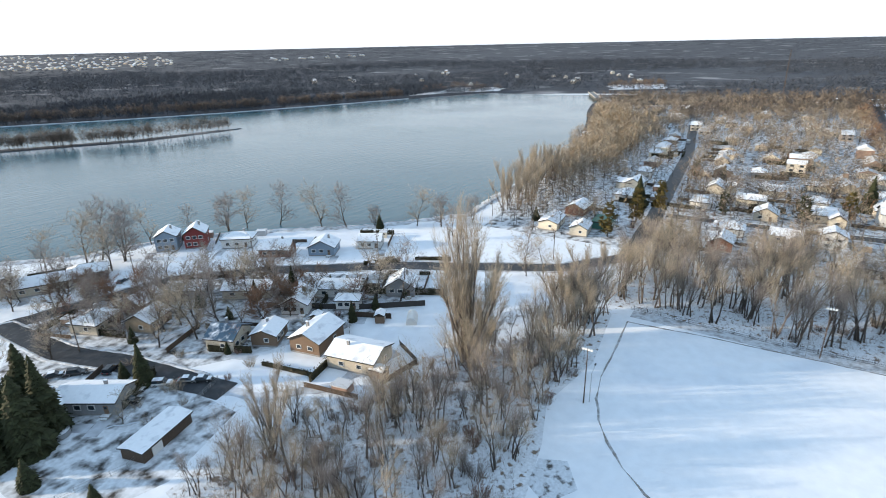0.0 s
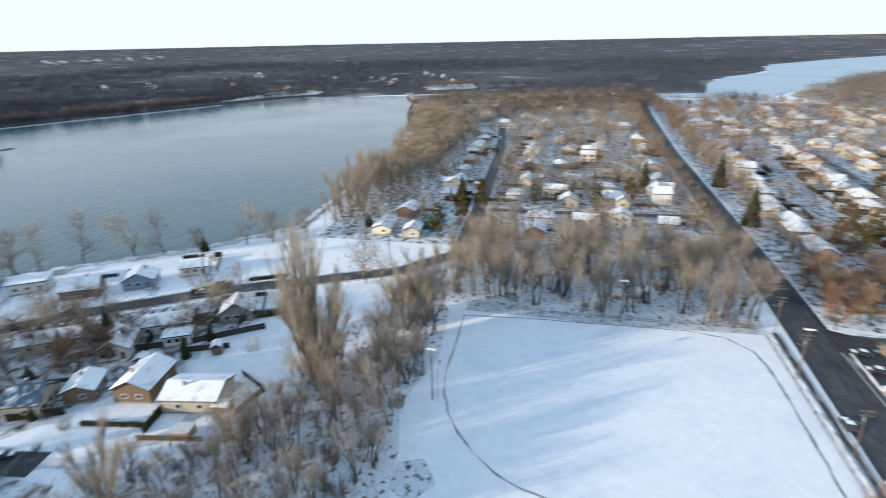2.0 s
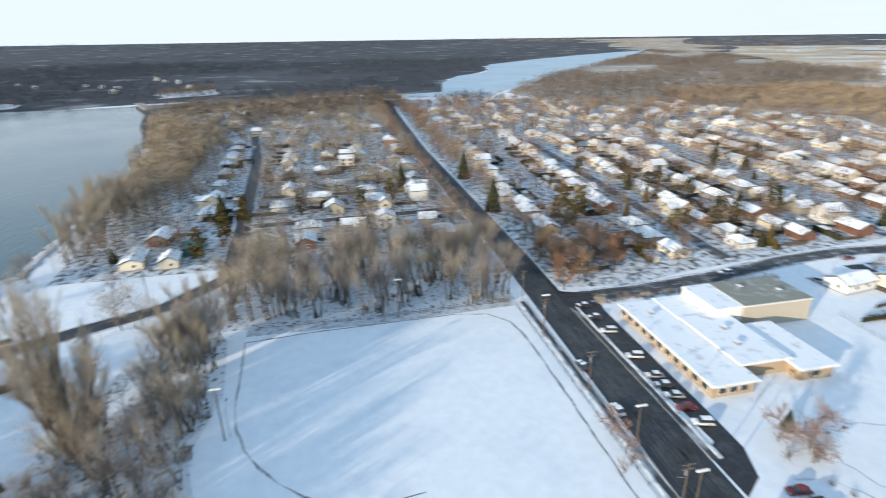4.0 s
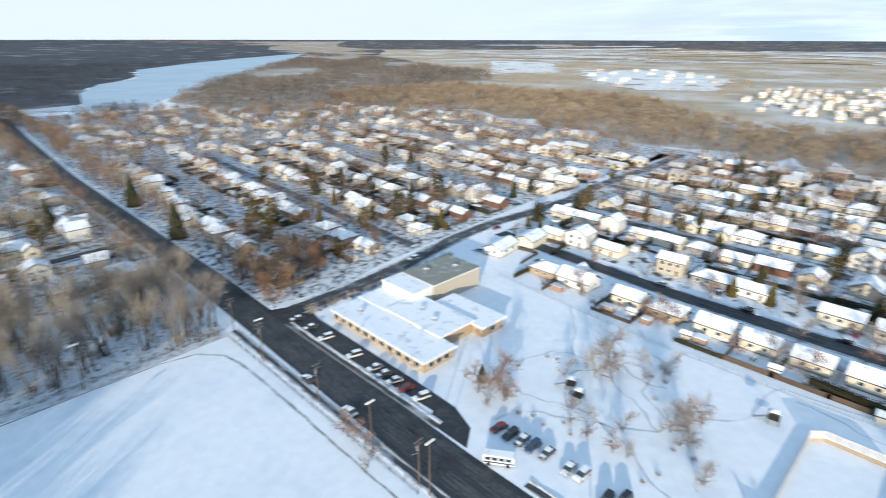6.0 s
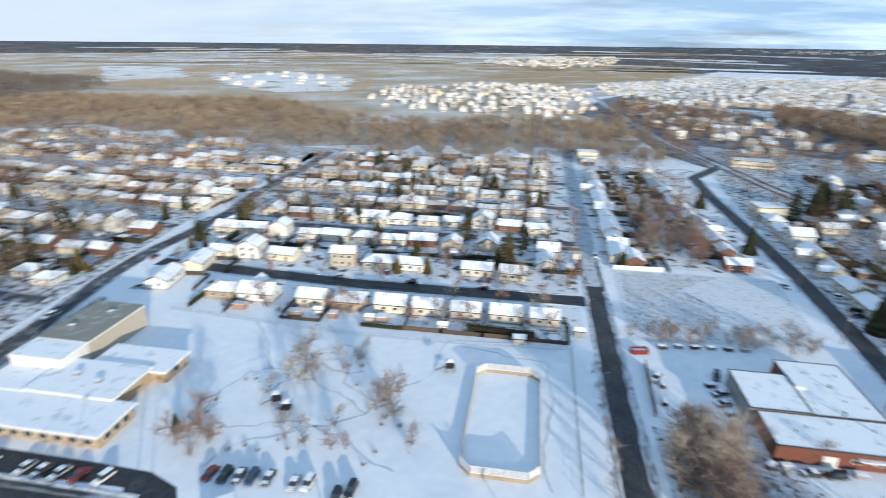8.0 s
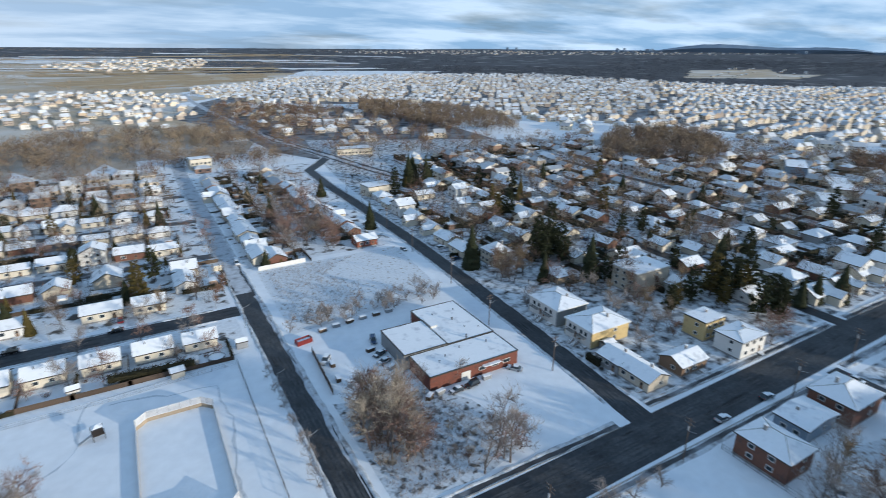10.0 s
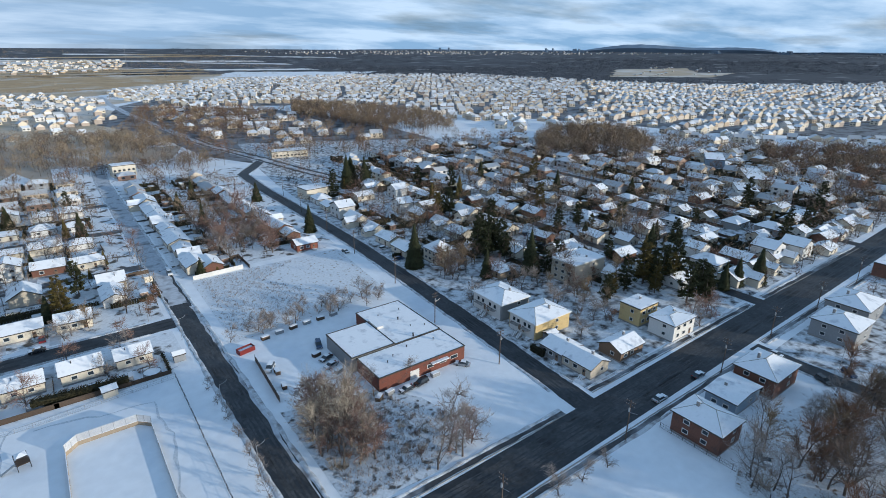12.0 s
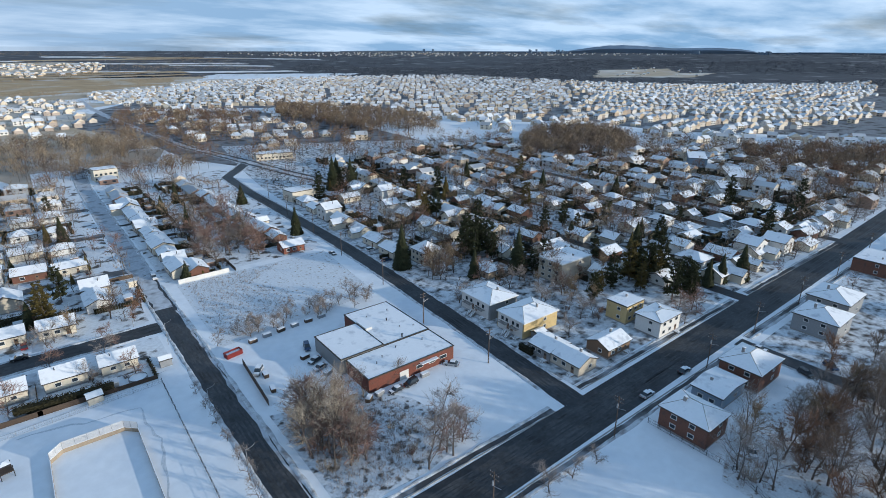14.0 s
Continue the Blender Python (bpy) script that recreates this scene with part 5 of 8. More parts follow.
def yard_lines():
    """Board fences and hedges between the gardens, drives and garden huts of the blocks."""
    rnd = random.Random(77)
    f, hd, dr, hut = Shape(), Shape(), Shape(), Shape()
    for x, y, turn, _ in plots + own_plots:
        m = Matrix.Translation((x, y, 0)) @ Matrix.Rotation(turn, 4, "Z")

        def world(a, b):
            p = m @ Vector((a, b, 0))
            return p.x, p.y
        for a0, b0, a1, b1 in ((-7.3, 2, -7.3, 14), (-7.3, 14, 7.3, 14), (7.0, -2, 7.0, 12)):
            if rnd.random() < ((0.6 if x > -105 else 0.95) if a0 < 0 else 0.35):
                (px, py), (qx, qy) = world(a0, b0), world(a1, b1)
                d, t = math.hypot(qx - px, qy - py), math.atan2(qy - py, qx - px)
                if rnd.random() < (0.5 if x > -105 else 0.22):
                    f.box((px + qx) / 2, (py + qy) / 2, 0, d, 0.08, rnd.uniform(1.1, 1.7), 0, t)
                else:
                    n = int(d / 0.8)
                    h = rnd.uniform(1.5, 2.8) if x > -105 else rnd.uniform(1.8, 3.8)
                    for k in range(n):
                        u = (k + 0.5) / n
                        if math.hypot(px, py) < 260:
                            hx, hy = px + (qx - px) * u, py + (qy - py) * u
                            hd.box(hx, hy, 0, 0.7, 0.5, h * 0.7, 0, t)
                            for _ in range(14):
                                c = Vector((hx + rnd.uniform(-0.5, 0.5), hy + rnd.uniform(-0.5, 0.5), h * rnd.uniform(0.1, 1.05)))
                                va, vb = (Vector((rnd.gauss(0, 1), rnd.gauss(0, 1), rnd.gauss(0, 1))).normalized() * 0.3 for _ in range(2))
                                hd.face([c - va, c + vb, c + va])
                            continue
                        hd.box(px + (qx - px) * u, py + (qy - py) * u, 0, 1.0, rnd.uniform(0.8, 1.2), h * rnd.uniform(0.85, 1.1), 0, t + rnd.uniform(-0.3, 0.3))
        if rnd.random() < 0.6:
            px, py = world(5.3 if rnd.random() < 0.5 else -5.6, -7.5)
            dr.box(px, py, 0.0, 3.0, 7.0, 0.016, 0, turn)
        for _ in range(rnd.choice((0, 1, 1, 2) if x < -105 else (0, 1))):
            a, b = rnd.uniform(-6, 6), rnd.uniform(8.5, 12.5)
            px, py = world(a, b)
            w, d, h = rnd.uniform(2.4, 4.6), rnd.uniform(2.2, 3.4), rnd.uniform(1.9, 2.5)
            hut.box(px, py, 0, w, d, h, 0, turn)
            hut.box(px, py, h, w + 0.3, d + 0.3, 0.22, 1, turn)
    tagged(f.make("garden_fences", WOOD), "weathered board fences between snowy gardens", "fence", kind="stuff")
    tagged(hd.make("garden_hedges", HEDGE), "dark clipped hedges between snowy gardens", "hedge", kind="stuff")
    tagged(dr.make("driveways", SNOW_DRIVE), "half-cleared driveways beside the houses", "driveway", kind="stuff")
    tagged(hut.make("garden_huts", [MIXED_WALL, FAR_ROOF]), "small snow-capped garden huts", "shed", kind="stuff")

# ---- woods and yard trees ----


def clear(x, y, gap):
    return all(abs(x - a) > gap or abs(y - b) > gap for a, b in taken)


def scatter(n, poly, kit, lo, hi, gap=0.0, pick=None):
    xs, ys = [p[0] for p in poly], [p[1] for p in poly]
    done = tries = 0
    while done < n and tries < n * 40:
        tries += 1
        x, y = rng.uniform(min(xs), max(xs)), rng.uniform(min(ys), max(ys))
        if inside(x, y, poly) and (not gap or clear(x, y, gap)):
            kit.put(rng.randrange(99) if pick is None else rng.choice(pick), x, y, rng.uniform(0, 6.28), rng.uniform(lo, hi))
            done += 1


# the wood beyond the field
scatter(100, [(154, 38), (152, -56), (196, -58), (196, 32)], THIN, 0.8, 1.15)
scatter(26, [(153, 40), (151, -58), (196, -60), (196, 34)], SHRUB, 0.8, 1.2)
# the thicket between the field and the houses, with its poplars
for x, y, i, sz in ((103, 58, 0, 0.98), (104.5, 59, 1, 1.12), (100, 55, 1, 0.55), (111, 62, 1, 0.5), (95, 51, 1, 0.5), (127, 38, 1, 0.55), (131, 42, 1, 0.6), (135, 38, 1, 0.5), (59, 80, 1, 0.5), (54, 74, 1, 0.48), (109, 56, 1, 0.5), (104, 57, 1, 1.0), (136, 42, 1, 0.62), (140, 39, 1, 0.55), (160, 45, 1, 0.5), (166, 42, 1, 0.5)):
    POPLAR.put(i, x, y, rng.uniform(0, 6.28), sz)
scatter(22, [(44, 78), (40, 52), (66, 34), (92, 36), (112, 36), (120, 46), (100, 56), (84, 62), (62, 74)], BIG, 0.75, 1.15)
scatter(50, [(40, 80), (38, 50), (62, 32), (92, 34), (118, 34), (126, 48), (108, 58), (84, 66), (62, 78)], THIN, 0.5, 0.8)
scatter(40, [(36, 82), (34, 46), (62, 28), (90, 32), (122, 33), (126, 48), (100, 58), (64, 80)], SHRUB, 0.7, 1.3)
scatter(34, [(36, 82), (34, 46), (62, 28), (90, 32), (122, 33), (126, 48), (100, 58), (64, 80)], SHRUB, 0.9, 1.6)
scatter(64, [(38, 82), (36, 48), (62, 30), (92, 34), (120, 34), (126, 46), (104, 58), (84, 66), (62, 80)], THIN, 0.35, 0.62)
scatter(12, [(122, 33), (148, 34), (158, 44), (132, 50)], THIN, 0.8, 1.1)
# river bank trees
for x, y, i, sz in ((160, 186, 0, 1.0), (150, 196, 1, 1.1), (143, 200, 2, 0.9), (166, 166, 1, 1.15), (171, 156, 0, 1.0), (178, 146, 2, 0.6), (188, 130, 1, 1.05), (192, 120, 2, 0.85), (130, 210, 0, 0.7), (116, 214, 1, 0.9),
                    (96, 214, 0, 1.25), (88, 208, 1, 1.3), (100, 205, 2, 1.2), (92, 200, 1, 1.15), (104, 212, 0, 1.1), (80, 222, 1, 0.9), (66, 236, 0, 0.8), (58, 226, 2, 0.8), (52, 205, 0, 0.8), (48, 192, 1, 0.9),
                    (206, 112, 2, 0.7), (182, 108, 0, 0.75)):
    BANK.put(i, x, y, rng.uniform(0, 6.28), sz)
for x, y, sz in ((236, 108, 0.6), (244, 112, 0.65), (252, 110, 0.68), (262, 114, 0.62), (280, 116, 0.72), (292, 118, 0.7), (247, 103, 0.62), (270, 108, 0.65), (240, 98, 0.62), (232, 101, 0.58), (256, 103, 0.66), (300, 112, 0.7), (286, 108, 0.68), (226, 106, 0.5)):
    POPLAR.put(1, x, y, rng.uniform(0, 6.28), sz)
# yard trees of the old riverside quarter
def yard_trees(places):
    for x, y, i, sz in places:
        BANK.put(i, x, y, rng.uniform(0, 6.28), sz * 0.95)


yard_trees([(62, 205, 1, 0.9), (72, 190, 0, 0.8), (66, 148, 4, 0.9), (74, 140, 0, 1.0), (80, 133, 1, 1.0), (84, 128, 0, 1.05), (68, 133, 4, 0.9), (76, 128, 1, 1.0), (89, 138, 0, 1.0), (95, 128, 1, 1.1), (101, 122, 0, 1.0), (91, 146, 4, 1.0), (108, 152, 1, 0.9), (104, 160, 0, 0.8)])
yard_trees([(112, 142, 4, 0.8), (118, 98, 1, 1.0), (122, 92, 0, 1.1), (116, 106, 4, 0.8), (140, 118, 1, 0.7), (160, 66, 1, 0.9), (166, 62, 4, 0.8), (172, 72, 0, 0.8), (98, 176, 4, 0.8), (58, 164, 4, 0.6), (45, 110, 4, 0.5), (128, 102, 1, 0.9), (124, 72, 4, 0.8), (127, 67, 1, 0.7)])
# spruces and cedars by the houses
def conifers(places):
    for x, y, i, sz in places:
        SPRUCE.put(i, x, y, rng.uniform(0, 6.28), sz * (1.2 if x > -140 else 1.02))


conifers([(33, 128, 0, 1.25), (29, 123, 0, 1.35), (36, 121, 0, 1.2), (25, 118, 1, 1.6), (27, 128, 1, 1.6), (31, 118, 1, 1.5), (22, 124, 0, 1.3), (37, 131, 1, 1.5), (31, 133, 0, 1.2), (56, 120, 0, 0.75), (26, 107, 3, 0.7), (20, 98, 3, 0.8), (30, 92, 3, 0.6), (55, 127, 3, 0.6), (178, 143, 3, 0.8), (115, 96, 3, 0.6)])
conifers([(-161, -322, 0, 1.7), (-166, -326, 1, 2.0), (-171, -316, 0, 1.6), (-176, -320, 4, 1.3), (-120, -180, 0, 1.25), (-122, -186, 2, 1.4), (-155, -172, 4, 1.0), (-160, -176, 6, 1.0), (-150, -168, 4, 0.9), (-158, -165, 6, 0.95), (-156, -147, 0, 1.45), (-138, -154, 0, 0.8), (-224, -135, 0, 0.95), (-209, -162, 1, 0.9), (-192, -105, 5, 0.95), (-186, -108, 4, 0.9), (-198, -110, 4, 0.85), (-180, -104, 5, 0.8)])
conifers([(-209, -92, 0, 0.8), (-213, -89, 0, 0.95), (-222, -85, 0, 1.15), (-226, -87, 0, 1.05), (-205, -90, 1, 0.8), (-193, -91, 6, 1.0), (-188, -88, 4, 0.9), (-157, -109, 4, 0.8), (-164, -112, 5, 0.7), (-186, -260, 2, 1.4), (-212, -266, 2, 1.4), (-177, -139, 4, 0.6), (-165, -141, 6, 0.6), (-237, -141, 0, 0.8), (-270, -236, 0, 1.1), (-300, -200, 1, 1.2), (-250, -290, 0, 1.1), (-262, -160, 4, 0.7), (-310, -110, 4, 0.8)])
conifers([(-101, -324, 1, 1.0), (-103, -250, 0, 0.95), (4, -219, 5, 0.8), (3.5, -209, 5, 0.85), (-2, -229, 4, 0.8), (8, -212, 1, 0.8), (-3, -310, 2, 0.9), (48, -199, 2, 0.8), (42, -206, 1, 0.9), (36, -201, 2, 0.9), (-44, -222.5, 3, 1.0), (-50, -222, 2, 0.5), (84, -260, 1, 1.0)])
conifers([(120, -280, 2, 1.0), (150, -220, 0, 0.7), (176, -178, 2, 1.0), (20, -345, 1, 1.0), (70, -330, 0, 0.9), (262, 52, 1, 1.3), (300, -40, 0, 1.1), (250, -80, 0, 1.2), (320, -82, 0, 1.2), (-62, -292, 0, 0.8), (-58, -330, 1, 0.9), (-70, -350, 0, 0.8), (60, -380, 2, 1.0), (110, -395, 0, 1.0), (194, -108, 2, 1.0), (274, -168, 5, 0.8)])
# broad dark pines in clumps
conifers([(-153, -176, 4, 1.3), (-160, -170, 6, 1.3), (-148, -172, 4, 1.2), (-163, -180, 4, 1.1), (-190, -108, 6, 1.3), (-184, -112, 5, 1.25), (-197, -106, 4, 1.2), (-191, -115, 4, 1.15), (-190, -92, 6, 1.2), (-182, -92, 4, 1.1), (-172, -112, 4, 1.0), (-172, -146, 6, 0.9), (-150, -140, 4, 0.8), (-232, -128, 4, 1.0), (-246, -168, 6, 0.9), (-205, -176, 4, 0.9), (-280, -100, 4, 1.0), (-306, -100, 6, 1.1), (-325, -140, 4, 1.0), (-340, -108, 6, 1.0), (-366, -116, 4, 1.1), (-350, -150, 4, 1.0)])
# trees of the weedy corner lot and the park
def lot_trees(places):
    for x, y, kit, i, sz in places:
        kit.put(i, x, y, rng.uniform(0, 6.28), sz * (1.3 if -70 < x < -36 and -118 < y < -74 or 15 < x < 80 and -140 < y < -85 else 1.0))


lot_trees([(-58, -78, BIG, 1, 0.72), (-65, -78, BIG, 4, 0.78), (-42, -92, BIG, 3, 0.85), (-46, -96, BIG, 3, 0.9), (-39, -97, BIG, 3, 0.8), (-49, -103, BIG, 3, 0.75), (-45, -106, BIG, 3, 0.6), (-43, -100, SMALL, 1, 1.3), (-47, -91, SMALL, 1, 1.2), (-52, -108, SMALL, 1, 1.2), (-40, -104, SMALL, 1, 1.1), (-55, -112, BIG, 4, 0.55), (-60, -110, BIG, 1, 0.5), (-71, -112, SMALL, 0, 0.9), (-81, -56.5, SMALL, 0, 0.85), (-89, -56, SMALL, 0, 0.8)])
lot_trees([(-74, -57, SMALL, 2, 0.75), (-66, -57, SMALL, 0, 0.7), (-129, -97, SMALL, 2, 1.1), (-25, -92, SMALL, 0, 0.7), (-25.5, -99, SMALL, 0, 0.75), (-25.5, -107, SMALL, 0, 0.7), (-25.5, -115, SMALL, 0, 0.65), (-25.5, -123, SMALL, 0, 0.6), (-25, -131, SMALL, 0, 0.55), (-25, -139, SMALL, 0, 0.5), (67, -93, SMALL, 1, 1.0), (71, -96, SMALL, 1, 1.1), (74, -91, SMALL, 1, 0.9), (69, -89, SMALL, 0, 0.9), (77, -96, SPRUCE, 3, 0.6), (56, -124, SMALL, 2, 1.2)])
lot_trees([(52, -121, SMALL, 2, 1.0), (54, -127, SMALL, 2, 0.9), (46, -128, SMALL, 0, 0.9), (29, -115, SMALL, 1, 1.1), (32, -112, SMALL, 2, 1.0), (27, -111, SMALL, 0, 1.0), (38, -96, SMALL, 1, 0.6), (45, -97, SMALL, 0, 0.8), (20, -101, SMALL, 0, 0.6), (40, -104, SMALL, 0, 0.7), (50, -98, SMALL, 0, 0.7), (62, -113, SMALL, 0, 0.7), (84, -57, SMALL, 1, 0.95), (79, -58, SMALL, 1, 0.85), (73, -54, SMALL, 0, 0.9), (42, -134, SMALL, 0, 0.8)])
lot_trees([(-27, -275, SMALL, 1, 1.2), (-26, -252, BIG, 4, 0.7), (-11, -182, SMALL, 1, 1.0), (5, -176, SMALL, 1, 1.0), (-8, -170, SMALL, 2, 1.1), (-14, -203, BIG, 4, 0.62), (-130, -174, BIG, 2, 0.6), (-127, -168, BIG, 3, 0.7), (-133, -166, BIG, 2, 0.65), (-125, -160, BIG, 4, 0.6), (-172, -84, SMALL, 1, 1.2), (-177, -80, SMALL, 1, 1.1), (-180, -83, SMALL, 1, 1.2), (-168, -79, SMALL, 2, 1.0), (-112, -28, BIG, 0, 0.8), (-122, -24, BIG, 1, 0.8)])
lot_trees([(-128, -21, BIG, 0, 0.95), (-136, -22, BIG, 1, 0.9), (-143, -19, BIG, 0, 1.0), (-150, -30, BIG, 4, 0.95), (-132, -32, BIG, 0, 0.7), (-118, -16, BIG, 1, 0.9), (-155, -18, BIG, 0, 0.9), (-164, -24, BIG, 1, 0.9), (-126, -8, BIG, 0, 1.0), (-140, -4, BIG, 1, 1.0), (-110, -10, BIG, 4, 0.8), (-240, -52, BIG, 1, 0.75), (-258, -44, BIG, 0, 0.7), (-248, -36, BIG, 4, 0.7)])
for x, y, i, sz in ((56, -119, 1, 0.5), (60, -121, 1, 0.42), (28.5, -109, 0, 0.5), (43, -133, 2, 0.3), (67, -94, 2, 0.42), (71, -96, 0, 0.36), (35, -97, 2, 0.28), (20, -101, 0, 0.3)):
    BANK.put(i, x, y, rng.uniform(0, 6.28), sz)
scatter(26, [(22, -92), (74, -90), (80, -108), (64, -128), (40, -138), (24, -124)], SHRUB, 0.35, 0.6)
scatter(22, [(-38, -82), (-70, -84), (-74, -92), (-60, -112), (-42, -112)], SHRUB, 0.6, 1.0)
scatter(30, [(-37, -158), (-98, -159), (-98, -168), (-37, -168)], SMALL, 0.6, 1.0, pick=[0, 2])
scatter(9, [(-38, -90), (-46, -88), (-53, -98), (-46, -112), (-38, -108)], BIG, 0.7, 1.0, pick=[3, 2])
scatter(14, [(-38, -88), (-50, -88), (-55, -100), (-46, -114), (-38, -110)], SMALL, 1.1, 1.7, pick=[1])
scatter(5, [(-62, -78), (-70, -80), (-72, -90), (-64, -92)], SMALL, 1.1, 1.6, pick=[1, 2])
scatter(44, [(-54, -226), (-90, -226), (-92, -350), (-60, -350)], BIG, 0.5, 0.75, gap=4, pick=[1, 3, 3, 1])
scatter(26, [(-52, -224), (-92, -224), (-84, -300), (-56, -300)], SMALL, 0.9, 1.4, gap=4)
scatter(45, [(-20, -160), (150, -160), (160, -330), (-20, -330)], SMALL, 0.8, 1.25, gap=6)
scatter(18, [(-16, -195), (150, -200), (160, -330), (-16, -330)], BIG, 0.5, 0.8, gap=6)
scatter(55, [(155, -80), (300, -84), (300, -270), (172, -270)], BIG, 0.55, 0.9, gap=6)
scatter(55, [(205, 100), (340, 110), (340, -60), (205, -60)], BIG, 0.6, 0.95, gap=6)
scatter(70, [(-112, -150), (-200, -100), (-330, -100), (-330, -300), (-130, -330)], BIG, 0.55, 0.95, gap=5)
scatter(30, [(-114, -140), (-200, -100), (-300, -100), (-300, -260), (-124, -260)], SMALL, 0.9, 1.4, gap=5)
scatter(6, [(-112, -150), (-200, -104), (-330, -100), (-330, -330), (-140, -350)], SPRUCE, 0.8, 1.2, gap=6)
scatter(18, [(160, -84), (330, -84), (330, -300), (172, -280)], SPRUCE, 0.7, 1.2, gap=6)
scatter(14, [(-12, -195), (150, -200), (160, -400), (-12, -400)], SPRUCE, 0.7, 1.1, gap=6)
scatter(10, [(205, 100), (340, 110), (340, -60), (205, -60)], SPRUCE, 0.8, 1.2, gap=6)
scatter(26, [(58, 188), (66, 140), (98, 108), (126, 118), (112, 150), (86, 175)], BIG.mid, 0.7, 1.05, gap=3)
scatter(16, [(60, 190), (70, 140), (100, 110), (124, 120), (110, 150), (84, 175)], BANK, 0.55, 0.85, gap=3)
# the roadside copse's shade is put into its darker bark and twigs
scatter(20, [(-108, -34), (-135, -40), (-170, -34), (-172, 4), (-108, 4)], BIG.mid, 0.95, 1.3)
scatter(14, [(-180, -36), (-260, -36), (-260, 6), (-180, 6)], BIG, 0.6, 0.9)
scatter(30, [(156, -78), (225, -78), (225, -112), (160, -108)], BIG, 0.6, 0.9)
scatter(22, [(-106, -34), (-128, -42), (-168, -34), (-176, -20), (-172, 4), (-106, 4)], BANK, 0.55, 0.8, pick=[0, 2])
scatter(26, [(-106, -34), (-128, -42), (-168, -34), (-176, -20), (-172, 4), (-106, 4)], SHRUB, 0.8, 1.3)
scatter(7, [(-118, -160), (-180, -100), (-230, -100), (-240, -200), (-140, -230)], SPRUCE, 0.7, 1.0, gap=5, pick=[4, 5, 6, 3])
scatter(10, [(-150, -240), (-240, -130), (-320, -110), (-330, -300), (-180, -340)], SPRUCE, 0.7, 1.1, gap=5, pick=[4, 6, 5, 2])
scatter(60, [(-120, -200), (-150, -110), (-260, -110), (-330, -130), (-330, -260), (-180, -300), (-124, -290)], BIG, 0.6, 0.95, gap=5)
scatter(12, [(-122, -40), (-168, -40), (-178, -22), (-172, -8), (-130, -12)], BIG.mid, 0.85, 1.2)
for k in range(22):
    (BIG if k % 3 else SMALL).put(rng.randrange(9), -212 - 10 * k + rng.uniform(-3, 3), (-81 if k % 2 else -104) + rng.uniform(-2, 2), rng.uniform(0, 6.28), rng.uniform(0.6, 0.95))
for k in range(30):
    BIG.put(rng.randrange(9), -232 - 7 * k + rng.uniform(-3, 3), (-84 if k % 2 else -98) - max(0, k - 12) * 0.6 + rng.uniform(-3, 3), rng.uniform(0, 6.28), rng.uniform(0.6, 0.95))
scatter(46, [(-20, -195), (150, -198), (158, -420), (-20, -425)], BIG, 0.5, 0.8, gap=4)
scatter(18, [(-20, -195), (150, -198), (158, -420), (-20, -425)], SPRUCE, 0.55, 0.9, gap=4, pick=[3, 4, 6, 2])
scatter(50, [(160, -84), (330, -84), (330, -330), (168, -330)], BIG, 0.6, 0.95, gap=4)
scatter(9, [(-16, -158), (112, -160), (112, -164), (-16, -162)], SMALL, 0.8, 1.2, pick=[1, 1, 2])
scatter(14, [(-16, -157), (112, -159), (112, -164), (-16, -161)], SHRUB, 0.6, 1.0)
for x, y, sz in ((-24, -204, 0.6), (-25, -222, 0.55), (-24.5, -243, 0.6), (-24, -266, 0.55), (-25, -300, 0.55), (-20, -196, 0.5)):
    BIG.put(3, x, y, rng.uniform(0, 6.28), sz)
scatter(14, [(-54, -228), (-88, -228), (-88, -310), (-60, -310)], SMALL, 1.2, 1.7, gap=3, pick=[1])
scatter(20, [(-18, -200), (150, -205), (165, -330), (-18, -330)], SPRUCE, 0.5, 0.9, gap=5, pick=[5, 2, 5, 3])
scatter(14, [(158, -82), (260, -82), (260, -200), (174, -200)], SPRUCE, 0.6, 1.0, gap=5, pick=[5, 6, 2, 5])
scatter(16, [(158, -80), (240, -82), (250, -160), (168, -160)], BIG, 0.6, 0.9, gap=5)
scatter(9, [(-131, -100), (-150, -92), (-164, -100), (-160, -150), (-136, -142)], SMALL, 1.0, 1.5, gap=5, pick=[0, 1, 2])
scatter(8, [(-132, -88), (-163, -88), (-180, -130), (-150, -150), (-134, -140)], BIG.mid, 0.5, 0.75, gap=5)
scatter(12, [(-110, -92), (-163, -88), (-180, -130), (-150, -150), (-118, -140)], SHRUB, 0.6, 1.0, gap=5)
# trees along the main road's eastern stretch and the gardens by the river
for k in range(26):
    x = 158 + 10.5 * k + rng.uniform(-3, 3)
    BIG.put(rng.randrange(9), x, (-60.5 if k % 2 else -78) + rng.uniform(-1.5, 1.5) - max(0, x - 300) * 0.02, rng.uniform(0, 6.28), rng.uniform(0.6, 0.95))
scatter(16, [(56, 124), (60, 165), (98, 166), (140, 110), (126, 92), (100, 96)], SMALL, 0.8, 1.3, pick=[0, 1, 2])
scatter(30, [(36, 110), (44, 146), (60, 165), (98, 166), (140, 110), (126, 92), (80, 100), (60, 96)], SHRUB, 0.6, 1.0)
scatter(10, [(56, 124), (60, 165), (98, 166), (140, 110), (126, 92), (100, 96)], SPRUCE, 0.4, 0.8, pick=[1, 3, 3, 0])
for k in range(26):
    SHRUB.put(1 if k % 3 else 2, 143 + 0.12 * k + rng.uniform(-1, 1), -84 - 2.8 * k, rng.uniform(0, 6), rng.uniform(0.8, 1.2))
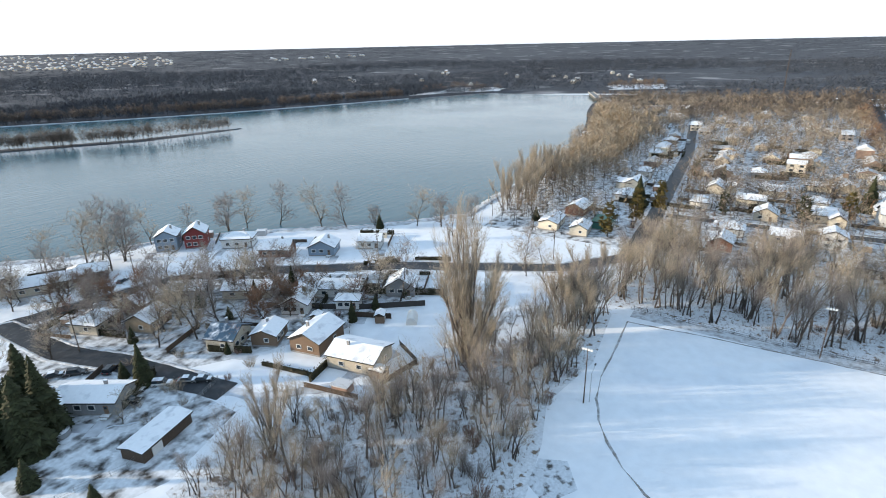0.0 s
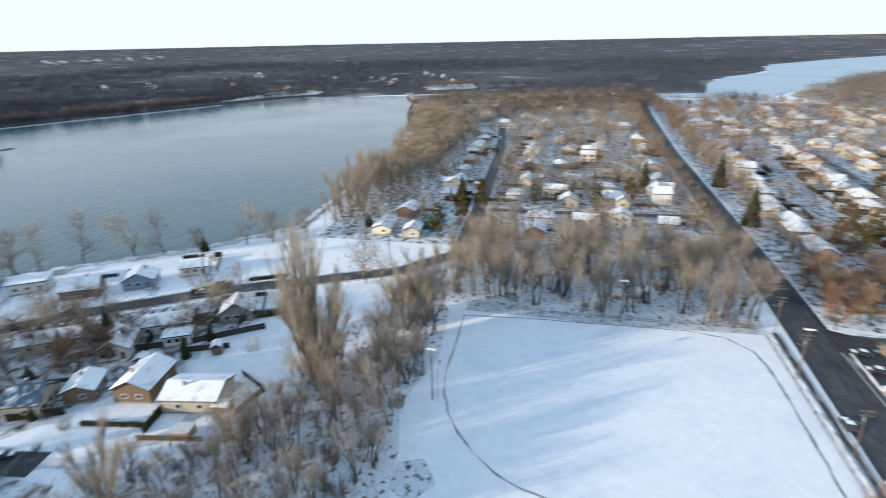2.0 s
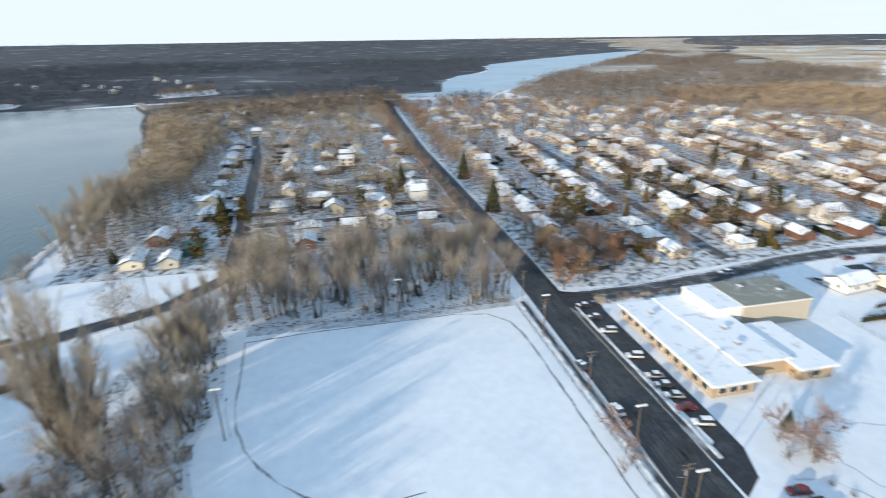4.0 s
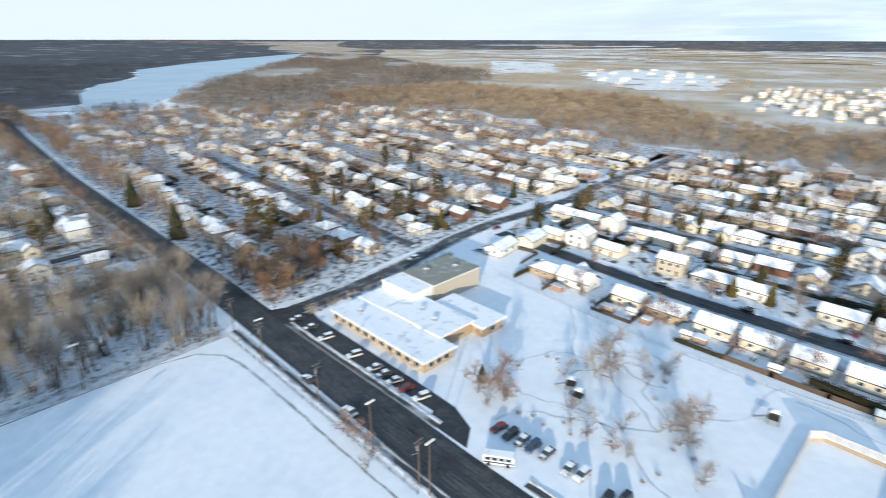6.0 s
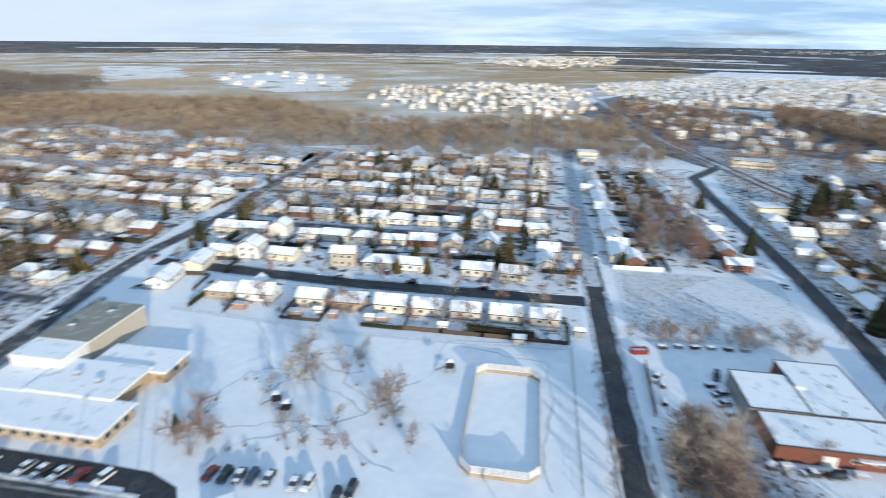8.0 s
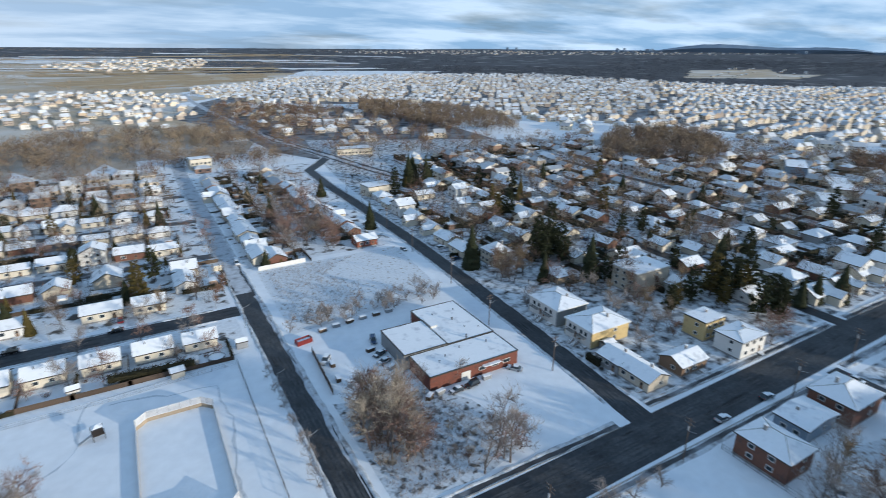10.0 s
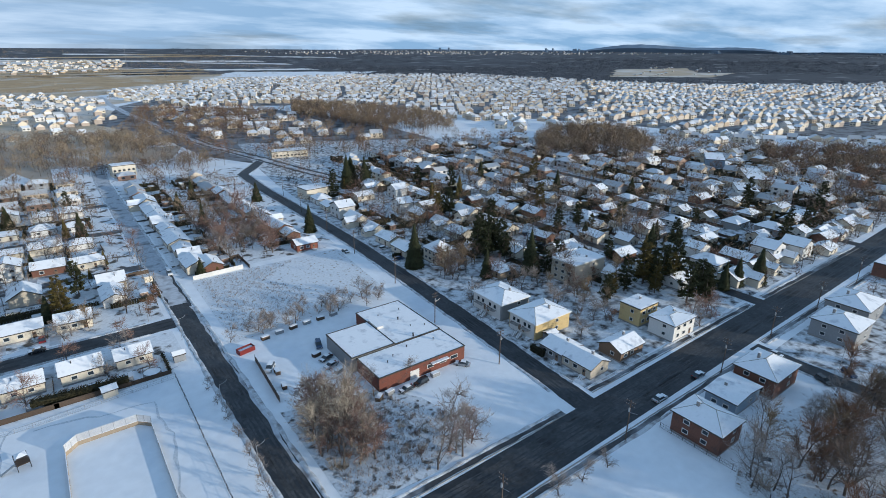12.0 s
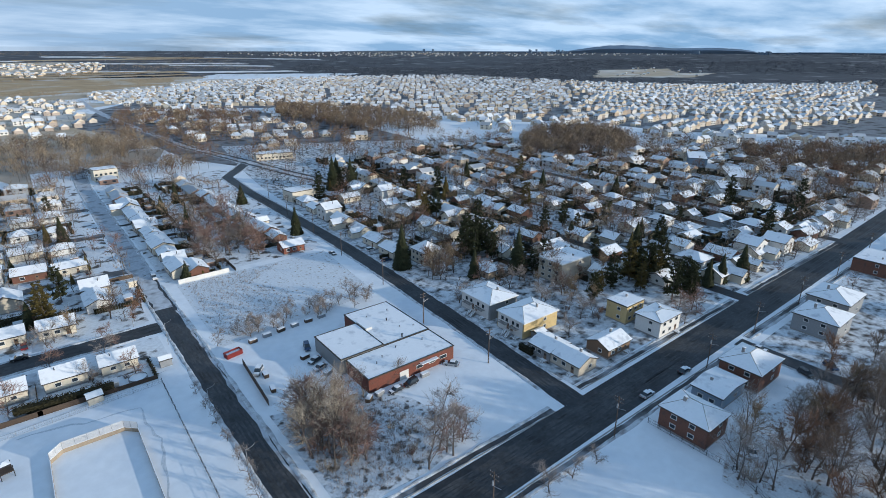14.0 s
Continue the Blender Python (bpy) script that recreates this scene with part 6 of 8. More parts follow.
scatter(12, [(26, 140), (50, 172), (60, 220), (84, 206), (66, 150), (50, 130)], BANK, 0.5, 0.8, gap=3)


def mid_tree(tw, bk, x, y, h, spread, rnd, n=72):
    """A garden tree seen from afar: stem, limbs and a rounded haze of thin twigs."""
    z0 = ground_z(x, y)
    p = Vector((x, y, z0))
    top = p + Vector((rnd.gauss(0, 0.4), rnd.gauss(0, 0.4), h * 0.7))
    bk.tube(p, top, 0.17, 0.05, 3, caps=False)
    R = h * 0.36 * spread
    thin = max(0.08, 0.0004 * math.hypot(x, y))
    for _ in range(6):
        a, t = rnd.uniform(0, 6.28), rnd.uniform(0.3, 0.9)
        q0 = p + (top - p) * t
        e = q0 + Vector((math.cos(a) * R * 0.75, math.sin(a) * R * 0.75, h * rnd.uniform(0.12, 0.28)))
        bk.face([q0 - Vector((0.09, -0.09, 0)), q0 + Vector((0.09, -0.09, 0)), e])
    for _ in range(n):
        a, r = rnd.uniform(0, 6.28), R * math.sqrt(rnd.random())
        dome = h * (0.98 - 0.42 * (r / R) ** 2)
        q = Vector((x + math.cos(a) * r, y + math.sin(a) * r, z0 + dome * (1 - 0.52 * rnd.random() ** 1.3)))
        b = a + rnd.gauss(0, 0.8)
        d = Vector((math.cos(b) * rnd.uniform(0.2, 1.2), math.sin(b) * rnd.uniform(0.2, 1.2), rnd.uniform(0.1, 1.0))).normalized() * h * rnd.uniform(0.07, 0.14)
        u = Vector((rnd.gauss(0, 1), rnd.gauss(0, 1), rnd.gauss(0, 0.3))).normalized() * thin * rnd.uniform(0.7, 1.3)
        tw.face([q - d * 0.6 - u, q - d * 0.6 + u, q + d])


def mid_wood(name, polys, mats, label, gap=3.0, lo=9, hi=16, spread=1.0, seed=1, extra=(), n_twigs=72):
    rnd = random.Random(seed)
    bk, tws = Shape(), [Shape() for _ in mats]
    for poly, n in polys:
        xs, ys = [p[0] for p in poly], [p[1] for p in poly]
        k = 0
        while k < n:
            x, y = rnd.uniform(min(xs), max(xs)), rnd.uniform(min(ys), max(ys))
            if inside(x, y, poly):
                k += 1
                if gap and not (clear(x, y, gap) and off_street(x, y, 5.5)):
                    continue
                mid_tree(rnd.choice(tws), bk, x, y, rnd.uniform(lo, hi), spread, rnd, n_twigs)
    for x, y, h in extra:
        mid_tree(rnd.choice(tws), bk, x, y, h, spread, rnd)
    tagged(bk.make(name + "_trunks", DARK_BARK), "bare trunks of " + label, "woods", kind="stuff")
    for t, m in zip(tws, mats):
        tagged(t.make(name + "_crowns", m), "leafless crowns of " + label, "woods", kind="stuff")


mid_wood("quarter_trees", [([(170, -84), (430, -84), (700, -100), (740, -240), (650, -300), (620, -430), (505, -510), (390, -482), (185, -440)], 1500), ([(-20, -240), (170, -240), (185, -440), (-20, -440)], 330),
                           ([(-120, -160), (-330, -110), (-560, -120), (-520, -330), (-330, -460), (-150, -470)], 760), ([(-270, -58), (-600, -70), (-560, 80), (-260, 40)], 170), ([(-300, -84), (-420, -86), (-620, -102), (-600, -150), (-300, -125)], 110),
                           ([(165, -75), (300, -77), (760, -91), (760, -104), (165, -88)], 150), ([(206, -63), (420, -62), (760, -77), (760, -60), (206, -50)], 130), ([(-46, -240), (-98, -240), (-104, -420), (-46, -420)], 60), ([(-135, -440), (-320, -470), (-340, -620), (-290, -800), (-190, -860), (-120, -640)], 260)],
         [TOWN_TAN, TOWN_GREY, TOWN_RED], "the leafy old quarter's trees", seed=3, extra=BIG.left)
mid_wood("garden_bushes", [([(-118, -150), (-200, -86), (-420, -90), (-600, -120), (-520, -330), (-330, -450), (-150, -470), (-122, -300)], 1500), ([(-20, -195), (150, -200), (170, -430), (-20, -430)], 380), ([(170, -84), (430, -84), (600, -100), (620, -430), (185, -440)], 1100), ([(-54, -226), (-92, -226), (-96, -410), (-48, -410)], 130), ([(205, 100), (560, 140), (760, 60), (760, -60), (205, -58)], 650)],
         [HEDGE, TOWN_GREY, HEDGE], "the dark bushes between gardens", gap=3.5, lo=2.2, hi=5.0, spread=1.5, seed=24, n_twigs=34)
mid_wood("point_trees", [([(300, 110), (560, 170), (760, 190), (780, 0), (700, -90), (300, -62)], 1250), ([(212, 108), (330, 122), (330, 70), (205, 60)], 120), ([(196, 34), (330, 40), (330, -58), (196, -58)], 260)],
         [POINT_TAN, POINT_GREY, POINT_TAN], "the old gardens on the point", gap=4.5, seed=23)
mid_wood("spit_trees", [([(120, 583), (150, 562), (190, 536), (273, 480), (356, 461), (350, 468), (276, 490), (196, 546), (130, 590)], 240)], [TOWN_GREY], "the thin row on the river spit", gap=0, lo=11, hi=18, spread=0.8, seed=8)
mid_wood("far_bank_trees", [([(100, 856), (262, 738), (360, 666), (453, 605), (560, 551), (688, 491), (692, 502), (560, 566), (453, 620), (360, 682), (262, 756), (100, 880)], 420)], [TOWN_GREY], "the foremost trees of the far bank", gap=0, lo=12, hi=18, spread=0.8, seed=9)
mid_wood("shore_trees", [([(268, 112), (330, 118), (410, 124), (520, 150), (620, 178), (600, 150), (480, 100), (400, 84), (330, 84), (280, 92)], 620)], [TWIG_TAN, TOWN_TAN], "the sunlit shore gardens", gap=3, lo=11, hi=18, spread=0.9, seed=10)
mid_wood("beach_trees", [(BEACH_N, 30), (BEACH_E, 60), ([(800, -100), (905, 15), (1000, -95), (960, -60), (870, -20)], 0)], [TOWN_GREY], "the far shore's clearings", gap=0, lo=8, hi=15, spread=1.0, seed=11)


def far_tree(s, x, y, h, rnd, wide=1.0, n=14):
    """A rounded bare crown: many short leaning blades through a dome, over two thin stems."""
    z0 = ground_z(x, y)
    R = h * 0.34 * wide
    k_ = 1 + 0.5 * (wide - 1)
    for k in range(2):
        a = rnd.uniform(0, 6.28)
        bx, by, w = x + math.cos(a) * R * 0.3, y + math.sin(a) * R * 0.3, h * 0.012 * k_
        s.face([(bx - w, by, z0 - 0.3), (bx + w, by, z0 - 0.3), (x, y, z0 + h * 0.7)])
    for k in range(n):
        a = rnd.uniform(0, 6.28)
        r = R * math.sqrt(rnd.random())
        top = h * (1 - 0.45 * (r / R) ** 2)
        zc = top * (1 - 0.7 * rnd.random() ** 1.3)
        cx, cy = x + math.cos(a) * r, y + math.sin(a) * r
        ln = h * rnd.uniform(0.06, 0.13)
        lean = rnd.uniform(0.2, 1.6)
        dx, dy, dz = math.cos(a + rnd.gauss(0, 0.7)) * lean * k_, math.sin(a + rnd.gauss(0, 0.7)) * lean * k_, 1.0
        t = rnd.uniform(0, math.pi)
        w = h * 0.024 * k_ * rnd.uniform(0.6, 1.4)
        ux, uy = math.cos(t) * w, math.sin(t) * w
        s.face([(cx - dx * ln, cy - dy * ln, z0 + zc - dz * ln), (cx + ux, cy + uy, z0 + zc), (cx + dx * ln, cy + dy * ln, z0 + zc + dz * ln), (cx - ux, cy - uy, z0 + zc)])


def far_wood(name, poly, gap, mt, label, lo, hi, seed, wide=1.0, n=26, wet=False):
    rnd = random.Random(seed)
    s = Shape()
    xs, ys = [p[0] for p in poly], [p[1] for p in poly]
    y = min(ys)
    while y < max(ys):
        x = min(xs)
        while x < max(xs):
            px, py = x + rnd.uniform(-gap, gap), y + rnd.uniform(-gap, gap)
            stand = math.sin(px / (9 * gap) + seed) + math.sin(py / (7 * gap) - seed) + 0.8 * math.sin((px + py) / (4 * gap))
            if stand > -1.3 + 0.5 * rnd.random() and inside(px, py, poly) and (wet or not inside(px, py, RIVER)) and not any(inside(px, py, o) for o in OPEN):
                far_tree(s, px, py, rnd.uniform(lo, hi) * (1 + 0.09 * stand), rnd, wide, n)
            x += gap
        y += gap
    return tagged(s.make(name, mt), label, "woods", kind="stuff")


mid_wood("tan_woods", [(TAN_W, 3000)], [FAR_TAN, TOWN_TAN, FAR_TAN, TOWN_GREY], "the sunlit tan woods behind the houses", gap=0, lo=8, hi=17, spread=1.1, seed=5)
far_wood("brown_woods", BROWN_W, 13, FAR_BROWN, "brown leafless woods beside the frozen river", 9, 15, 6, 1.8, 26)
far_wood("shore_woods", SHORE_W, 7.5, HAZED_TWIG, "dark leafless riverbank woods across the water", 10, 16, 7)
far_wood("inland_woods", INLAND_W, 18, HAZED_TWIG, "wide dark leafless woods inland", 9, 16, 9, 2.2, 20)
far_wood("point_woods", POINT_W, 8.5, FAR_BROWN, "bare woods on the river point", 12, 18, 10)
far_wood("point_end_woods", [(740, -100), (800, -105), (795, -165), (765, -215), (730, -230), (720, -120)], 9, HAZED_TWIG, "bare trees where the river arm begins", 12, 17, 38)
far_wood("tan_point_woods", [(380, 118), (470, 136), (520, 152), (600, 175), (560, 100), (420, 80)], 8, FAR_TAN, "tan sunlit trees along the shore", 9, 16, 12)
far_wood("far_plain_woods", PLAIN_W, 58, HAZED_TWIG, "dark wooded plain reaching the horizon", 9, 15, 11, 6.0, 14)
far_wood("scrub_woods", [(300, -790), (740, -780), (1000, -1160), (1900, -1520), (1500, -1720), (900, -1640), (430, -1400), (320, -1120)], 15, FAR_TAN, "low tan scrub on the southern plain", 5, 10, 44, 1.6, 18)
far_wood("far_river_woods", FARE_W, 45, FAR_TAN, "distant tan woods along the river", 9, 15, 19, 5.0, 14)
mid_wood("ravine_woods", [([(-285, -720), (-292, -612), (-305, -525), (-362, -476), (-420, -540), (-430, -640), (-400, -760), (-340, -860)], 700)], [TOWN_GREY, TOWN_TAN], "the wooded ravine behind the houses", gap=0, lo=10, hi=17, spread=0.85, seed=13)
mid_wood("birch_woods", [([(-328, -310), (-365, -294), (-395, -262), (-455, -285), (-500, -340), (-500, -392), (-440, -402), (-384, -367)], 420)], [TOWN_TAN, TOWN_GREY], "the tall pale tan wood", gap=0, lo=13, hi=21, spread=0.75, seed=14)
mid_wood("edge_woods", [([(-450, -184), (-466, -158), (-512, -110), (-640, -80), (-760, -70), (-760, -130), (-614, -150), (-577, -200), (-527, -225)], 620)], [TOWN_RED, TOWN_GREY, TOWN_TAN], "the thin woods behind the gardens", gap=0, lo=9, hi=15, spread=1.1, seed=15)
mid_wood("yard_woods", [([(-110, -440), (-20, -450), (-20, -480), (-110, -480)], 90)], [TOWN_GREY, TOWN_TAN], "the block's end", gap=0, lo=8, hi=13, spread=1.2, seed=16)
far_wood("dark_belt", BELT_W, 34, HAZED_TWIG, "dark belt of distant woods", 12, 18, 17, 3.0, 16)
far_wood("south_plain_woods", [(160, -1400), (350, -1380), (500, -1500), (900, -1650), (1300, -1750), (2300, -1700), (3600, -2600), (2400, -4000), (0, -4600), (-1500, -4200), (-700, -2400)], 62, FAR_TAN, "scattered bare woods on the plain", 8, 13, 18, 5.0, 14)


def suburb(name, poly, gx, gy, turn, seed, label, keep=0.93, tall=0.6, trees=0.0, big=1.0, sway=34):
    rnd = random.Random(seed)
    s, tr = Shape(), Shape()
    xs, ys = [p[0] for p in poly], [p[1] for p in poly]
    c, n = math.cos(turn), math.sin(turn)
    R_ = max(max(xs) - min(xs), max(ys) - min(ys))
    mx, my = (max(xs) + min(xs)) / 2, (max(ys) + min(ys)) / 2
    b = -R_
    k = 0
    while b < R_:
        a = -R_
        while a < R_:
            bb = b + sway * math.sin(a / 120 + b / 300) + 12 * math.sin(a / 47 + seed)
            x, y = mx + a * c - bb * n + rnd.uniform(-2.5, 2.5), my + a * n + bb * c + rnd.uniform(-3, 3)
            if inside(x, y, poly) and rnd.random() < keep * min(1, 0.25 + edge_gap(x, y, poly) / 45) and (a + 40 * math.sin(b / 150)) % (gx * 11) > gx:
                plain_box(s, x, y, turn + (0 if k % 2 else PI) + rnd.choice((0, PI / 2)) + rnd.uniform(-0.1, 0.1), rnd.uniform(7.2, 9.6) * big, rnd.uniform(7.5, 9.5) * big, 5.0 if rnd.random() < tall else 3.2, rnd.uniform(2.2, 3.8), rnd.choice(("gable", "hip", "gable", "gable")))
                for _ in range(int(trees + rnd.random())):
                    far_tree(tr, x + rnd.uniform(-10, 10), y + rnd.uniform(-10, 10), rnd.uniform(4, 11), rnd, 1.2, 8)
            a += gx
        b += gy if k % 2 else gy * 1.7
        k += 1
    if trees:
        tagged(tr.make(name + "_trees", HAZED_TWIG), "small leafless trees between the suburb's houses", "trees", kind="stuff")
    return tagged(s.make(name, [SUBURB_WALL, FAR_ROOF, GLASS]), label, "houses", kind="stuff")


suburb("suburb", [(-119, -1178), (-149, -1006), (-192, -903), (-330, -880), (-420, -770), (-450, -640), (-450, -560), (-640, -520), (-900, -700), (-1301, -1079), (-1239, -1525), (-885, -1678), (-599, -1666), (-394, -1608), (-257, -1392), (-128, -1293)],
       13.0, 25.0, -0.62, 21, "dense suburb of snowy-roofed two-storey houses", trees=1.5, tall=0.95, sway=16)
suburb("western_suburb", [(-640, -520), (-450, -560), (-500, -480), (-587, -393), (-540, -310), (-530, -255), (-630, -248), (-783, -246), (-919, -214), (-1300, -330), (-1700, -430), (-2050, -520), (-1658, -609), (-1404, -785), (-1301, -1079), (-900, -700)],
       12.5, 24.0, -0.25, 39, "wide suburb of close-set snowy houses", trees=1.6, tall=0.85)
suburb("ridge_houses", [(-170, -480), (-240, -490), (-330, -470), (-300, -520), (-285, -620), (-275, -800), (-240, -860), (-170, -760)], 15, 23, -0.25, 22, "snowy-roofed houses along a curving street", 0.9, 0.1, 0.8, big=1.3)
suburb("southern_houses", [(275, -884), (300, -1100), (128, -1300), (-40, -1250), (-100, -1100), (-85, -800), (-40, -650), (30, -650), (107, -735), (200, -752)], 14, 27, 0.2, 23, "far southern suburb with snowy roofs", 0.68, tall=0.3, trees=2.6, big=1.05)
suburb("town_edge_houses", [(-135, -500), (-170, -640), (-250, -880), (-130, -1000), (-125, -640)], 15, 26, 0.1, 24, "houses along the boulevard under snow", 0.85, 0.1, 1.2, big=1.25)
suburb("eastern_houses", [(430, -90), (640, -100), (780, -185), (745, -245), (650, -300), (628, -425), (505, -510), (400, -480), (300, -462), (190, -455), (185, -440), (430, -415)], 17, 25, -0.06, 25, "old eastern quarter under snow", 0.85, 0.05, 0.5, big=1.25)
suburb("point_houses", [(470, 95), (640, 150), (740, 60), (780, -60), (470, -55)], 24, 34, 0.1, 26, "houses among bare trees on the point", 0.6, 0.3)
suburb("western_houses", [(-430, -110), (-620, -120), (-560, -250), (-440, -290), (-400, -390), (-420, -200)], 19, 27, -0.1, 27, "western blocks of snowy-roofed houses", 0.8, 0.1, 1.0, big=1.25)
suburb("park_edge_houses", [(-400, -480), (-470, -630), (-585, -420), (-596, -330), (-740, -160), (-1000, -110), (-900, -70), (-600, -130), (-530, -290)], 15, 22, 0.5, 36, "houses between the wood and the suburb", 0.85, 0.3, 1.6, big=1.2)
mid_wood("verge_woods", [([(-36, -444), (-126, -440), (-165, -560), (-250, -800), (-130, -930), (-80, -700), (-108, -490)], 330)], [TOWN_TAN, TOWN_GREY, TOWN_RED], "the gardens round the street's end", gap=0, lo=7, hi=14, spread=1.2, seed=37)
suburb("far_shore_houses", [(900, 560), (1000, 330), (1100, 160), (1500, 300), (1400, 900), (900, 1100)], 75, 80, 0.5, 28, "scattered houses across the river", 0.5, 0.5)
suburb("horizon_town", TOWN_N, 34, 58, 0.3, 29, "pale far town near the horizon", 0.5, 0.3, big=1.3)
suburb("north_plain_town", TOWN_NE, 36, 50, 0.6, 40, "line of far houses on the plain", 0.7, 0.8, big=1.4)
suburb("western_edge_town", [(100, -2200), (-138, -2030), (-300, -2380), (-420, -3100), (0, -3150), (300, -2600)], 32, 52, 0.2, 30, "far sunlit commercial town", 0.75, 0.9, 0.5, big=1.6)
suburb("field_sheds", YARD_S, 44, 60, 0.4, 41, "snowy-roofed sheds in an open yard", 0.6, 0.3, 0.6, big=1.8)
suburb("beach_houses", BEACH_N, 34, 36, 0.7, 42, "white houses on the far shore", 0.6, 0.5, 0.6)
suburb("shore_houses", BEACH_E, 38, 40, 0.3, 43, "houses in the snowy clearing across the narrows", 0.45, 0.5, 0.8)
suburb("plain_villages", [(-1600, -1150), (-1850, -930), (-2600, -1300), (-2150, -1550)], 60, 70, 0.4, 31, "far hamlet between the woods", 0.6, 0.6)
suburb("skyline_town", [(-2600, -3000), (-4300, -1900), (-4500, -1000), (-4650, -1100), (-3600, -3000), (-2500, -3900), (-1200, -4200), (-1500, -3600)], 50, 60, 0.4, 32, "pale far city under the hill", 0.6, 0.9)
far_wood("horizon_woods", [(-1500, -420), (-1700, -200), (-3300, -300), (-4650, -500), (-4700, 300), (-1700, 200)], 60, HAZED_TWIG, "dark woods reaching the horizon", 10, 16, 33, 5.0, 14)
far_wood("far_belt", [(-1990, -2545), (-2655, -2297), (-3051, -1481), (-4000, -700), (-4700, -700), (-4200, -2200), (-2600, -4000), (-900, -4700), (-700, -2600), (-1214, -2645)], 70, HAZED_TWIG, "dark wooded plain below the hill", 10, 16, 34, 5.5, 14)
# open winter fields
def field(poly, mt, label, up=0.35):
    rnd = random.Random(int(poly[0][0] * 3 + poly[0][1]))
    pts = []
    for i in range(len(poly)):
        (ax, ay), (bx, by) = poly[i], poly[(i + 1) % len(poly)]
        d = math.hypot(bx - ax, by - ay)
        n = max(2, int(d / 30))
        for k in range(n):
            t, off = k / n, 0.0 if k == 0 else rnd.uniform(-1, 1) * min(16, d * 0.08)
            x, y = ax + (bx - ax) * t - (by - ay) / d * off, ay + (by - ay) * t + (bx - ax) / d * off
            pts.append((x, y, ground_z(x, y) + up))
    s = Shape()
    s.face(pts)
    tagged(s.make("field", mt), label, "field", kind="structure")


field(SNOW_S, FAR_SNOW, "bright snowy field among the woods")
field(YARD_S, FAR_SNOW, "open snowy yard beyond the woods")
field(SNOW_W, SNOW, "pale snowy clearing by the suburb")
field(CLEAR_W, FAR_FIELD, "snowy clearing in the dark woods", 1.0)
field(MEADOW_S, MEADOW, "tan winter meadow beside the suburb")
field(BEACH_N, SNOW_BRUSH, "open snowy beach on the far shore")
field(BEACH_E, SNOW_BRUSH, "snowy clearing across the narrows")


def strip_fields():
    """Long narrow fields across the southern plain, some white, some tan."""
    rnd = random.Random(15)
    for k in range(60):
        a = radians(rnd.uniform(-112, -50))
        r = rnd.uniform(1450, 3900)
        d, u = Vector((math.cos(a), math.sin(a))), Vector((-math.sin(a), math.cos(a)))
        half, deep = rnd.uniform(120, 420), rnd.uniform(25, 80)
        skew = rnd.uniform(-0.35, 0.35)
        pts = []
        for q, w in ((-1, -1), (-0.3, -1.1), (1, -0.8), (1.1, 0.9), (0.2, 1.1), (-0.9, 1)):
            p = d * (r + w * deep + q * half * skew) + u * q * half
            pts.append((p.x, p.y))
        if any(inside(x, y, o) for x, y in pts for o in (MEADOW_S, YARD_S, SNOW_S, BROWN_W, FARE_W)):
            continue
        field(pts, (FAR_SNOW, FAR_PATCHY, FAR_SNOW, MEADOW)[k % 4], "long winter field on the southern plain", 0.5 + 0.03 * k)


strip_fields()


def hedgerows():
    """Rows and knots of low bare trees between the southern fields."""
    rnd = random.Random(31)
    s = Shape()
    for k in range(120):
        a = radians(rnd.uniform(-112, -50))
        r = rnd.uniform(1000, 3600)
        if inside(r * math.cos(a), r * math.sin(a), BROWN_W):
            continue
        t = a + PI / 2 + rnd.gauss(0, 0.25)
        for j in range(int(rnd.uniform(8, 30))):
            x = r * math.cos(a) + j * 11 * math.cos(t) + rnd.gauss(0, 5)
            y = r * math.sin(a) + j * 11 * math.sin(t) + rnd.gauss(0, 5)
            far_tree(s, x, y, rnd.uniform(5, 12), rnd, 2.0, 14)
    tagged(s.make("hedgerow_trees", FAR_TAN), "rows of low tan bare trees between fields", "trees", kind="stuff")


hedgerows()


def hills():
    rnd = random.Random(5)
    # a low massif beyond the plain, its haze blue painted as base colour
    for base, top, a0, a1, r in ((66, 58, 23, 40, 4780), (66, 12, 4, 24, 4800), (66, 12, 39, 62, 4800)):
        prev, s = None, Shape()
        for i in range(41):
            t = i / 40
            a = radians(180 + a0 + (a1 - a0) * t)
            bump = math.sin(math.pi * t) ** 0.5 * (1.15 - 0.45 * abs(t - 0.62)) if top > 20 else 0.5 + 0.5 * math.sin(math.pi * t)
            h = top * bump * (0.8 + 0.2 * math.sin(9 * t + 1) + rnd.uniform(-0.03, 0.03))
            x, y = r * math.cos(a), r * math.sin(a)
            cur = [(x, y, 20), (x * 0.992, y * 0.992, base + h * 0.55), (x, y, base + h)]
            if prev:
                s.face([prev[0], cur[0], cur[1], prev[1]])
                s.face([prev[1], cur[1], cur[2], prev[2]])
            prev = cur
        tagged(s.make("backdrop_hill", HAZE_BLUE), "low horizon hill in painted haze blue", "hill", kind="structure")


hills()


def skyline():
    rnd = random.Random(9)
    s = Shape()
    for a, n in ((220.5, 9), (222.5, 6), (208, 5), (203, 8), (200.5, 4), (233, 3)):
        for _ in range(n):
            b = radians(a + rnd.uniform(-0.8, 0.8))
            r = 4600
            s.box(r * math.cos(b), r * math.sin(b), 50, rnd.uniform(9, 16), rnd.uniform(9, 16), rnd.uniform(18, 40), 0, rnd.random())
    tagged(s.make("backdrop_skyline", HAZE_BLUE), "tiny horizon towers in painted haze blue", "skyline", kind="structure")


skyline()

# ---- places of their own ----


own_plots = []


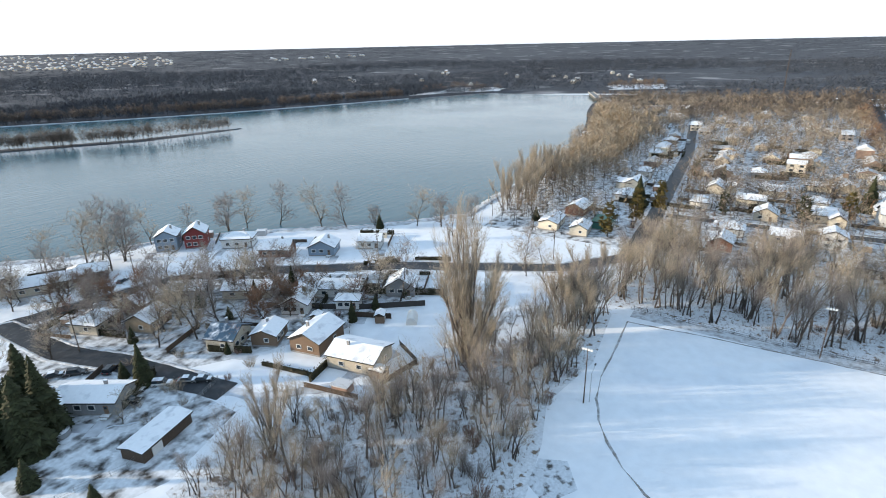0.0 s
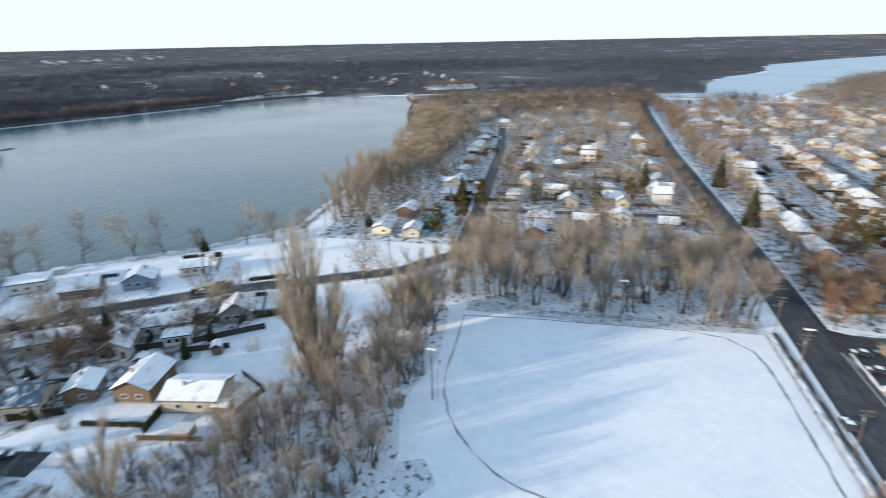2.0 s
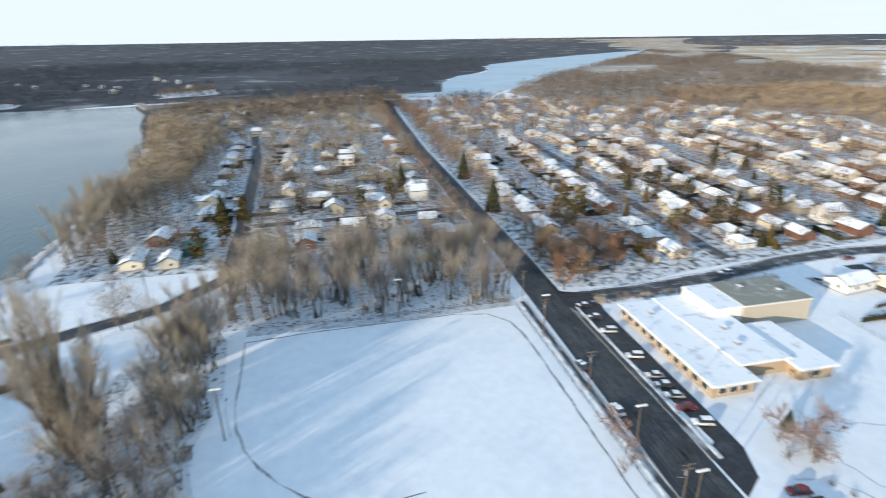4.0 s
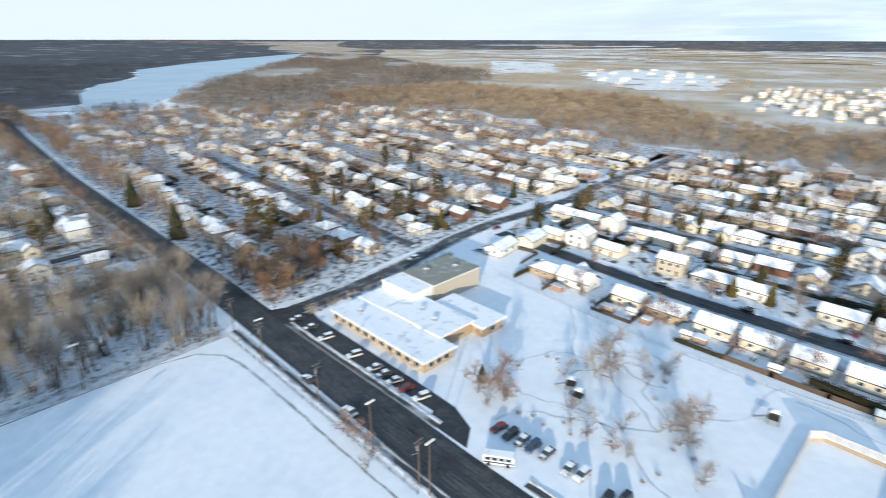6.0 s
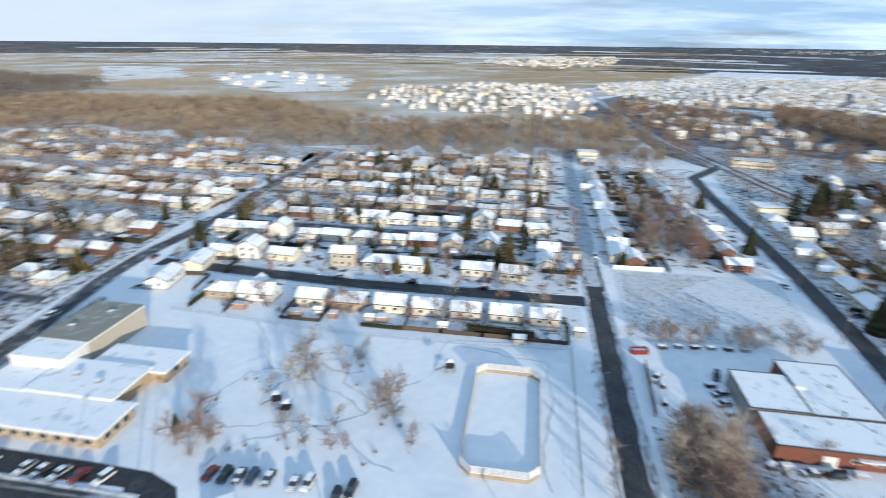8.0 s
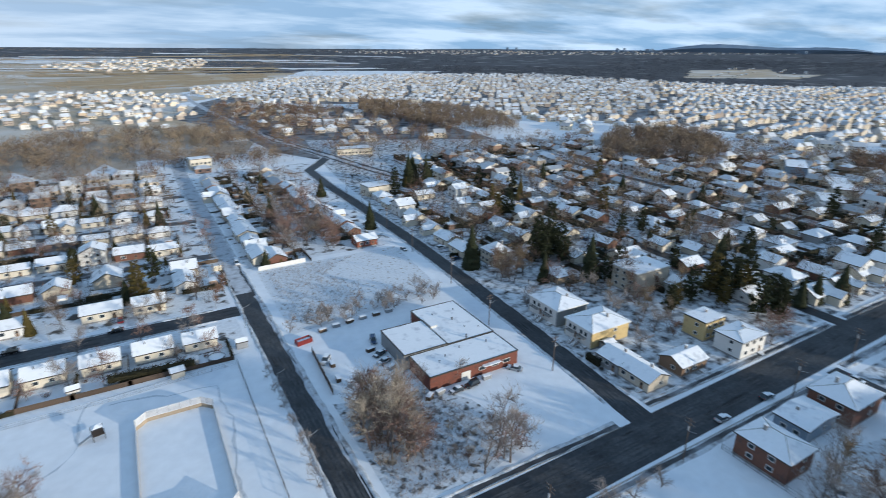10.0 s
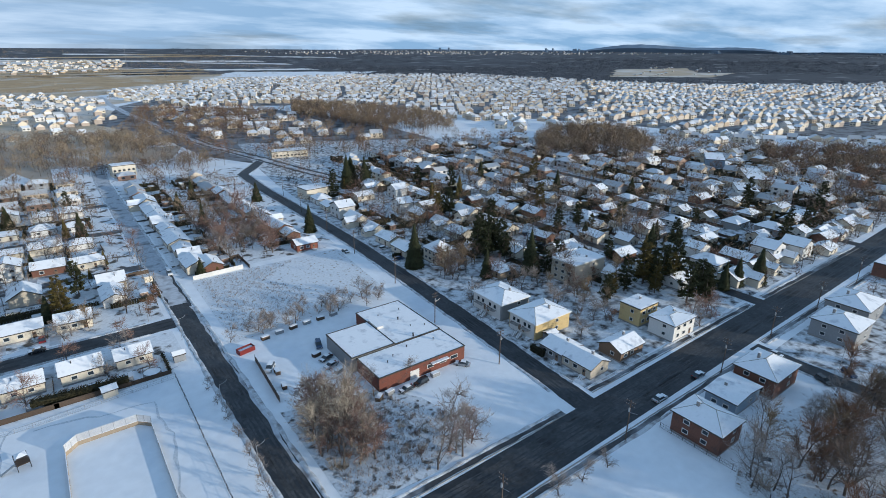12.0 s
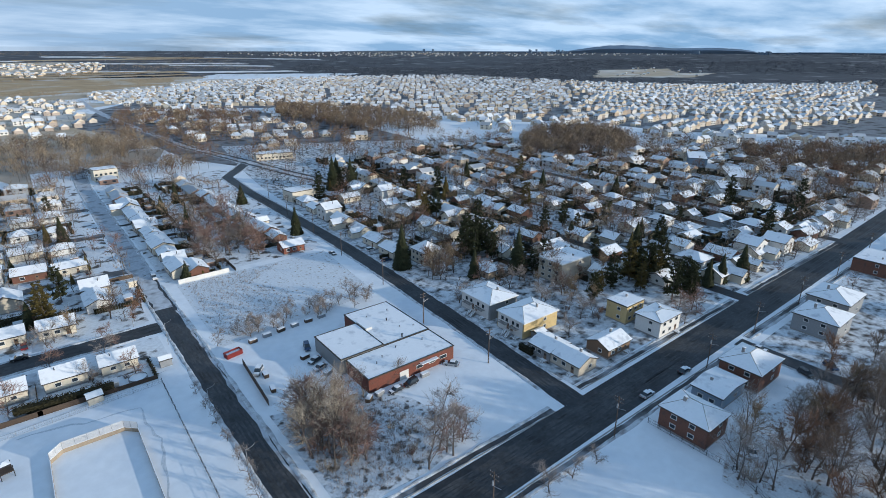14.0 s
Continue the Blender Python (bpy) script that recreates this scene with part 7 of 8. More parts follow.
def special(x, y, turn, *a, **k):
    if y > 75 and x < 200:
        own_plots.append((x, y, turn, 0))
    ob = house(*a, **k)
    ob.matrix_basis = at(x, y, turn)
    return ob


# riverside quarter: fronts turned to their streets
special(89.5, 81, radians(100), 13, 10, 1, "gable", "beige", "long beige house with vents on its snowy roof", peak=1.9, wins=4, floor_h=3.0)
special(91, 97, radians(100), 9, 12, 1, "gable_y", "brown", "tan house with a high wooden gable end", peak=2.4, floor_h=3.2)
special(79, 118, radians(20), 9, 8, 1, "gable_y", "beige", "small house with blue solar panels on its roof", peak=2.4, roof_mat=PLASTIC_BLUE, floor_h=3.0)
special(86, 110, radians(25), 8, 7, 1, "gable", "brown", "ramshackle cottage with a cluttered snowy yard", peak=1.6)
special(46, 122, radians(-60), 14, 8, 1, "gable", "grey", "low grey bungalow with an attached snowy wing", peak=1.6, wins=4)
special(40, 127, radians(30), 7, 6, 1, "hip", "beige", "small wing with a brown porch", peak=1.4)
special(66, 160, radians(20), 10, 9, 1, "hip", "beige", "hip-roofed cottage at the street corner", peak=2.2)
special(80, 160, radians(10), 9, 9, 1, "gable", "brown", "brown cottage under a snowy roof", peak=2.4)
special(74, 147, radians(20), 9, 8, 1, "gable", "tan_brick", "tan house among bare trees", peak=2.4)
special(93, 155, radians(-55), 12, 8, 1, "gable", "grey", "grey house beside the river street", peak=2.0)
special(103, 138, radians(-58), 15, 8, 1, "gable", "beige", "long low beige house by the street", peak=1.8)
special(104, 117, radians(-62), 8, 10, 1, "gable_y", "white", "white house with its gable to the yard", peak=2.6)
special(118, 113, radians(-62), 14, 8, 1, "gable", "white", "white house with a snowy gable roof", peak=2.0)
special(129, 96, radians(-65), 9, 8, 1, "gable_y", "grey", "grey cottage with steep snowy roof", peak=3.2)
special(112, 104, radians(-62), 7, 5, 1, "hip", "white", "low white garage under snow", peak=1.2, porch=False, chimney=False)
special(72, 203, radians(-30), 18, 9, 1, "gable", "beige", "long waterfront house under snow", peak=2.2, wins=4)
special(84, 200, radians(-30), 12, 9, 1, "hip", "brown_brick", "waterfront house with a wide snowy roof", peak=2.2)
special(56, 214, radians(-30), 14, 9, 1, "gable", "beige", "waterfront bungalow among trees", peak=2.0)
special(117, 203, radians(-45), 8, 9, 2, "gable_y", "blue", "blue two-storey waterfront house", peak=2.6)
special(125, 196, radians(-45), 8, 9, 2, "gable_y", "red", "dark red gabled waterfront house", peak=3.0)
special(133, 180, radians(-55), 12, 8, 1, "hip", "white", "pale waterfront house with terraces", peak=2.0, floor_h=3.4)
special(133, 158, radians(-62), 12, 8, 1, "gable", "brown_brick", "brown house with dormers under snow", peak=3.0)
special(144, 144, radians(-62), 10, 9, 1, "gable_y", "blue", "pale blue house with a snowy gable", peak=2.8)
special(158, 132, radians(-62), 9, 8, 1, "gable", "white", "white summer cottage by the water", peak=2.0)
special(216, 78, radians(185), 14, 8, 1, "gable", "cream", "cream bungalow beside the river road", peak=1.6)
special(225, 58, radians(185), 11, 8, 1, "flat", "green", "green-roofed workshop by the road", peak=0.4, roof_mat=SIDING["green"], chimney=False, porch=False)
special(212, 64, radians(185), 9, 7, 1, "gable", "cream", "pale yellow cottage by the road", peak=2.0)
# corner of the second side street
special(-123, -129, E_, 15, 13, 2, "hip", "grey", "grey two-storey duplex with entrance stairs", peak=2.0, trim=WHITE_TRIM)
special(-124, -111, E_, 12, 16, 2, "hip", "yellow", "yellow brick two-storey duplex catching the sun", peak=2.0, trim=WHITE_TRIM)


def duplex_front(x, y0, y1, wall):
    """Pale street front with two entrances, balconies and outside stairs, facing east."""
    ob = thing("duplex_front", "pale stone house front with balconies and stairs", "facade", "duplex fronts")
    yc, w = (y0 + y1) / 2, y1 - y0
    Shape().box(x + 0.1, yc, 0.3, 0.2, w - 0.1, 5.5).make("facing", SIDING[wall], ob)
    for sg in (-1, 1):
        yy = yc + sg * w * 0.22
        Shape().box(x + 1.0, yy, 3.1, 1.6, w * 0.3, 0.18, 0, top=0).make("balcony", CONCRETE, ob)
        for k in range(7):
            Shape().box(x + 1.8, yy - w * 0.15 + k * w * 0.05, 3.28, 0.05, 0.05, 0.95).make("baluster", DARK_METAL, ob)
        Shape().box(x + 1.8, yy, 4.2, 0.07, w * 0.3, 0.07).make("handrail", DARK_METAL, ob)
        st = Shape()
        n = 7
        for k in range(n):
            st.box(x + 1.3 + 0.32 * k, yc + sg * 0.9, 0, 0.34, 1.3, 1.4 * (1 - k / n) + 0.05, 0, top=1)
        st.make("stair", [CONCRETE, SNOW_ROOF], ob)
        for k in (-1, 1):
            q = Shape().box(x + 0.22, yy + k * w * 0.09, 3.7, 0.08, 1.3, 1.5, 0)
            q.box(x + 0.25, yy + k * w * 0.09, 3.8, 0.06, 1.1, 1.3, 1)
            q.make("window", [WHITE_TRIM, GLASS], ob)
        q = Shape().box(x + 0.22, yc + sg * 0.9, 1.4, 0.08, 1.0, 2.1, 0)
        q.make("door", [SIDING["brown"]], ob)


duplex_front(-116.5, -136, -122, "white")
duplex_front(-116, -116.6, -105.4, "white")
special(-168, -132, E_, 12, 18, 3, "flat", "beige", "beige three-storey house with balconies", peak=0.4, trim=WHITE_TRIM)
special(-156, -95, N_, 10, 8, 2, "flat", "yellow", "tall narrow tan house with a flat snowy roof", peak=0.4, floor_h=3.0)
special(-157, -83, N_, 12, 9, 2, "hip", "white", "white two-storey house by the main road", peak=0.7)
special(-117, -86, E_, 11, 8, 1, "gable", "beige", "small beige house at the corner", peak=2.0)
special(-117, -95, E_, 8, 9, 1, "gable", "grey", "grey cottage with a white porch", peak=1.8)
special(-133, -85, N_, 11, 8, 1, "gable", "brown", "brown house with a sunlit snowy roof", peak=2.0)
# north side of the main road
special(-117, -49, W_, 12, 10, 2, "hip", "brown_brick", "brown brick house with a snowy hip roof", peak=2.4, floor_h=2.6)
special(-136, -52, W_, 8, 13, 1, "gable", "blue", "blue-grey flat-fronted house under snow", peak=0.9, floor_h=3.4)
special(-152, -51, W_, 11, 14, 2, "hip", "brown_brick", "large brown brick house with bright hip roof", peak=2.6, floor_h=2.6)
special(-200, -49, W_, 13, 14, 2, "hip", "grey", "grey two-storey apartment house under snow", peak=2.4)
special(-221, -52, W_, 13, 16, 2, "hip", "grey", "second grey apartment house with rear balconies", peak=2.4)
special(-278, -54, 0.0, 18, 14, 2, "flat", "brown_brick", "flat-roofed brown brick apartment block", peak=0.4)
special(-91, -229, N_, 10, 8, 1, "gable", "brick", "red brick cottage at the lot's edge", peak=2.0)

yard_lines()


def brick_building():
    ob = thing("workshop_building", "low red brick workshop with a flat snowy roof", "building")
    mats = [BRICK_SHOP, SNOW_ROOF, CONCRETE, SIDING["grey"]]

    def block(x0, x1, y0, y1, h, wall=0):
        s = Shape()
        s.box((x0 + x1) / 2, (y0 + y1) / 2, -0.1, x1 - x0, y1 - y0, h + 0.1, wall)
        s.make("wall", mats, ob)
        r = Shape()
        r.box((x0 + x1) / 2, (y0 + y1) / 2, h, x1 - x0 + 0.2, y1 - y0 + 0.2, 0.12, 0)
        r.box((x0 + x1) / 2, (y0 + y1) / 2, h + 0.12, x1 - x0 - 0.4, y1 - y0 - 0.4, 0.12, 1)
        r.make("roof", [FASCIA, SNOW_ROOF], ob, "flat snow-covered roof with parapet")
        for a, b, c, d in ((x0, x1, y0, y0), (x0, x1, y1, y1), (x0, x0, y0 + 0.2, y1 - 0.2), (x1, x1, y0 + 0.2, y1 - 0.2)):
            Shape().box((a + b) / 2, (c + d) / 2, h + 0.124, abs(b - a) + 0.3, abs(d - c) + 0.3, 0.2, 0, top=0).make("parapet", FASCIA, ob)

    block(-91.5, -62, -123, -110.5, 4.2)
    block(-91.5, -75, -148, -123.2, 4.4)
    block(-74.8, -60.5, -140, -123.2, 4.7, 3)
    Shape().box(-76.2, -137, 4.5, 2.2, 6.0, 0.9, 0, top=1).make("clerestory", [SIDING["white"], SNOW_ROOF], ob)
    for k, (x, y, h) in enumerate(((-82, -124, 1.2), (-84, -136, 1.0), (-71, -118, 0.5), (-77, -120, 0.5), (-85, -130, 0.5), (-68, -116, 0.5), (-89, -128, 0.5), (-88, -142, 0.6), (-80, -142, 0.5), (-86, -119, 0.6))):
        s = Shape()
        s.tube((x, y, 4.2), (x, y, 4.5 + h), 0.22 if h > 0.8 else 0.13, 0.22 if h > 0.8 else 0.13, 8)
        s.tube((x, y, 4.5 + h), (x, y, 4.62 + h), 0.34 if h > 0.8 else 0.2, 0.1, 8)
        s.make("roof_vent", DARK_METAL, ob)
    for x, w, h, z in ((-73.5, 3.0, 2.8, 0.0), (-87.5, 2.6, 1.2, 1.6), (-83.5, 2.4, 1.2, 1.6), (-79, 2.4, 1.2, 1.6)):
        s = Shape()
        s.box(x, -110.44, z, w, 0.1, h, 0)
        s.box(x, -110.38, z + 0.12, w - 0.24, 0.06, h - 0.24, 1)
        s.make("garage_door" if z == 0 else "window", [WHITE_TRIM, SIDING["white"] if z == 0 else GLASS], ob)
    s = Shape()
    s.box(-82, -109.9, 3.0, 6, 1.2, 0.2, 0)
    s.make("canopy", [SNOW_ROOF], ob)


brick_building()


def school():
    ob = thing("school_building", "low tan brick school with snowy flat roofs", "school")

    def block(x0, x1, y0, y1, h, wall, top=SNOW_ROOF, lip=0.9):
        Shape().box((x0 + x1) / 2, (y0 + y1) / 2, -0.1, x1 - x0, y1 - y0, h + 0.1).make("wall", wall, ob)
        r = Shape()
        r.box((x0 + x1) / 2, (y0 + y1) / 2, h, x1 - x0 + 2 * lip, y1 - y0 + 2 * lip, 0.35, 0)
        r.box((x0 + x1) / 2, (y0 + y1) / 2, h + 0.35, x1 - x0 + 2 * lip - 0.3, y1 - y0 + 2 * lip - 0.3, 0.14, 1)
        r.make("roof", [WHITE_TRIM, top], ob, "flat roof under snow")

    block(90.3, 133.7, -98.4, -86.8, 3.5, BRICK_TAN)
    block(121.2, 134.4, -107.6, -98.8, 3.7, BRICK_TAN)
    block(96.0, 120.2, -112.4, -98.8, 4.3, BRICK_TAN)
    block(91.6, 113.6, -122.6, -112.8, 3.5, BRICK_TAN)
    block(118.4, 134.6, -117.2, -108.0, 6.9, SIDING["white"], SNOW_ROOF, 0.2)
    block(118.2, 134.4, -141.0, -117.4, 7.1, SIDING["beige"], SHINGLE, 0.3)
    for k in range(11):
        x = 93 + k * 3.9
        s = Shape()
        s.box(x, -86.75, 1.0, 2.4, 0.12, 1.7, 0)
        s.box(x, -86.68, 1.1, 2.2, 0.06, 1.5, 1)
        s.make("window", [WHITE_TRIM, GLASS], ob)
    for k in range(4):
        x, y = (90.25, -89.5 - 3.0 * k) if k < 3 else (91.55, -117.5)
        s = Shape()
        s.box(x, y, 1.0, 0.12, 2.2, 1.7, 0)
        s.box(x - 0.07, y, 1.1, 0.06, 2.0, 1.5, 1)
        s.make("window", [WHITE_TRIM, GLASS], ob)
    for x, y, z in ((112, -106, 4.8), (104, -104, 4.8), (126, -92, 4.0), (129, -124, 7.55), (124, -134, 7.55)):
        s = Shape().box(x, y, z, 1.6, 1.2, 0.9)
        s.box(x, y, z + 0.9, 1.7, 1.3, 0.08, 1)
        s.make("roof_unit", [GALV, SNOW_ROOF], ob)


school()


def rink():
    ob = thing("ice_rink", "outdoor hockey rink with tan boards under snow", "ice rink")
    x0, x1, y0, y1, c = -9.6, 8.2, -134, -93.5, 2.6
    ice = [(x0 + c, y0), (x1 - c, y0), (x1, y0 + c), (x1, y1 - c), (x1 - c, y1), (x0 + c, y1), (x0, y1 - c), (x0, y0 + c)]
    s = Shape()
    s.face([(x, y, 0.05) for x, y in ice])
    s.make("ice_sheet", SNOW, ob, "smooth snow-covered ice")
    for i in range(8):
        (ax, ay), (bx, by) = ice[i], ice[(i + 1) % 8]
        d = math.hypot(bx - ax, by - ay)
        turn = math.atan2(by - ay, bx - ax)
        n = max(1, round(d / 2.4))
        for k in range(n):
            t = (k + 0.5) / n
            b = Shape()
            b.box(0, 0, 0.0, d / n - 0.03, 0.10, 1.15, 0)
            b.box(0, 0, 1.15, d / n - 0.03, 0.16, 0.06, 1)
            b.make("board", [PLANK_TAN, SNOW_ROOF], ob, m=at(ax + (bx - ax) * t, ay + (by - ay) * t, turn))
        end = i in (7, 0, 1, 3, 4, 5)
        if end:
            fence = Shape()
            h0, h1 = 1.2, 3.0
            fence.box(0, 0, h1, d, 0.06, 0.06)
            for k in range(int(d / 0.16) + 1):
                fence.box(-d / 2 + k * 0.16, 0, h0, 0.07, 0.05, h1 - h0)
            for k in range(9):
                fence.box(0, 0, h0 + 0.1 + k * 0.2, d, 0.05, 0.08)
            fence.make("end_netting", MESH_WIRE, ob, "snow-crusted wire netting above the boards", m=at((ax + bx) / 2, (ay + by) / 2, turn))
            for k in range(n + 1):
                t = k / n
                Shape().tube((ax + (bx - ax) * t, ay + (by - ay) * t, 0), (ax + (bx - ax) * t, ay + (by - ay) * t, 3.05), 0.06, 0.06, 6).make("post", GALV, ob)


rink()


def car_proto(paint, label, kind_, snowy):
    ob = thing("car", label, "car", "parked cars")
    suv = kind_ == "suv"
    L_, W2, H0, H1 = 4.6, 0.9, 0.95 if suv else 0.82, 1.72 if suv else 1.45
    prof = [(-2.3, 0.35), (-2.28, H0 - 0.12), (-2.0, H0), (2.05, H0), (2.28, H0 - 0.25), (2.3, 0.35)]
    s = Shape()
    n = len(prof)
    pts = [(x, -W2, z) for x, z in prof] + [(x, W2, z) for x, z in prof]
    s.solid(pts, [tuple(range(n - 1, -1, -1)) and tuple(range(n)), tuple(range(2 * n - 1, n - 1, -1))] + [(i, n + i, n + (i + 1) % n, (i + 1) % n) for i in range(n)])
    s.make("body", paint, ob)
    cab = [(-2.1 if suv else -1.75, H0), (-1.95 if suv else -1.05, H1), (0.35, H1), (1.15, H0)]
    g = Shape()
    w0, w1 = W2 - 0.04, W2 - 0.2
    gp = [(cab[0][0], -w0, H0), (cab[1][0], -w1, H1), (cab[2][0], -w1, H1), (cab[3][0], -w0, H0)]
    g.solid(gp + [(x, -y, z) for x, y, z in gp], [(0, 3, 2, 1), (4, 5, 6, 7), (0, 1, 5, 4), (2, 3, 7, 6)])
    g.make("cabin_glass", GLASS, ob)
    r = Shape()
    r.box((cab[1][0] + cab[2][0]) / 2, 0, H1 - 0.02, cab[2][0] - cab[1][0] + 0.1, 2 * w1 + 0.06, 0.07)
    r.make("roof", SNOW_ROOF if snowy else paint, ob)
    if snowy:
        Shape().box(1.65, 0, H0 + 0.005, 0.9, 1.5, 0.05).make("bonnet_snow", SNOW_ROOF, ob)
    for x in (-1.4, 1.4):
        for y in (-0.82, 0.82):
            wh = Shape().tube((x, y - 0.11, 0.33), (x, y + 0.11, 0.33), 0.33, 0.33, 12, 0)
            wh.tube((x, y - 0.12, 0.33), (x, y + 0.12, 0.33), 0.19, 0.19, 8, 1)
            wh.make("wheel", [TYRE, GALV], ob)
    for y in (-0.65, 0.65):
        Shape().box(2.26, y, 0.62, 0.08, 0.35, 0.14).make("headlight", LAMP_WHITE, ob)
        Shape().box(-2.28, y, 0.68, 0.06, 0.3, 0.16).make("tail_light", LAMP_RED, ob)
    return ob


CARS = Kit([car_proto(PAINTS[0], "black car dusted with snow", "suv", False), car_proto(PAINTS[1], "charcoal parked car in the snow", "car", True), car_proto(PAINTS[2], "silver car with a snowy roof", "car", True),
            car_proto(PAINTS[3], "white parked car under snow", "suv", True), car_proto(PAINTS[4], "dark red parked car", "car", False), car_proto(PAINTS[5], "dark blue car parked in snow", "suv", False)])
CARS.protos[4]["label"] = "dark red car parked in snow"
def park_cars(places):
    for x, y, i, turn in places:
        CARS.put(i, x, y, turn)


park_cars([(61, -84, 4, 1.4), (57.5, -84, 0, 1.5), (54.5, -84.5, 1, 1.6), (51.5, -84.5, 5, 1.5), (48, -85, 1, 1.55), (42, -84.5, 2, 1.6), (39, -85, 3, 1.5), (32, -82.5, 0, 1.6), (29.5, -85, 0, 1.5), (142, -78, 1, 1.35), (134, -78, 1, 1.4), (125.2, -78, 3, 1.35), (111, -78.3, 3, 1.3), (101.6, -78.5, 2, 1.35)])
park_cars([(93, -78.5, 2, 1.3), (88.4, -78.6, 4, 1.35), (82.6, -78.8, 3, 1.3), (97.4, -78.5, 1, 1.35), (91, -62.3, 2, 0.0), (110, -62.3, 1, 0.0), (-73.5, -107.2, 0, 0.15), (-88.8, -108, 2, -0.9), (-68.5, -107, 1, 0.1), (-121, -63.6, 2, 3.1), (-140, -63.5, 1, 3.1), (-165, -57, 3, 1.7), (-170, -55.5, 1, 1.6), (-166, -41, 0, 1.2)])
park_cars([(-176, -38, 5, 1.0), (-120, -36, 2, 0.7), (-59, -143, 5, 1.3), (-57.5, -134.5, 1, 0.4), (-57, -130, 2, 0.3), (-42, -139, 3, 0.9), (-104, -213, 1, 1.6), (-195, -92, 4, 1.2), (50, 116, 0, -1.0), (50, 139, 0, -0.8), (46.5, 143, 1, -0.6), (55, 133, 0, 0.5), (53, 119, 1, -0.9), (62, 112, 2, -1.0)])
park_cars([(64, 109, 1, -1.0), (58, 116, 3, -0.9), (88, 186, 1, 0.4), (155, -195, 4, 1.5), (154, -140, 3, 1.5), (-25, -215, 1, 1.57), (-33.6, -232, 3, 1.57), (12, -190, 1, 0.0), (40, -190, 0, 0.0), (70, -190, 2, 0.0), (142, 118, 2, -1.0), (150, 116, 1, -1.0), (230, 47, 0, 0.1), (236, 48, 2, 0.1)])
# cars on drives in front of the nearer houses
n_cars = 0
for x, y, turn, _ in plots[:150]:
    if rng.random() < 0.3 and n_cars < 24:
        fx, fy = math.sin(turn), -math.cos(turn)
        sx, sy = math.cos(turn), math.sin(turn)
        CARS.put(rng.randrange(6), x + fx * 7.0 + sx * 5.2, y + fy * 7.0 + sy * 5.2, turn + PI / 2)
        n_cars += 1


def bus():
    ob = thing("minibus", "white and blue minibus by the road", "bus")
    Shape().box(0, 0, 0.45, 6.8, 2.2, 2.2).make("body", PAINTS[3], ob)
    for sg in (-1, 1):
        for k in range(4):
            Shape().box(-2.2 + k * 1.5, sg * 1.11, 1.6, 1.2, 0.04, 0.75).make("window", GLASS, ob)
    Shape().box(3.41, 0, 1.4, 0.04, 1.9, 1.0).make("windscreen", GLASS, ob)
    Shape().box(0, 0, 2.65, 6.6, 2.0, 0.1).make("roof_snow", SNOW_ROOF, ob)
    for sg in (-1, 1):
        Shape().box(0, sg * 1.12, 0.9, 6.6, 0.03, 0.3).make("stripe", PAINTS[5], ob)
    for x in (-2.1, 2.1):
        for y in (-1.0, 1.0):
            Shape().tube((x, y - 0.15, 0.45), (x, y + 0.15, 0.45), 0.45, 0.45, 12).make("wheel", TYRE, ob)
    ob.matrix_basis = at(54, -75.4, 0.6)


bus()


def utility_pole(arms=2, lamp=True):
    ob = thing("utility_pole", "tall wooden utility pole with crossarms", "utility pole", "utility poles")
    Shape().tube((0, 0, -0.2), (0, 0, 11.5), 0.17, 0.11, 8).make("pole", POLE_WOOD, ob)
    for k in range(arms):
        z = 10.9 - k * 1.0
        arm = Shape().box(0, 0, z, 0.12, 2.4, 0.14)
        for y in (-1.1, -0.5, 0.5, 1.1):
            arm.tube((0, y, z + 0.14), (0, y, z + 0.36), 0.05, 0.03, 6, 1)
        arm.make("crossarm", [POLE_WOOD, GALV], ob)
    Shape().tube((0.28, 0, 8.4), (0.28, 0, 9.4), 0.22, 0.22, 8).make("transformer", GALV, ob)
    if lamp:
        s = Shape().tube((0, 0, 8.0), (0, 2.2, 8.7), 0.05, 0.04, 6)
        s.make("lamp_arm", GALV, ob)
        Shape().box(0, 2.5, 8.62, 0.25, 0.7, 0.14).make("lamp_head", DARK_METAL, ob)
    return ob


POLES = Kit([utility_pole()])
spots = [(-60, -59.5), (-100, -59.2), (-147, -60.5), (-180, -61.5), (-215, -61), (-255, -61.5), (-295, -62), (-20, -59.3), (20, -59.2), (62, -59.2), (100, -59.3), (129, -59.0), (150, -60), (190, -63), (235, -62.5), (280, -63), (330, -63),
         (-98, -102), (-97.5, -134), (-104, -170), (-106.5, -209), (-110, -245), (-113, -285), (-118, -325), (44, 178), (56, 150), (90, 181), (120, 156), (146, 119), (178, 63), (225, 46), (280, 49)]
for x, y in spots:
    POLES.put(0, x, y, 0.0 if abs(y + 62) < 8 else PI / 2)


def wires(line, h, name):
    s = Shape()
    for off in (-1.1, 0.5, 1.1):
        for (ax, ay), (bx, by) in zip(line, line[1:]):
            d = Vector((bx - ax, by - ay)).normalized()
            a, b = Vector((ax - d.y * off, ay + d.x * off, h)), Vector((bx - d.y * off, by + d.x * off, h))
            prev = a
            for k in range(1, 7):
                t = k / 6
                p = a + (b - a) * t - Vector((0, 0, 1.0 * 4 * t * (1 - t) * 0.8))
                s.tube(prev, p, 0.018, 0.018, 3, caps=False)
                prev = p
    tagged(s.make(name, DARK_METAL), "thin sagging overhead power lines", "power line", kind="stuff")


main_line = sorted([p for p in spots if abs(p[1] + 61) < 3])
wires(main_line, 11.2, "power_line")
wires([p for p in spots if p[0] < -97 and p[1] < -100], 11.2, "power_line")


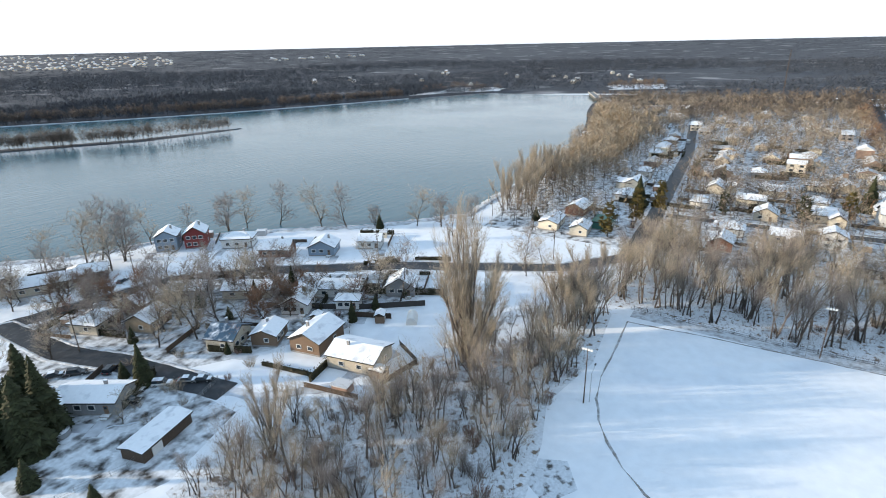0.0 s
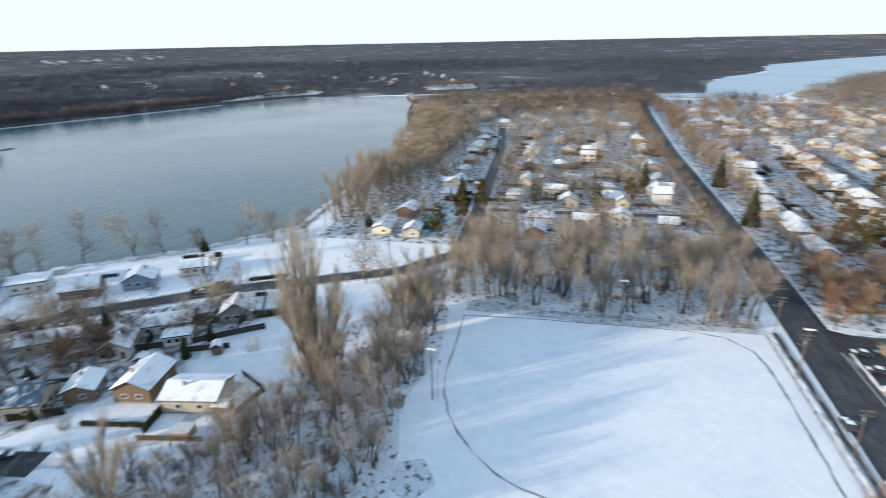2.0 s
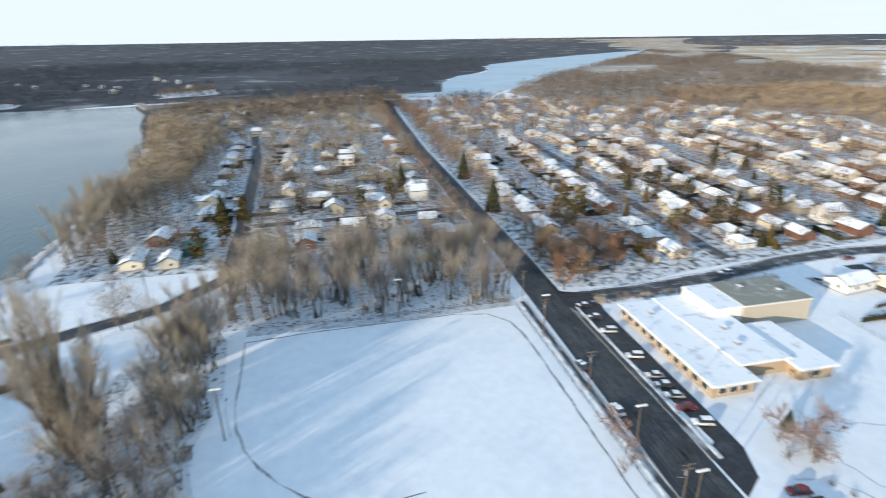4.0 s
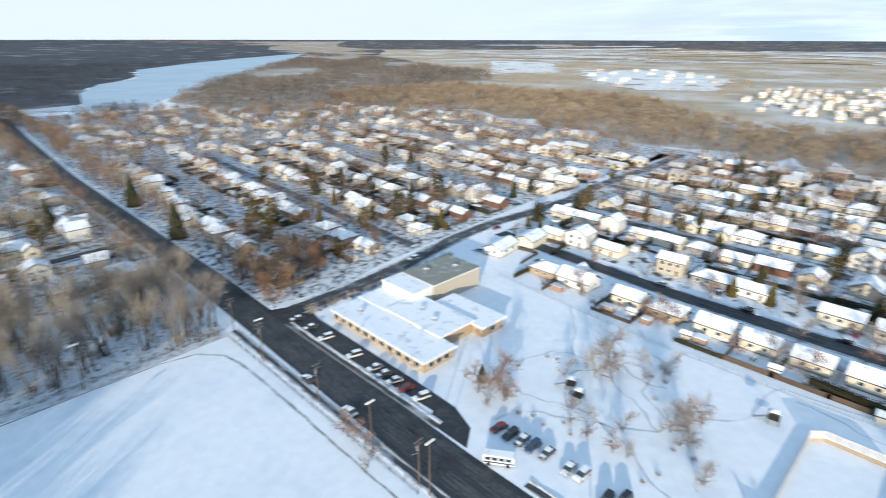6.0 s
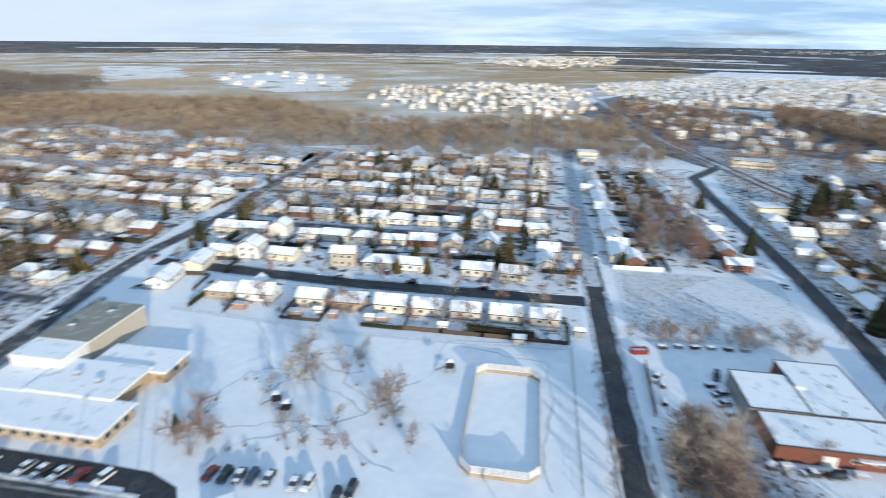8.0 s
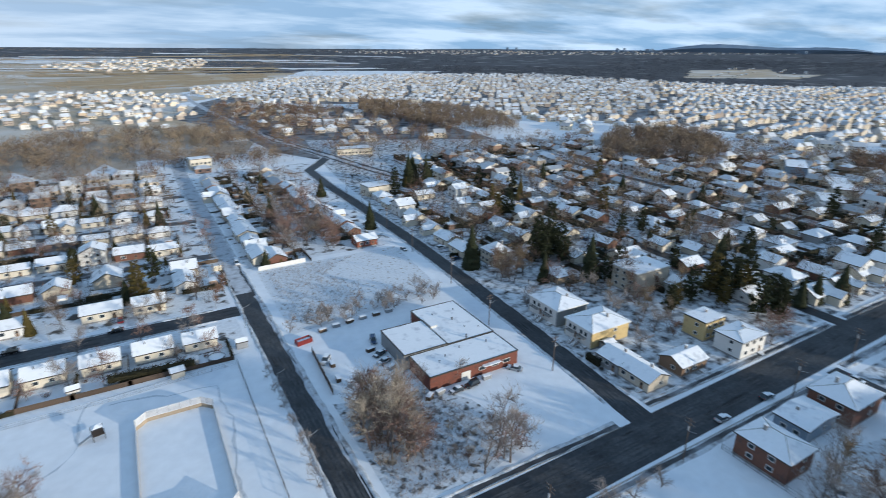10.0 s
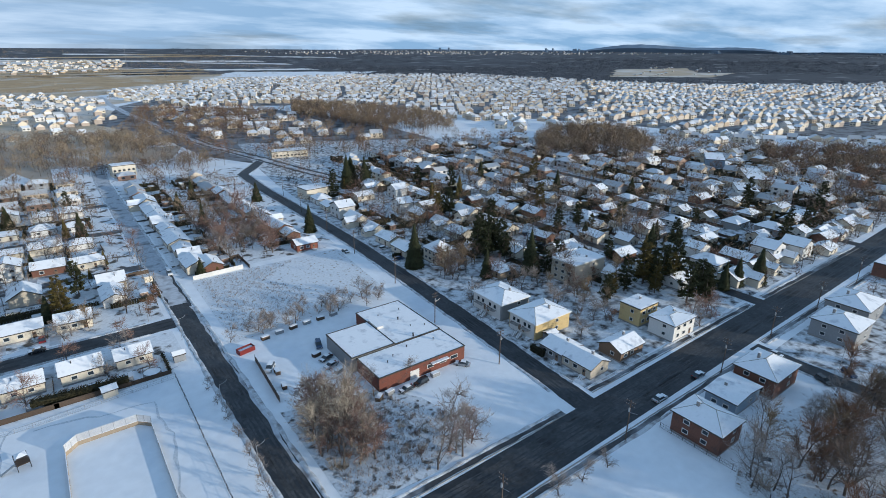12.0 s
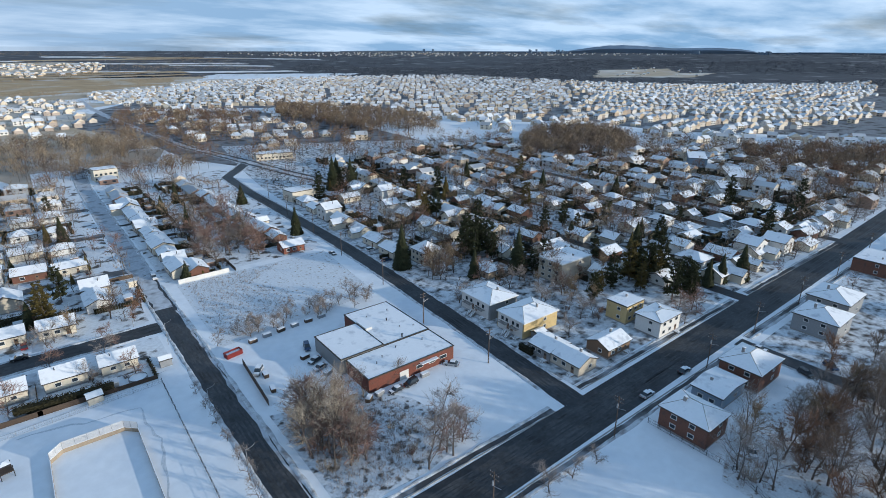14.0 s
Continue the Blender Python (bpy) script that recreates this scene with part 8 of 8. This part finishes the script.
def street_lamp():
    ob = thing("street_lamp", "curved grey steel street lamp", "street lamp", "street lamps")
    Shape().tube((0, 0, -0.1), (0, 0, 7.5), 0.09, 0.06, 8).make("pole", GALV, ob)
    s = Shape()
    prev = Vector((0, 0, 7.5))
    for k in range(1, 7):
        a = k / 6 * PI / 2
        p = Vector((2.0 * math.sin(a) * 1.0, 0, 7.5 + 1.0 * (1 - math.cos(a)) * 0.9))
        s.tube(prev, p, 0.05, 0.045, 6, caps=False)
        prev = p
    s.make("arm", GALV, ob)
    Shape().box(2.4, 0, 8.3, 0.8, 0.3, 0.14).make("lamp_head", DARK_METAL, ob)
    return ob


LAMPS = Kit([street_lamp()])
for x, y, t in ((-25.4, -172, PI), (-25.6, -128, PI), (-25.6, -100, PI), (-25.8, -262, PI), (-25.8, -215, PI), (-19, -191.5, 1.6), (-178, -41, 0), (147, -15, PI), (102, 26, 0), (30, -192, 1.6), (80, -192, 1.6), (147, -180, 0), (158, -240, 0)):
    LAMPS.put(0, x, y, t)


def flood_pole(x, y):
    ob = thing("floodlight_pole", "tall pole with white field floodlights", "floodlight", "field floodlights", at(x, y, 0))
    Shape().tube((0, 0, -0.2), (0, 0, 14), 0.16, 0.10, 8).make("pole", POLE_WOOD, ob)
    Shape().box(0, 0, 13.4, 0.12, 2.2, 0.12).make("crossbar", GALV, ob)
    for k in range(4):
        Shape().box(-0.15, -0.9 + k * 0.6, 13.55, 0.35, 0.45, 0.4).make("lamp", LAMP_WHITE, ob)


for x, y in ((147.5, -18), (101, 27), (127, -58.2), (76, -57.8), (58, -58.5)):
    flood_pole(x, y)


def fence_run(line, h, name, label, mt, gap=2.4, solid=True):
    ob = thing(name, label, "fence")
    for (ax, ay), (bx, by) in zip(line, line[1:]):
        d = math.hypot(bx - ax, by - ay)
        turn = math.atan2(by - ay, bx - ax)
        n = max(1, round(d / gap))
        for k in range(n):
            t = (k + 0.5) / n
            s = Shape()
            if solid:
                s.box(0, 0, 0.03, d / n - 0.06, 0.06, h - 0.03 + 0.05 * (k % 2), 0, top=1)
            else:
                for z in (0.08, h * 0.5, h):
                    s.box(0, 0, z, d / n, 0.035, 0.035)
                for j in range(10):
                    s.box(-d / n / 2 + (j + 0.5) * d / n / 10, 0, 0.05, 0.018, 0.018, h)
            pn = s.make("panel" if solid else "wire_netting", [mt, SNOW_ROOF], ob, m=at(ax + (bx - ax) * t, ay + (by - ay) * t, turn))
            if not solid:
                tagged(pn, kind="stuff")
        ps = Shape()
        ps.box(0, 0, -0.1, 0.1, 0.1, h + 0.2)
        me = ps.data("post", [mt])
        for k in range(n + 1):
            p = new("post", me)
            p.parent = ob
            p.matrix_basis = at(ax + (bx - ax) * k / n, ay + (by - ay) * k / n, turn)
    return ob


fence_run([(-111, -57), (-111, -36), (-104, -18)], 1.5, "mesh_fence", "dark wire fence beside the brick house", DARK_METAL, 3.0, False)
fence_run([(-18.5, -92), (-19, -151)], 1.3, "mesh_fence", "thin dark wire fence beside the rink", DARK_METAL, 4.0, False)
fence_run([(-19, -150.5), (14, -148), (50, -147.5), (84, -150), (118, -153)], 1.2, "mesh_fence", "grey wire fence behind the gardens", GALV, 3.6, False)
fence_run([(-38.5, -122), (-40, -146)], 2.2, "board_fence", "dark board fence round the workshop yard", WOOD, 2.6)
fence_run([(-40, -219.5), (-60, -220.5)], 1.9, "board_fence", "pale board fence catching the sun", SIDING["white"], 2.6)
fence_run([(101, 77), (96, 68), (84, 70)], 1.6, "board_fence", "low wooden fence round a snowy garden", WOOD, 2.6)
fence_run([(96, 90), (107, 100), (112, 88)], 1.8, "board_fence", "dark board fence between gardens", WOOD, 2.6)
fence_run([(99, 126), (112, 100), (124, 84)], 1.9, "board_fence", "dark fence behind the river street houses", FASCIA, 3.0)
fence_run([(66, 106), (38, 96), (24, 100)], 1.2, "mesh_fence", "pale wire garden fence in snow", GALV, 3.0, False)
fence_run([(150, -73.8), (143, -118), (156, -156)], 1.4, "mesh_fence", "wire fence behind the school", DARK_METAL, 4.0, False)
fence_run([(152, 28), (149.5, -10), (151.5, -56)], 1.2, "mesh_fence", "thin wire fence along the snowy field", DARK_METAL, 4.0, False)
fence_run([(148, -57), (60, -57)], 1.2, "mesh_fence", "thin wire fence beside the main road", DARK_METAL, 4.5, False)


def hedge(x0, y0, x1, y1, w, h, label):
    rnd = random.Random(int(x0 * 7 + y0))
    ob = thing("hedge", label, "hedge")
    d = math.hypot(x1 - x0, y1 - y0)
    s = Shape()
    n = int(d * w * h * 22)
    t0 = math.atan2(y1 - y0, x1 - x0)
    s.box((x0 + x1) / 2, (y0 + y1) / 2, 0, d, w * 0.6, h * 0.8, 0, t0)
    for _ in range(n):
        t, a = rnd.random(), rnd.uniform(-0.5, 0.5) * w
        p = Vector((x0 + (x1 - x0) * t - math.sin(t0) * a, y0 + (y1 - y0) * t + math.cos(t0) * a, rnd.uniform(0.1, 1) * h))
        u = Vector((rnd.gauss(0, 1), rnd.gauss(0, 1), rnd.gauss(0, 1))).normalized() * 0.28
        v = Vector((rnd.gauss(0, 1), rnd.gauss(0, 1), rnd.gauss(0, 1))).normalized() * 0.28
        s.face([p - u, p + v, p + u])
    s.make("foliage", HEDGE, ob)


hedge(-8, -154.5, 14, -156.5, 2.8, 2.9, "dark brown clipped hedge behind the gardens")
hedge(-111.5, -102, -111.5, -97, 2.0, 2.4, "square dark clipped hedge beside the street")
hedge(122, 106, 134, 82, 1.8, 2.2, "dark cedar hedge between snowy gardens")
hedge(109, 127, 100, 143, 1.6, 1.8, "dark hedge along the garden")
hedge(150, 112, 141, 122, 1.4, 1.4, "low clipped hedge by the river street")
hedge(160, 96, 154, 108, 1.4, 1.4, "low hedge beside the river road")
hedge(-118, -195, -136, -190, 2.0, 1.9, "dark clipped hedge in a snowy garden")
hedge(-132, -232, -152, -226, 2.2, 2.2, "tall dark hedge between houses")
hedge(-222, -104, -250, -101, 1.8, 1.8, "long dark hedge by the main road")


def shed(x, y, turn, w, d, h, wall, label):
    ob = thing("shed", label, "shed", "garden sheds", at(x, y, turn))
    Shape().box(0, 0, -0.05, w, d, h + 0.05).make("wall", SIDING[wall], ob)
    roof_shape(w, d, h, 0.8, 0.25, "gable").make("roof", [SNOW_ROOF, FASCIA], ob)
    Shape().box(0, -d / 2 - 0.03, 0, 1.2, 0.05, 1.8).make("door", WHITE_TRIM, ob)


for a in ((109.5, 90, 0.5, 3.4, 2.6, 2.2, "brown", "small dark garden shed under snow"), (-3, -152.5, 0.1, 3.5, 3.2, 1.8, "cream", "cream garden shed with rounded snow"), (22, -156, 0.1, 3, 2.5, 2, "white", "white garden shed beside a fence"),
          (-121, -103, 0.0, 4.0, 3.0, 2.4, "grey", "grey garden shed beside the yellow duplex"), (47, -157, 0.1, 3, 2.5, 2, "beige", "beige garden shed by the park"), (66, -159, 0.1, 3, 2.4, 2, "white", "white shed behind a bungalow"),
          (87, 73, 1.7, 3.6, 3.0, 2.0, "brown", "brown lean-to shed near the thicket"), (-22, -160, 0.0, 3.2, 2.6, 2.1, "grey", "grey shed at the street corner"), (100, 106, 0.4, 3.2, 2.8, 2.1, "brown", "brown shed behind the solar house")):
    shed(*a)
# long garage with a snowy flat roof in the lower garden
gar = thing("garage", "long garage with sagging snowy roof", "garage", m=at(46, 98.5, radians(14)))
Shape().box(0, 0, -0.1, 13, 5.5, 2.5).make("wall", WOOD, gar)
roof_shape(13, 5.5, 2.4, 0.5, 0.4, "gable").make("roof", [SNOW_ROOF, FASCIA], gar)
Shape().box(-3, -2.78, 0, 2.6, 0.06, 2.0).make("door", WHITE_TRIM, gar)
# tunnel shelter in the white garden
tun = thing("car_shelter", "white tunnel-shaped car shelter in snow", "shelter", m=at(114, 82, radians(30)))
s = Shape()
for k in range(8):
    a, b = PI * k / 8, PI * (k + 1) / 8
    s.solid([(x, 1.6 * math.cos(t), 2.3 * math.sin(t) ** 0.8) for x in (-2.8, 2.8) for t in (a, b)], [(0, 2, 3, 1)])
for x in (-2.8, 2.8):
    s.face([(x, 1.6 * math.cos(PI * k / 8), 2.3 * math.sin(PI * k / 8) ** 0.8 if 0 < k < 8 else 0) for k in range(9)])
s.make("cover", SIDING["white"], tun)


def pool(x, y, r):
    ob = thing("pool", "round above-ground pool covered with snow", "pool", m=at(x, y, 0))
    s = Shape()
    for k in range(24):
        a, b = 2 * PI * k / 24, 2 * PI * (k + 1) / 24
        s.solid([(q * math.cos(t), q * math.sin(t), z) for t in (a, b) for q, z in ((r, 0), (r, 1.2), (r - 0.12, 1.2), (r - 0.12, 0.9))], [(0, 4, 5, 1), (1, 5, 6, 2), (2, 6, 7, 3)])
    s.make("rim", SIDING["grey"], ob)
    s = Shape()
    s.face([((r - 0.1) * math.cos(2 * PI * k / 24), (r - 0.1) * math.sin(2 * PI * k / 24), 0.95) for k in range(24)])
    s.make("cover", SNOW_ROOF, ob)


for a in ((13, -157, 2.3), (-14, -156, 2.4), (36, 118, 2.2), (205, 14, 2.2)):
    pool(*a)
# red container and clutter of the workshop yard
box = thing("container", "open rusty red steel skip", "container", m=at(-39.5, -153, 0.2))
s = Shape()
for cx, cy, sx, sy in ((0, -1.1, 5, 0.1), (0, 1.1, 5, 0.1), (-2.5, 0, 0.1, 2.2), (2.5, 0, 0.1, 2.2)):
    s.box(cx, cy, 0, sx, sy, 1.5)
s.make("side", PLASTIC_RED, box)
Shape().box(0, 0, 0.05, 4.8, 2.1, 0.9).make("snow_load", SNOW_ROOF, box)
for k, (x, y, t) in enumerate(((-47, -157, 0.1), (-52, -158, 0.0), (-57, -158.6, 0.2), (-62, -159, 0.1), (-67, -159.2, 0.0), (-72, -159.5, 0.1), (-42, -128, 1.4), (-44, -124, 1.2), (-43, -136, 1.5), (-57.6, -126, 0.4), (-60.5, -108, 0.7), (-64, -108.4, 0.2), (-56, -138, 0.2), (-79, -108.2, 0.0))):
    ob = thing("crate", "snow-topped grey storage crate in the yard", "crate", "stored crates", at(x, y, t))
    Shape().box(0, 0, 0, 2.6, 1.3, 1.1).make("body", SIDING["grey"] if k % 2 else WOOD, ob)
    Shape().box(0, 0, 1.1, 2.5, 1.25, 0.12).make("snow_cap", SNOW_ROOF, ob)


def play_frame(x, y, turn):
    ob = thing("play_structure", "metal climbing frame with a slide in snow", "playground", "playground frames", at(x, y, turn))
    for dx in (-1.2, 1.2):
        for dy in (-1.2, 1.2):
            Shape().tube((dx, dy, -0.1), (dx, dy, 3.0), 0.08, 0.08, 6).make("post", DARK_METAL, ob)
    Shape().box(0, 0, 1.4, 2.5, 2.5, 0.12).make("deck", WOOD, ob)
    roof_shape(2.0, 2.0, 3.0, 0.5, 0.1, "hip").make("roof", [SNOW_ROOF, DARK_METAL], ob)
    s = Shape()
    s.solid([(1.3, -0.4, 1.5), (1.3, 0.4, 1.5), (4.2, 0.4, 0.2), (4.2, -0.4, 0.2), (1.3, -0.4, 1.4), (1.3, 0.4, 1.4), (4.2, 0.4, 0.1), (4.2, -0.4, 0.1)], [(0, 3, 2, 1), (4, 5, 6, 7), (0, 4, 7, 3), (1, 2, 6, 5)])
    s.make("slide", GALV, ob)


play_frame(58, -110, 0.4)
play_frame(54, -107, 1.8)
play_frame(16, -133, 0.2)


def swing(x, y, turn):
    ob = thing("swing", "steel swing frame in the snowy park", "swing", m=at(x, y, turn))
    for sx in (-2.5, 2.5):
        for sy in (-1.1, 1.1):
            Shape().tube((sx, sy, 0), (sx, 0, 2.5), 0.05, 0.05, 6).make("leg", GALV, ob)
    Shape().tube((-2.5, 0, 2.5), (2.5, 0, 2.5), 0.05, 0.05, 6).make("crossbar", GALV, ob)
    for sx in (-1, 1):
        Shape().box(sx, 0, 0.5, 0.5, 0.25, 0.05).make("seat", TYRE, ob)


swing(66, -118, 0.7)
swing(20, -104, 1.2)
# cottage-like tower block and shops beyond the side streets
for x, y, t, w, d, h, wall, lab in ((-46, -447, 0.1, 15, 11, 8.0, "cream", "cream three-storey apartment house at the street's end"), (-172, -452, -0.2, 30, 13, 5.0, "cream", "long low shop building with a snowy roof"),
                                    (-134, -314, 0.1, 17, 12, 6.0, "cream", "cream corner shop with a flat snowy roof"), (-444, -223, 0.55, 34, 14, 6.0, "blue", "long school-like building under snow"),
                                    (-402, -172, 0.6, 40, 13, 6.0, "cream", "white apartment row with a snowy roof"), (-362, -158, 0.6, 24, 12, 5.0, "white", "white low row house by the street")):
    ob = thing("building", lab, "building", m=at(x, y, t))
    Shape().box(0, 0, -0.2, w, d, h + 0.2).make("wall", SIDING[wall], ob)
    roof_shape(w, d, h, 0.4, 0.4, "flat").make("roof", [SNOW_ROOF, FASCIA], ob)
    for k in range(int(w / 3)):
        for z in ([1.2] if h < 6.2 else [1.2, 4.2]):
            s = Shape().box(-w / 2 + 1.6 + 3 * k, -d / 2 - 0.03, z, 1.6, 0.06, 1.3)
            s.make("window", GLASS, ob)
            s = Shape().box(-w / 2 + 1.6 + 3 * k, d / 2 + 0.03, z, 1.6, 0.06, 1.3)
            s.make("window", GLASS, ob)


def lattice_mast(x, y, h, label):
    z = ground_z(x, y)
    ob = thing("radio_mast", label, "mast", m=pose(x, y, z))
    w0 = h * (0.012 if h < 70 else 0.03)
    for k in range(3):
        a = 2 * PI * k / 3
        Shape().tube((math.cos(a) * w0, math.sin(a) * w0, 0), (math.cos(a) * 0.3, math.sin(a) * 0.3, h), 0.15, 0.10, 5).make("leg", POLE_WOOD if h < 70 else GALV, ob)
    n = 10
    for k in range(n):
        s = Shape()
        t0, t1 = k / n, (k + 1) / n
        for j in range(3):
            a, b = 2 * PI * j / 3, 2 * PI * (j + 1) / 3
            r0, r1 = w0 + (0.3 - w0) * t0, w0 + (0.3 - w0) * t1
            s.tube((math.cos(a) * r0, math.sin(a) * r0, h * t0), (math.cos(b) * r1, math.sin(b) * r1, h * t1), 0.06, 0.06, 4)
        s.make("brace", POLE_WOOD if h < 70 else GALV, ob)


lattice_mast(760, 4, 62, "tall thin steel radio mast above the trees")
lattice_mast(-330, -2450, 85, "distant steel pylon beside a grove")


def bridge():
    ob = thing("bridge", "low concrete bridge over the river narrows", "bridge")
    a, b = Vector((745, 214, 0)), Vector((830, 250, 0))
    d = (b - a)
    turn = math.atan2(d.y, d.x)
    Shape().box(0, 0, 3.4, d.length, 8, 0.9).make("deck", CONCRETE, ob, m=at(*((a + b) / 2).xy, turn))
    for sg in (-1, 1):
        Shape().box(0, sg * 3.9, 4.3, d.length, 0.2, 0.9).make("parapet", CONCRETE, ob, m=at(*((a + b) / 2).xy, turn))
    for k in range(5):
        p = a + d * (k + 0.5) / 5
        Shape().box(0, 0, -2, 1.4, 7, 5.4).make("pier", CONCRETE, ob, m=at(p.x, p.y, turn))


bridge()
# the low spit in the river, and the snowy beaches of the far shore
for name, line, w, mt, lab in (("spit", [(120, 585), (187, 541), (273, 485), (340, 468), (364, 463)], 7, HAZED_FLOOR, "low muddy spit in the river"),
                               ("far_bank", [(-160, 1078), (100, 848), (262, 731), (360, 659), (453, 598), (560, 544), (688, 484)], 9, SNOW_BANK, "snowy foot of the far river bank"),
                               ("near_bank", [(20, 325), (58, 268), (76, 243), (92, 226), (125, 212), (154, 181), (178, 147), (214, 118), (262, 121), (330, 126), (410, 132)], 5, SNOW_BANK, "snowy stony edge of the near bank")):
    strip(name, line, w, 0.06, mt, lab, "river bank", rough=1.2, tall=0.5)
# snow-dusted dry weeds of the two rough lots
def weeds(name, poly, n, mt, label, seed, lo=0.3, hi=1.0):
    rnd = random.Random(seed)
    s = Shape()
    xs, ys = [p[0] for p in poly], [p[1] for p in poly]
    k = 0
    while k < n:
        x, y = rnd.uniform(min(xs), max(xs)), rnd.uniform(min(ys), max(ys))
        if not inside(x, y, poly):
            continue
        k += 1
        for _ in range(4):
            a, h = rnd.uniform(0, 6.28), rnd.uniform(lo, hi)
            u = Vector((math.cos(a), math.sin(a), 0)) * 0.045
            p = Vector((x + rnd.uniform(-0.3, 0.3), y + rnd.uniform(-0.3, 0.3), 0))
            s.face([p - u, p + u, p + Vector((rnd.gauss(0, 0.25), rnd.gauss(0, 0.25), 1)) * h])
    tagged(s.make(name, mt), label, "weeds", kind="stuff")


weeds("dry_weeds", [(-38, -80), (-58, -79), (-70, -90), (-62, -112), (-40, -114)], 2000, TWIG_GREY, "grey dead weeds poking through snow", 41, 0.3, 1.2)
weeds("dry_grass", [(-40, -166), (-68, -168), (-72, -186), (-64, -204), (-80, -217), (-42, -219)], 1500, TWIG_GREY, "tan dead grass poking through snow", 42)
weeds("dry_grass", [(38, 82), (34, 44), (62, 28), (84, 32), (98, 35), (118, 31), (128, 46), (100, 62), (64, 82)], 3800, TWIG_GREY, "grey dead undergrowth of the thicket", 43, 0.3, 1.3)
weeds("dry_grass", [(153, 40), (151.5, -57), (196, -59), (196, 33)], 3600, TWIG_GREY, "grey dead undergrowth of the wood", 44, 0.2, 0.9)
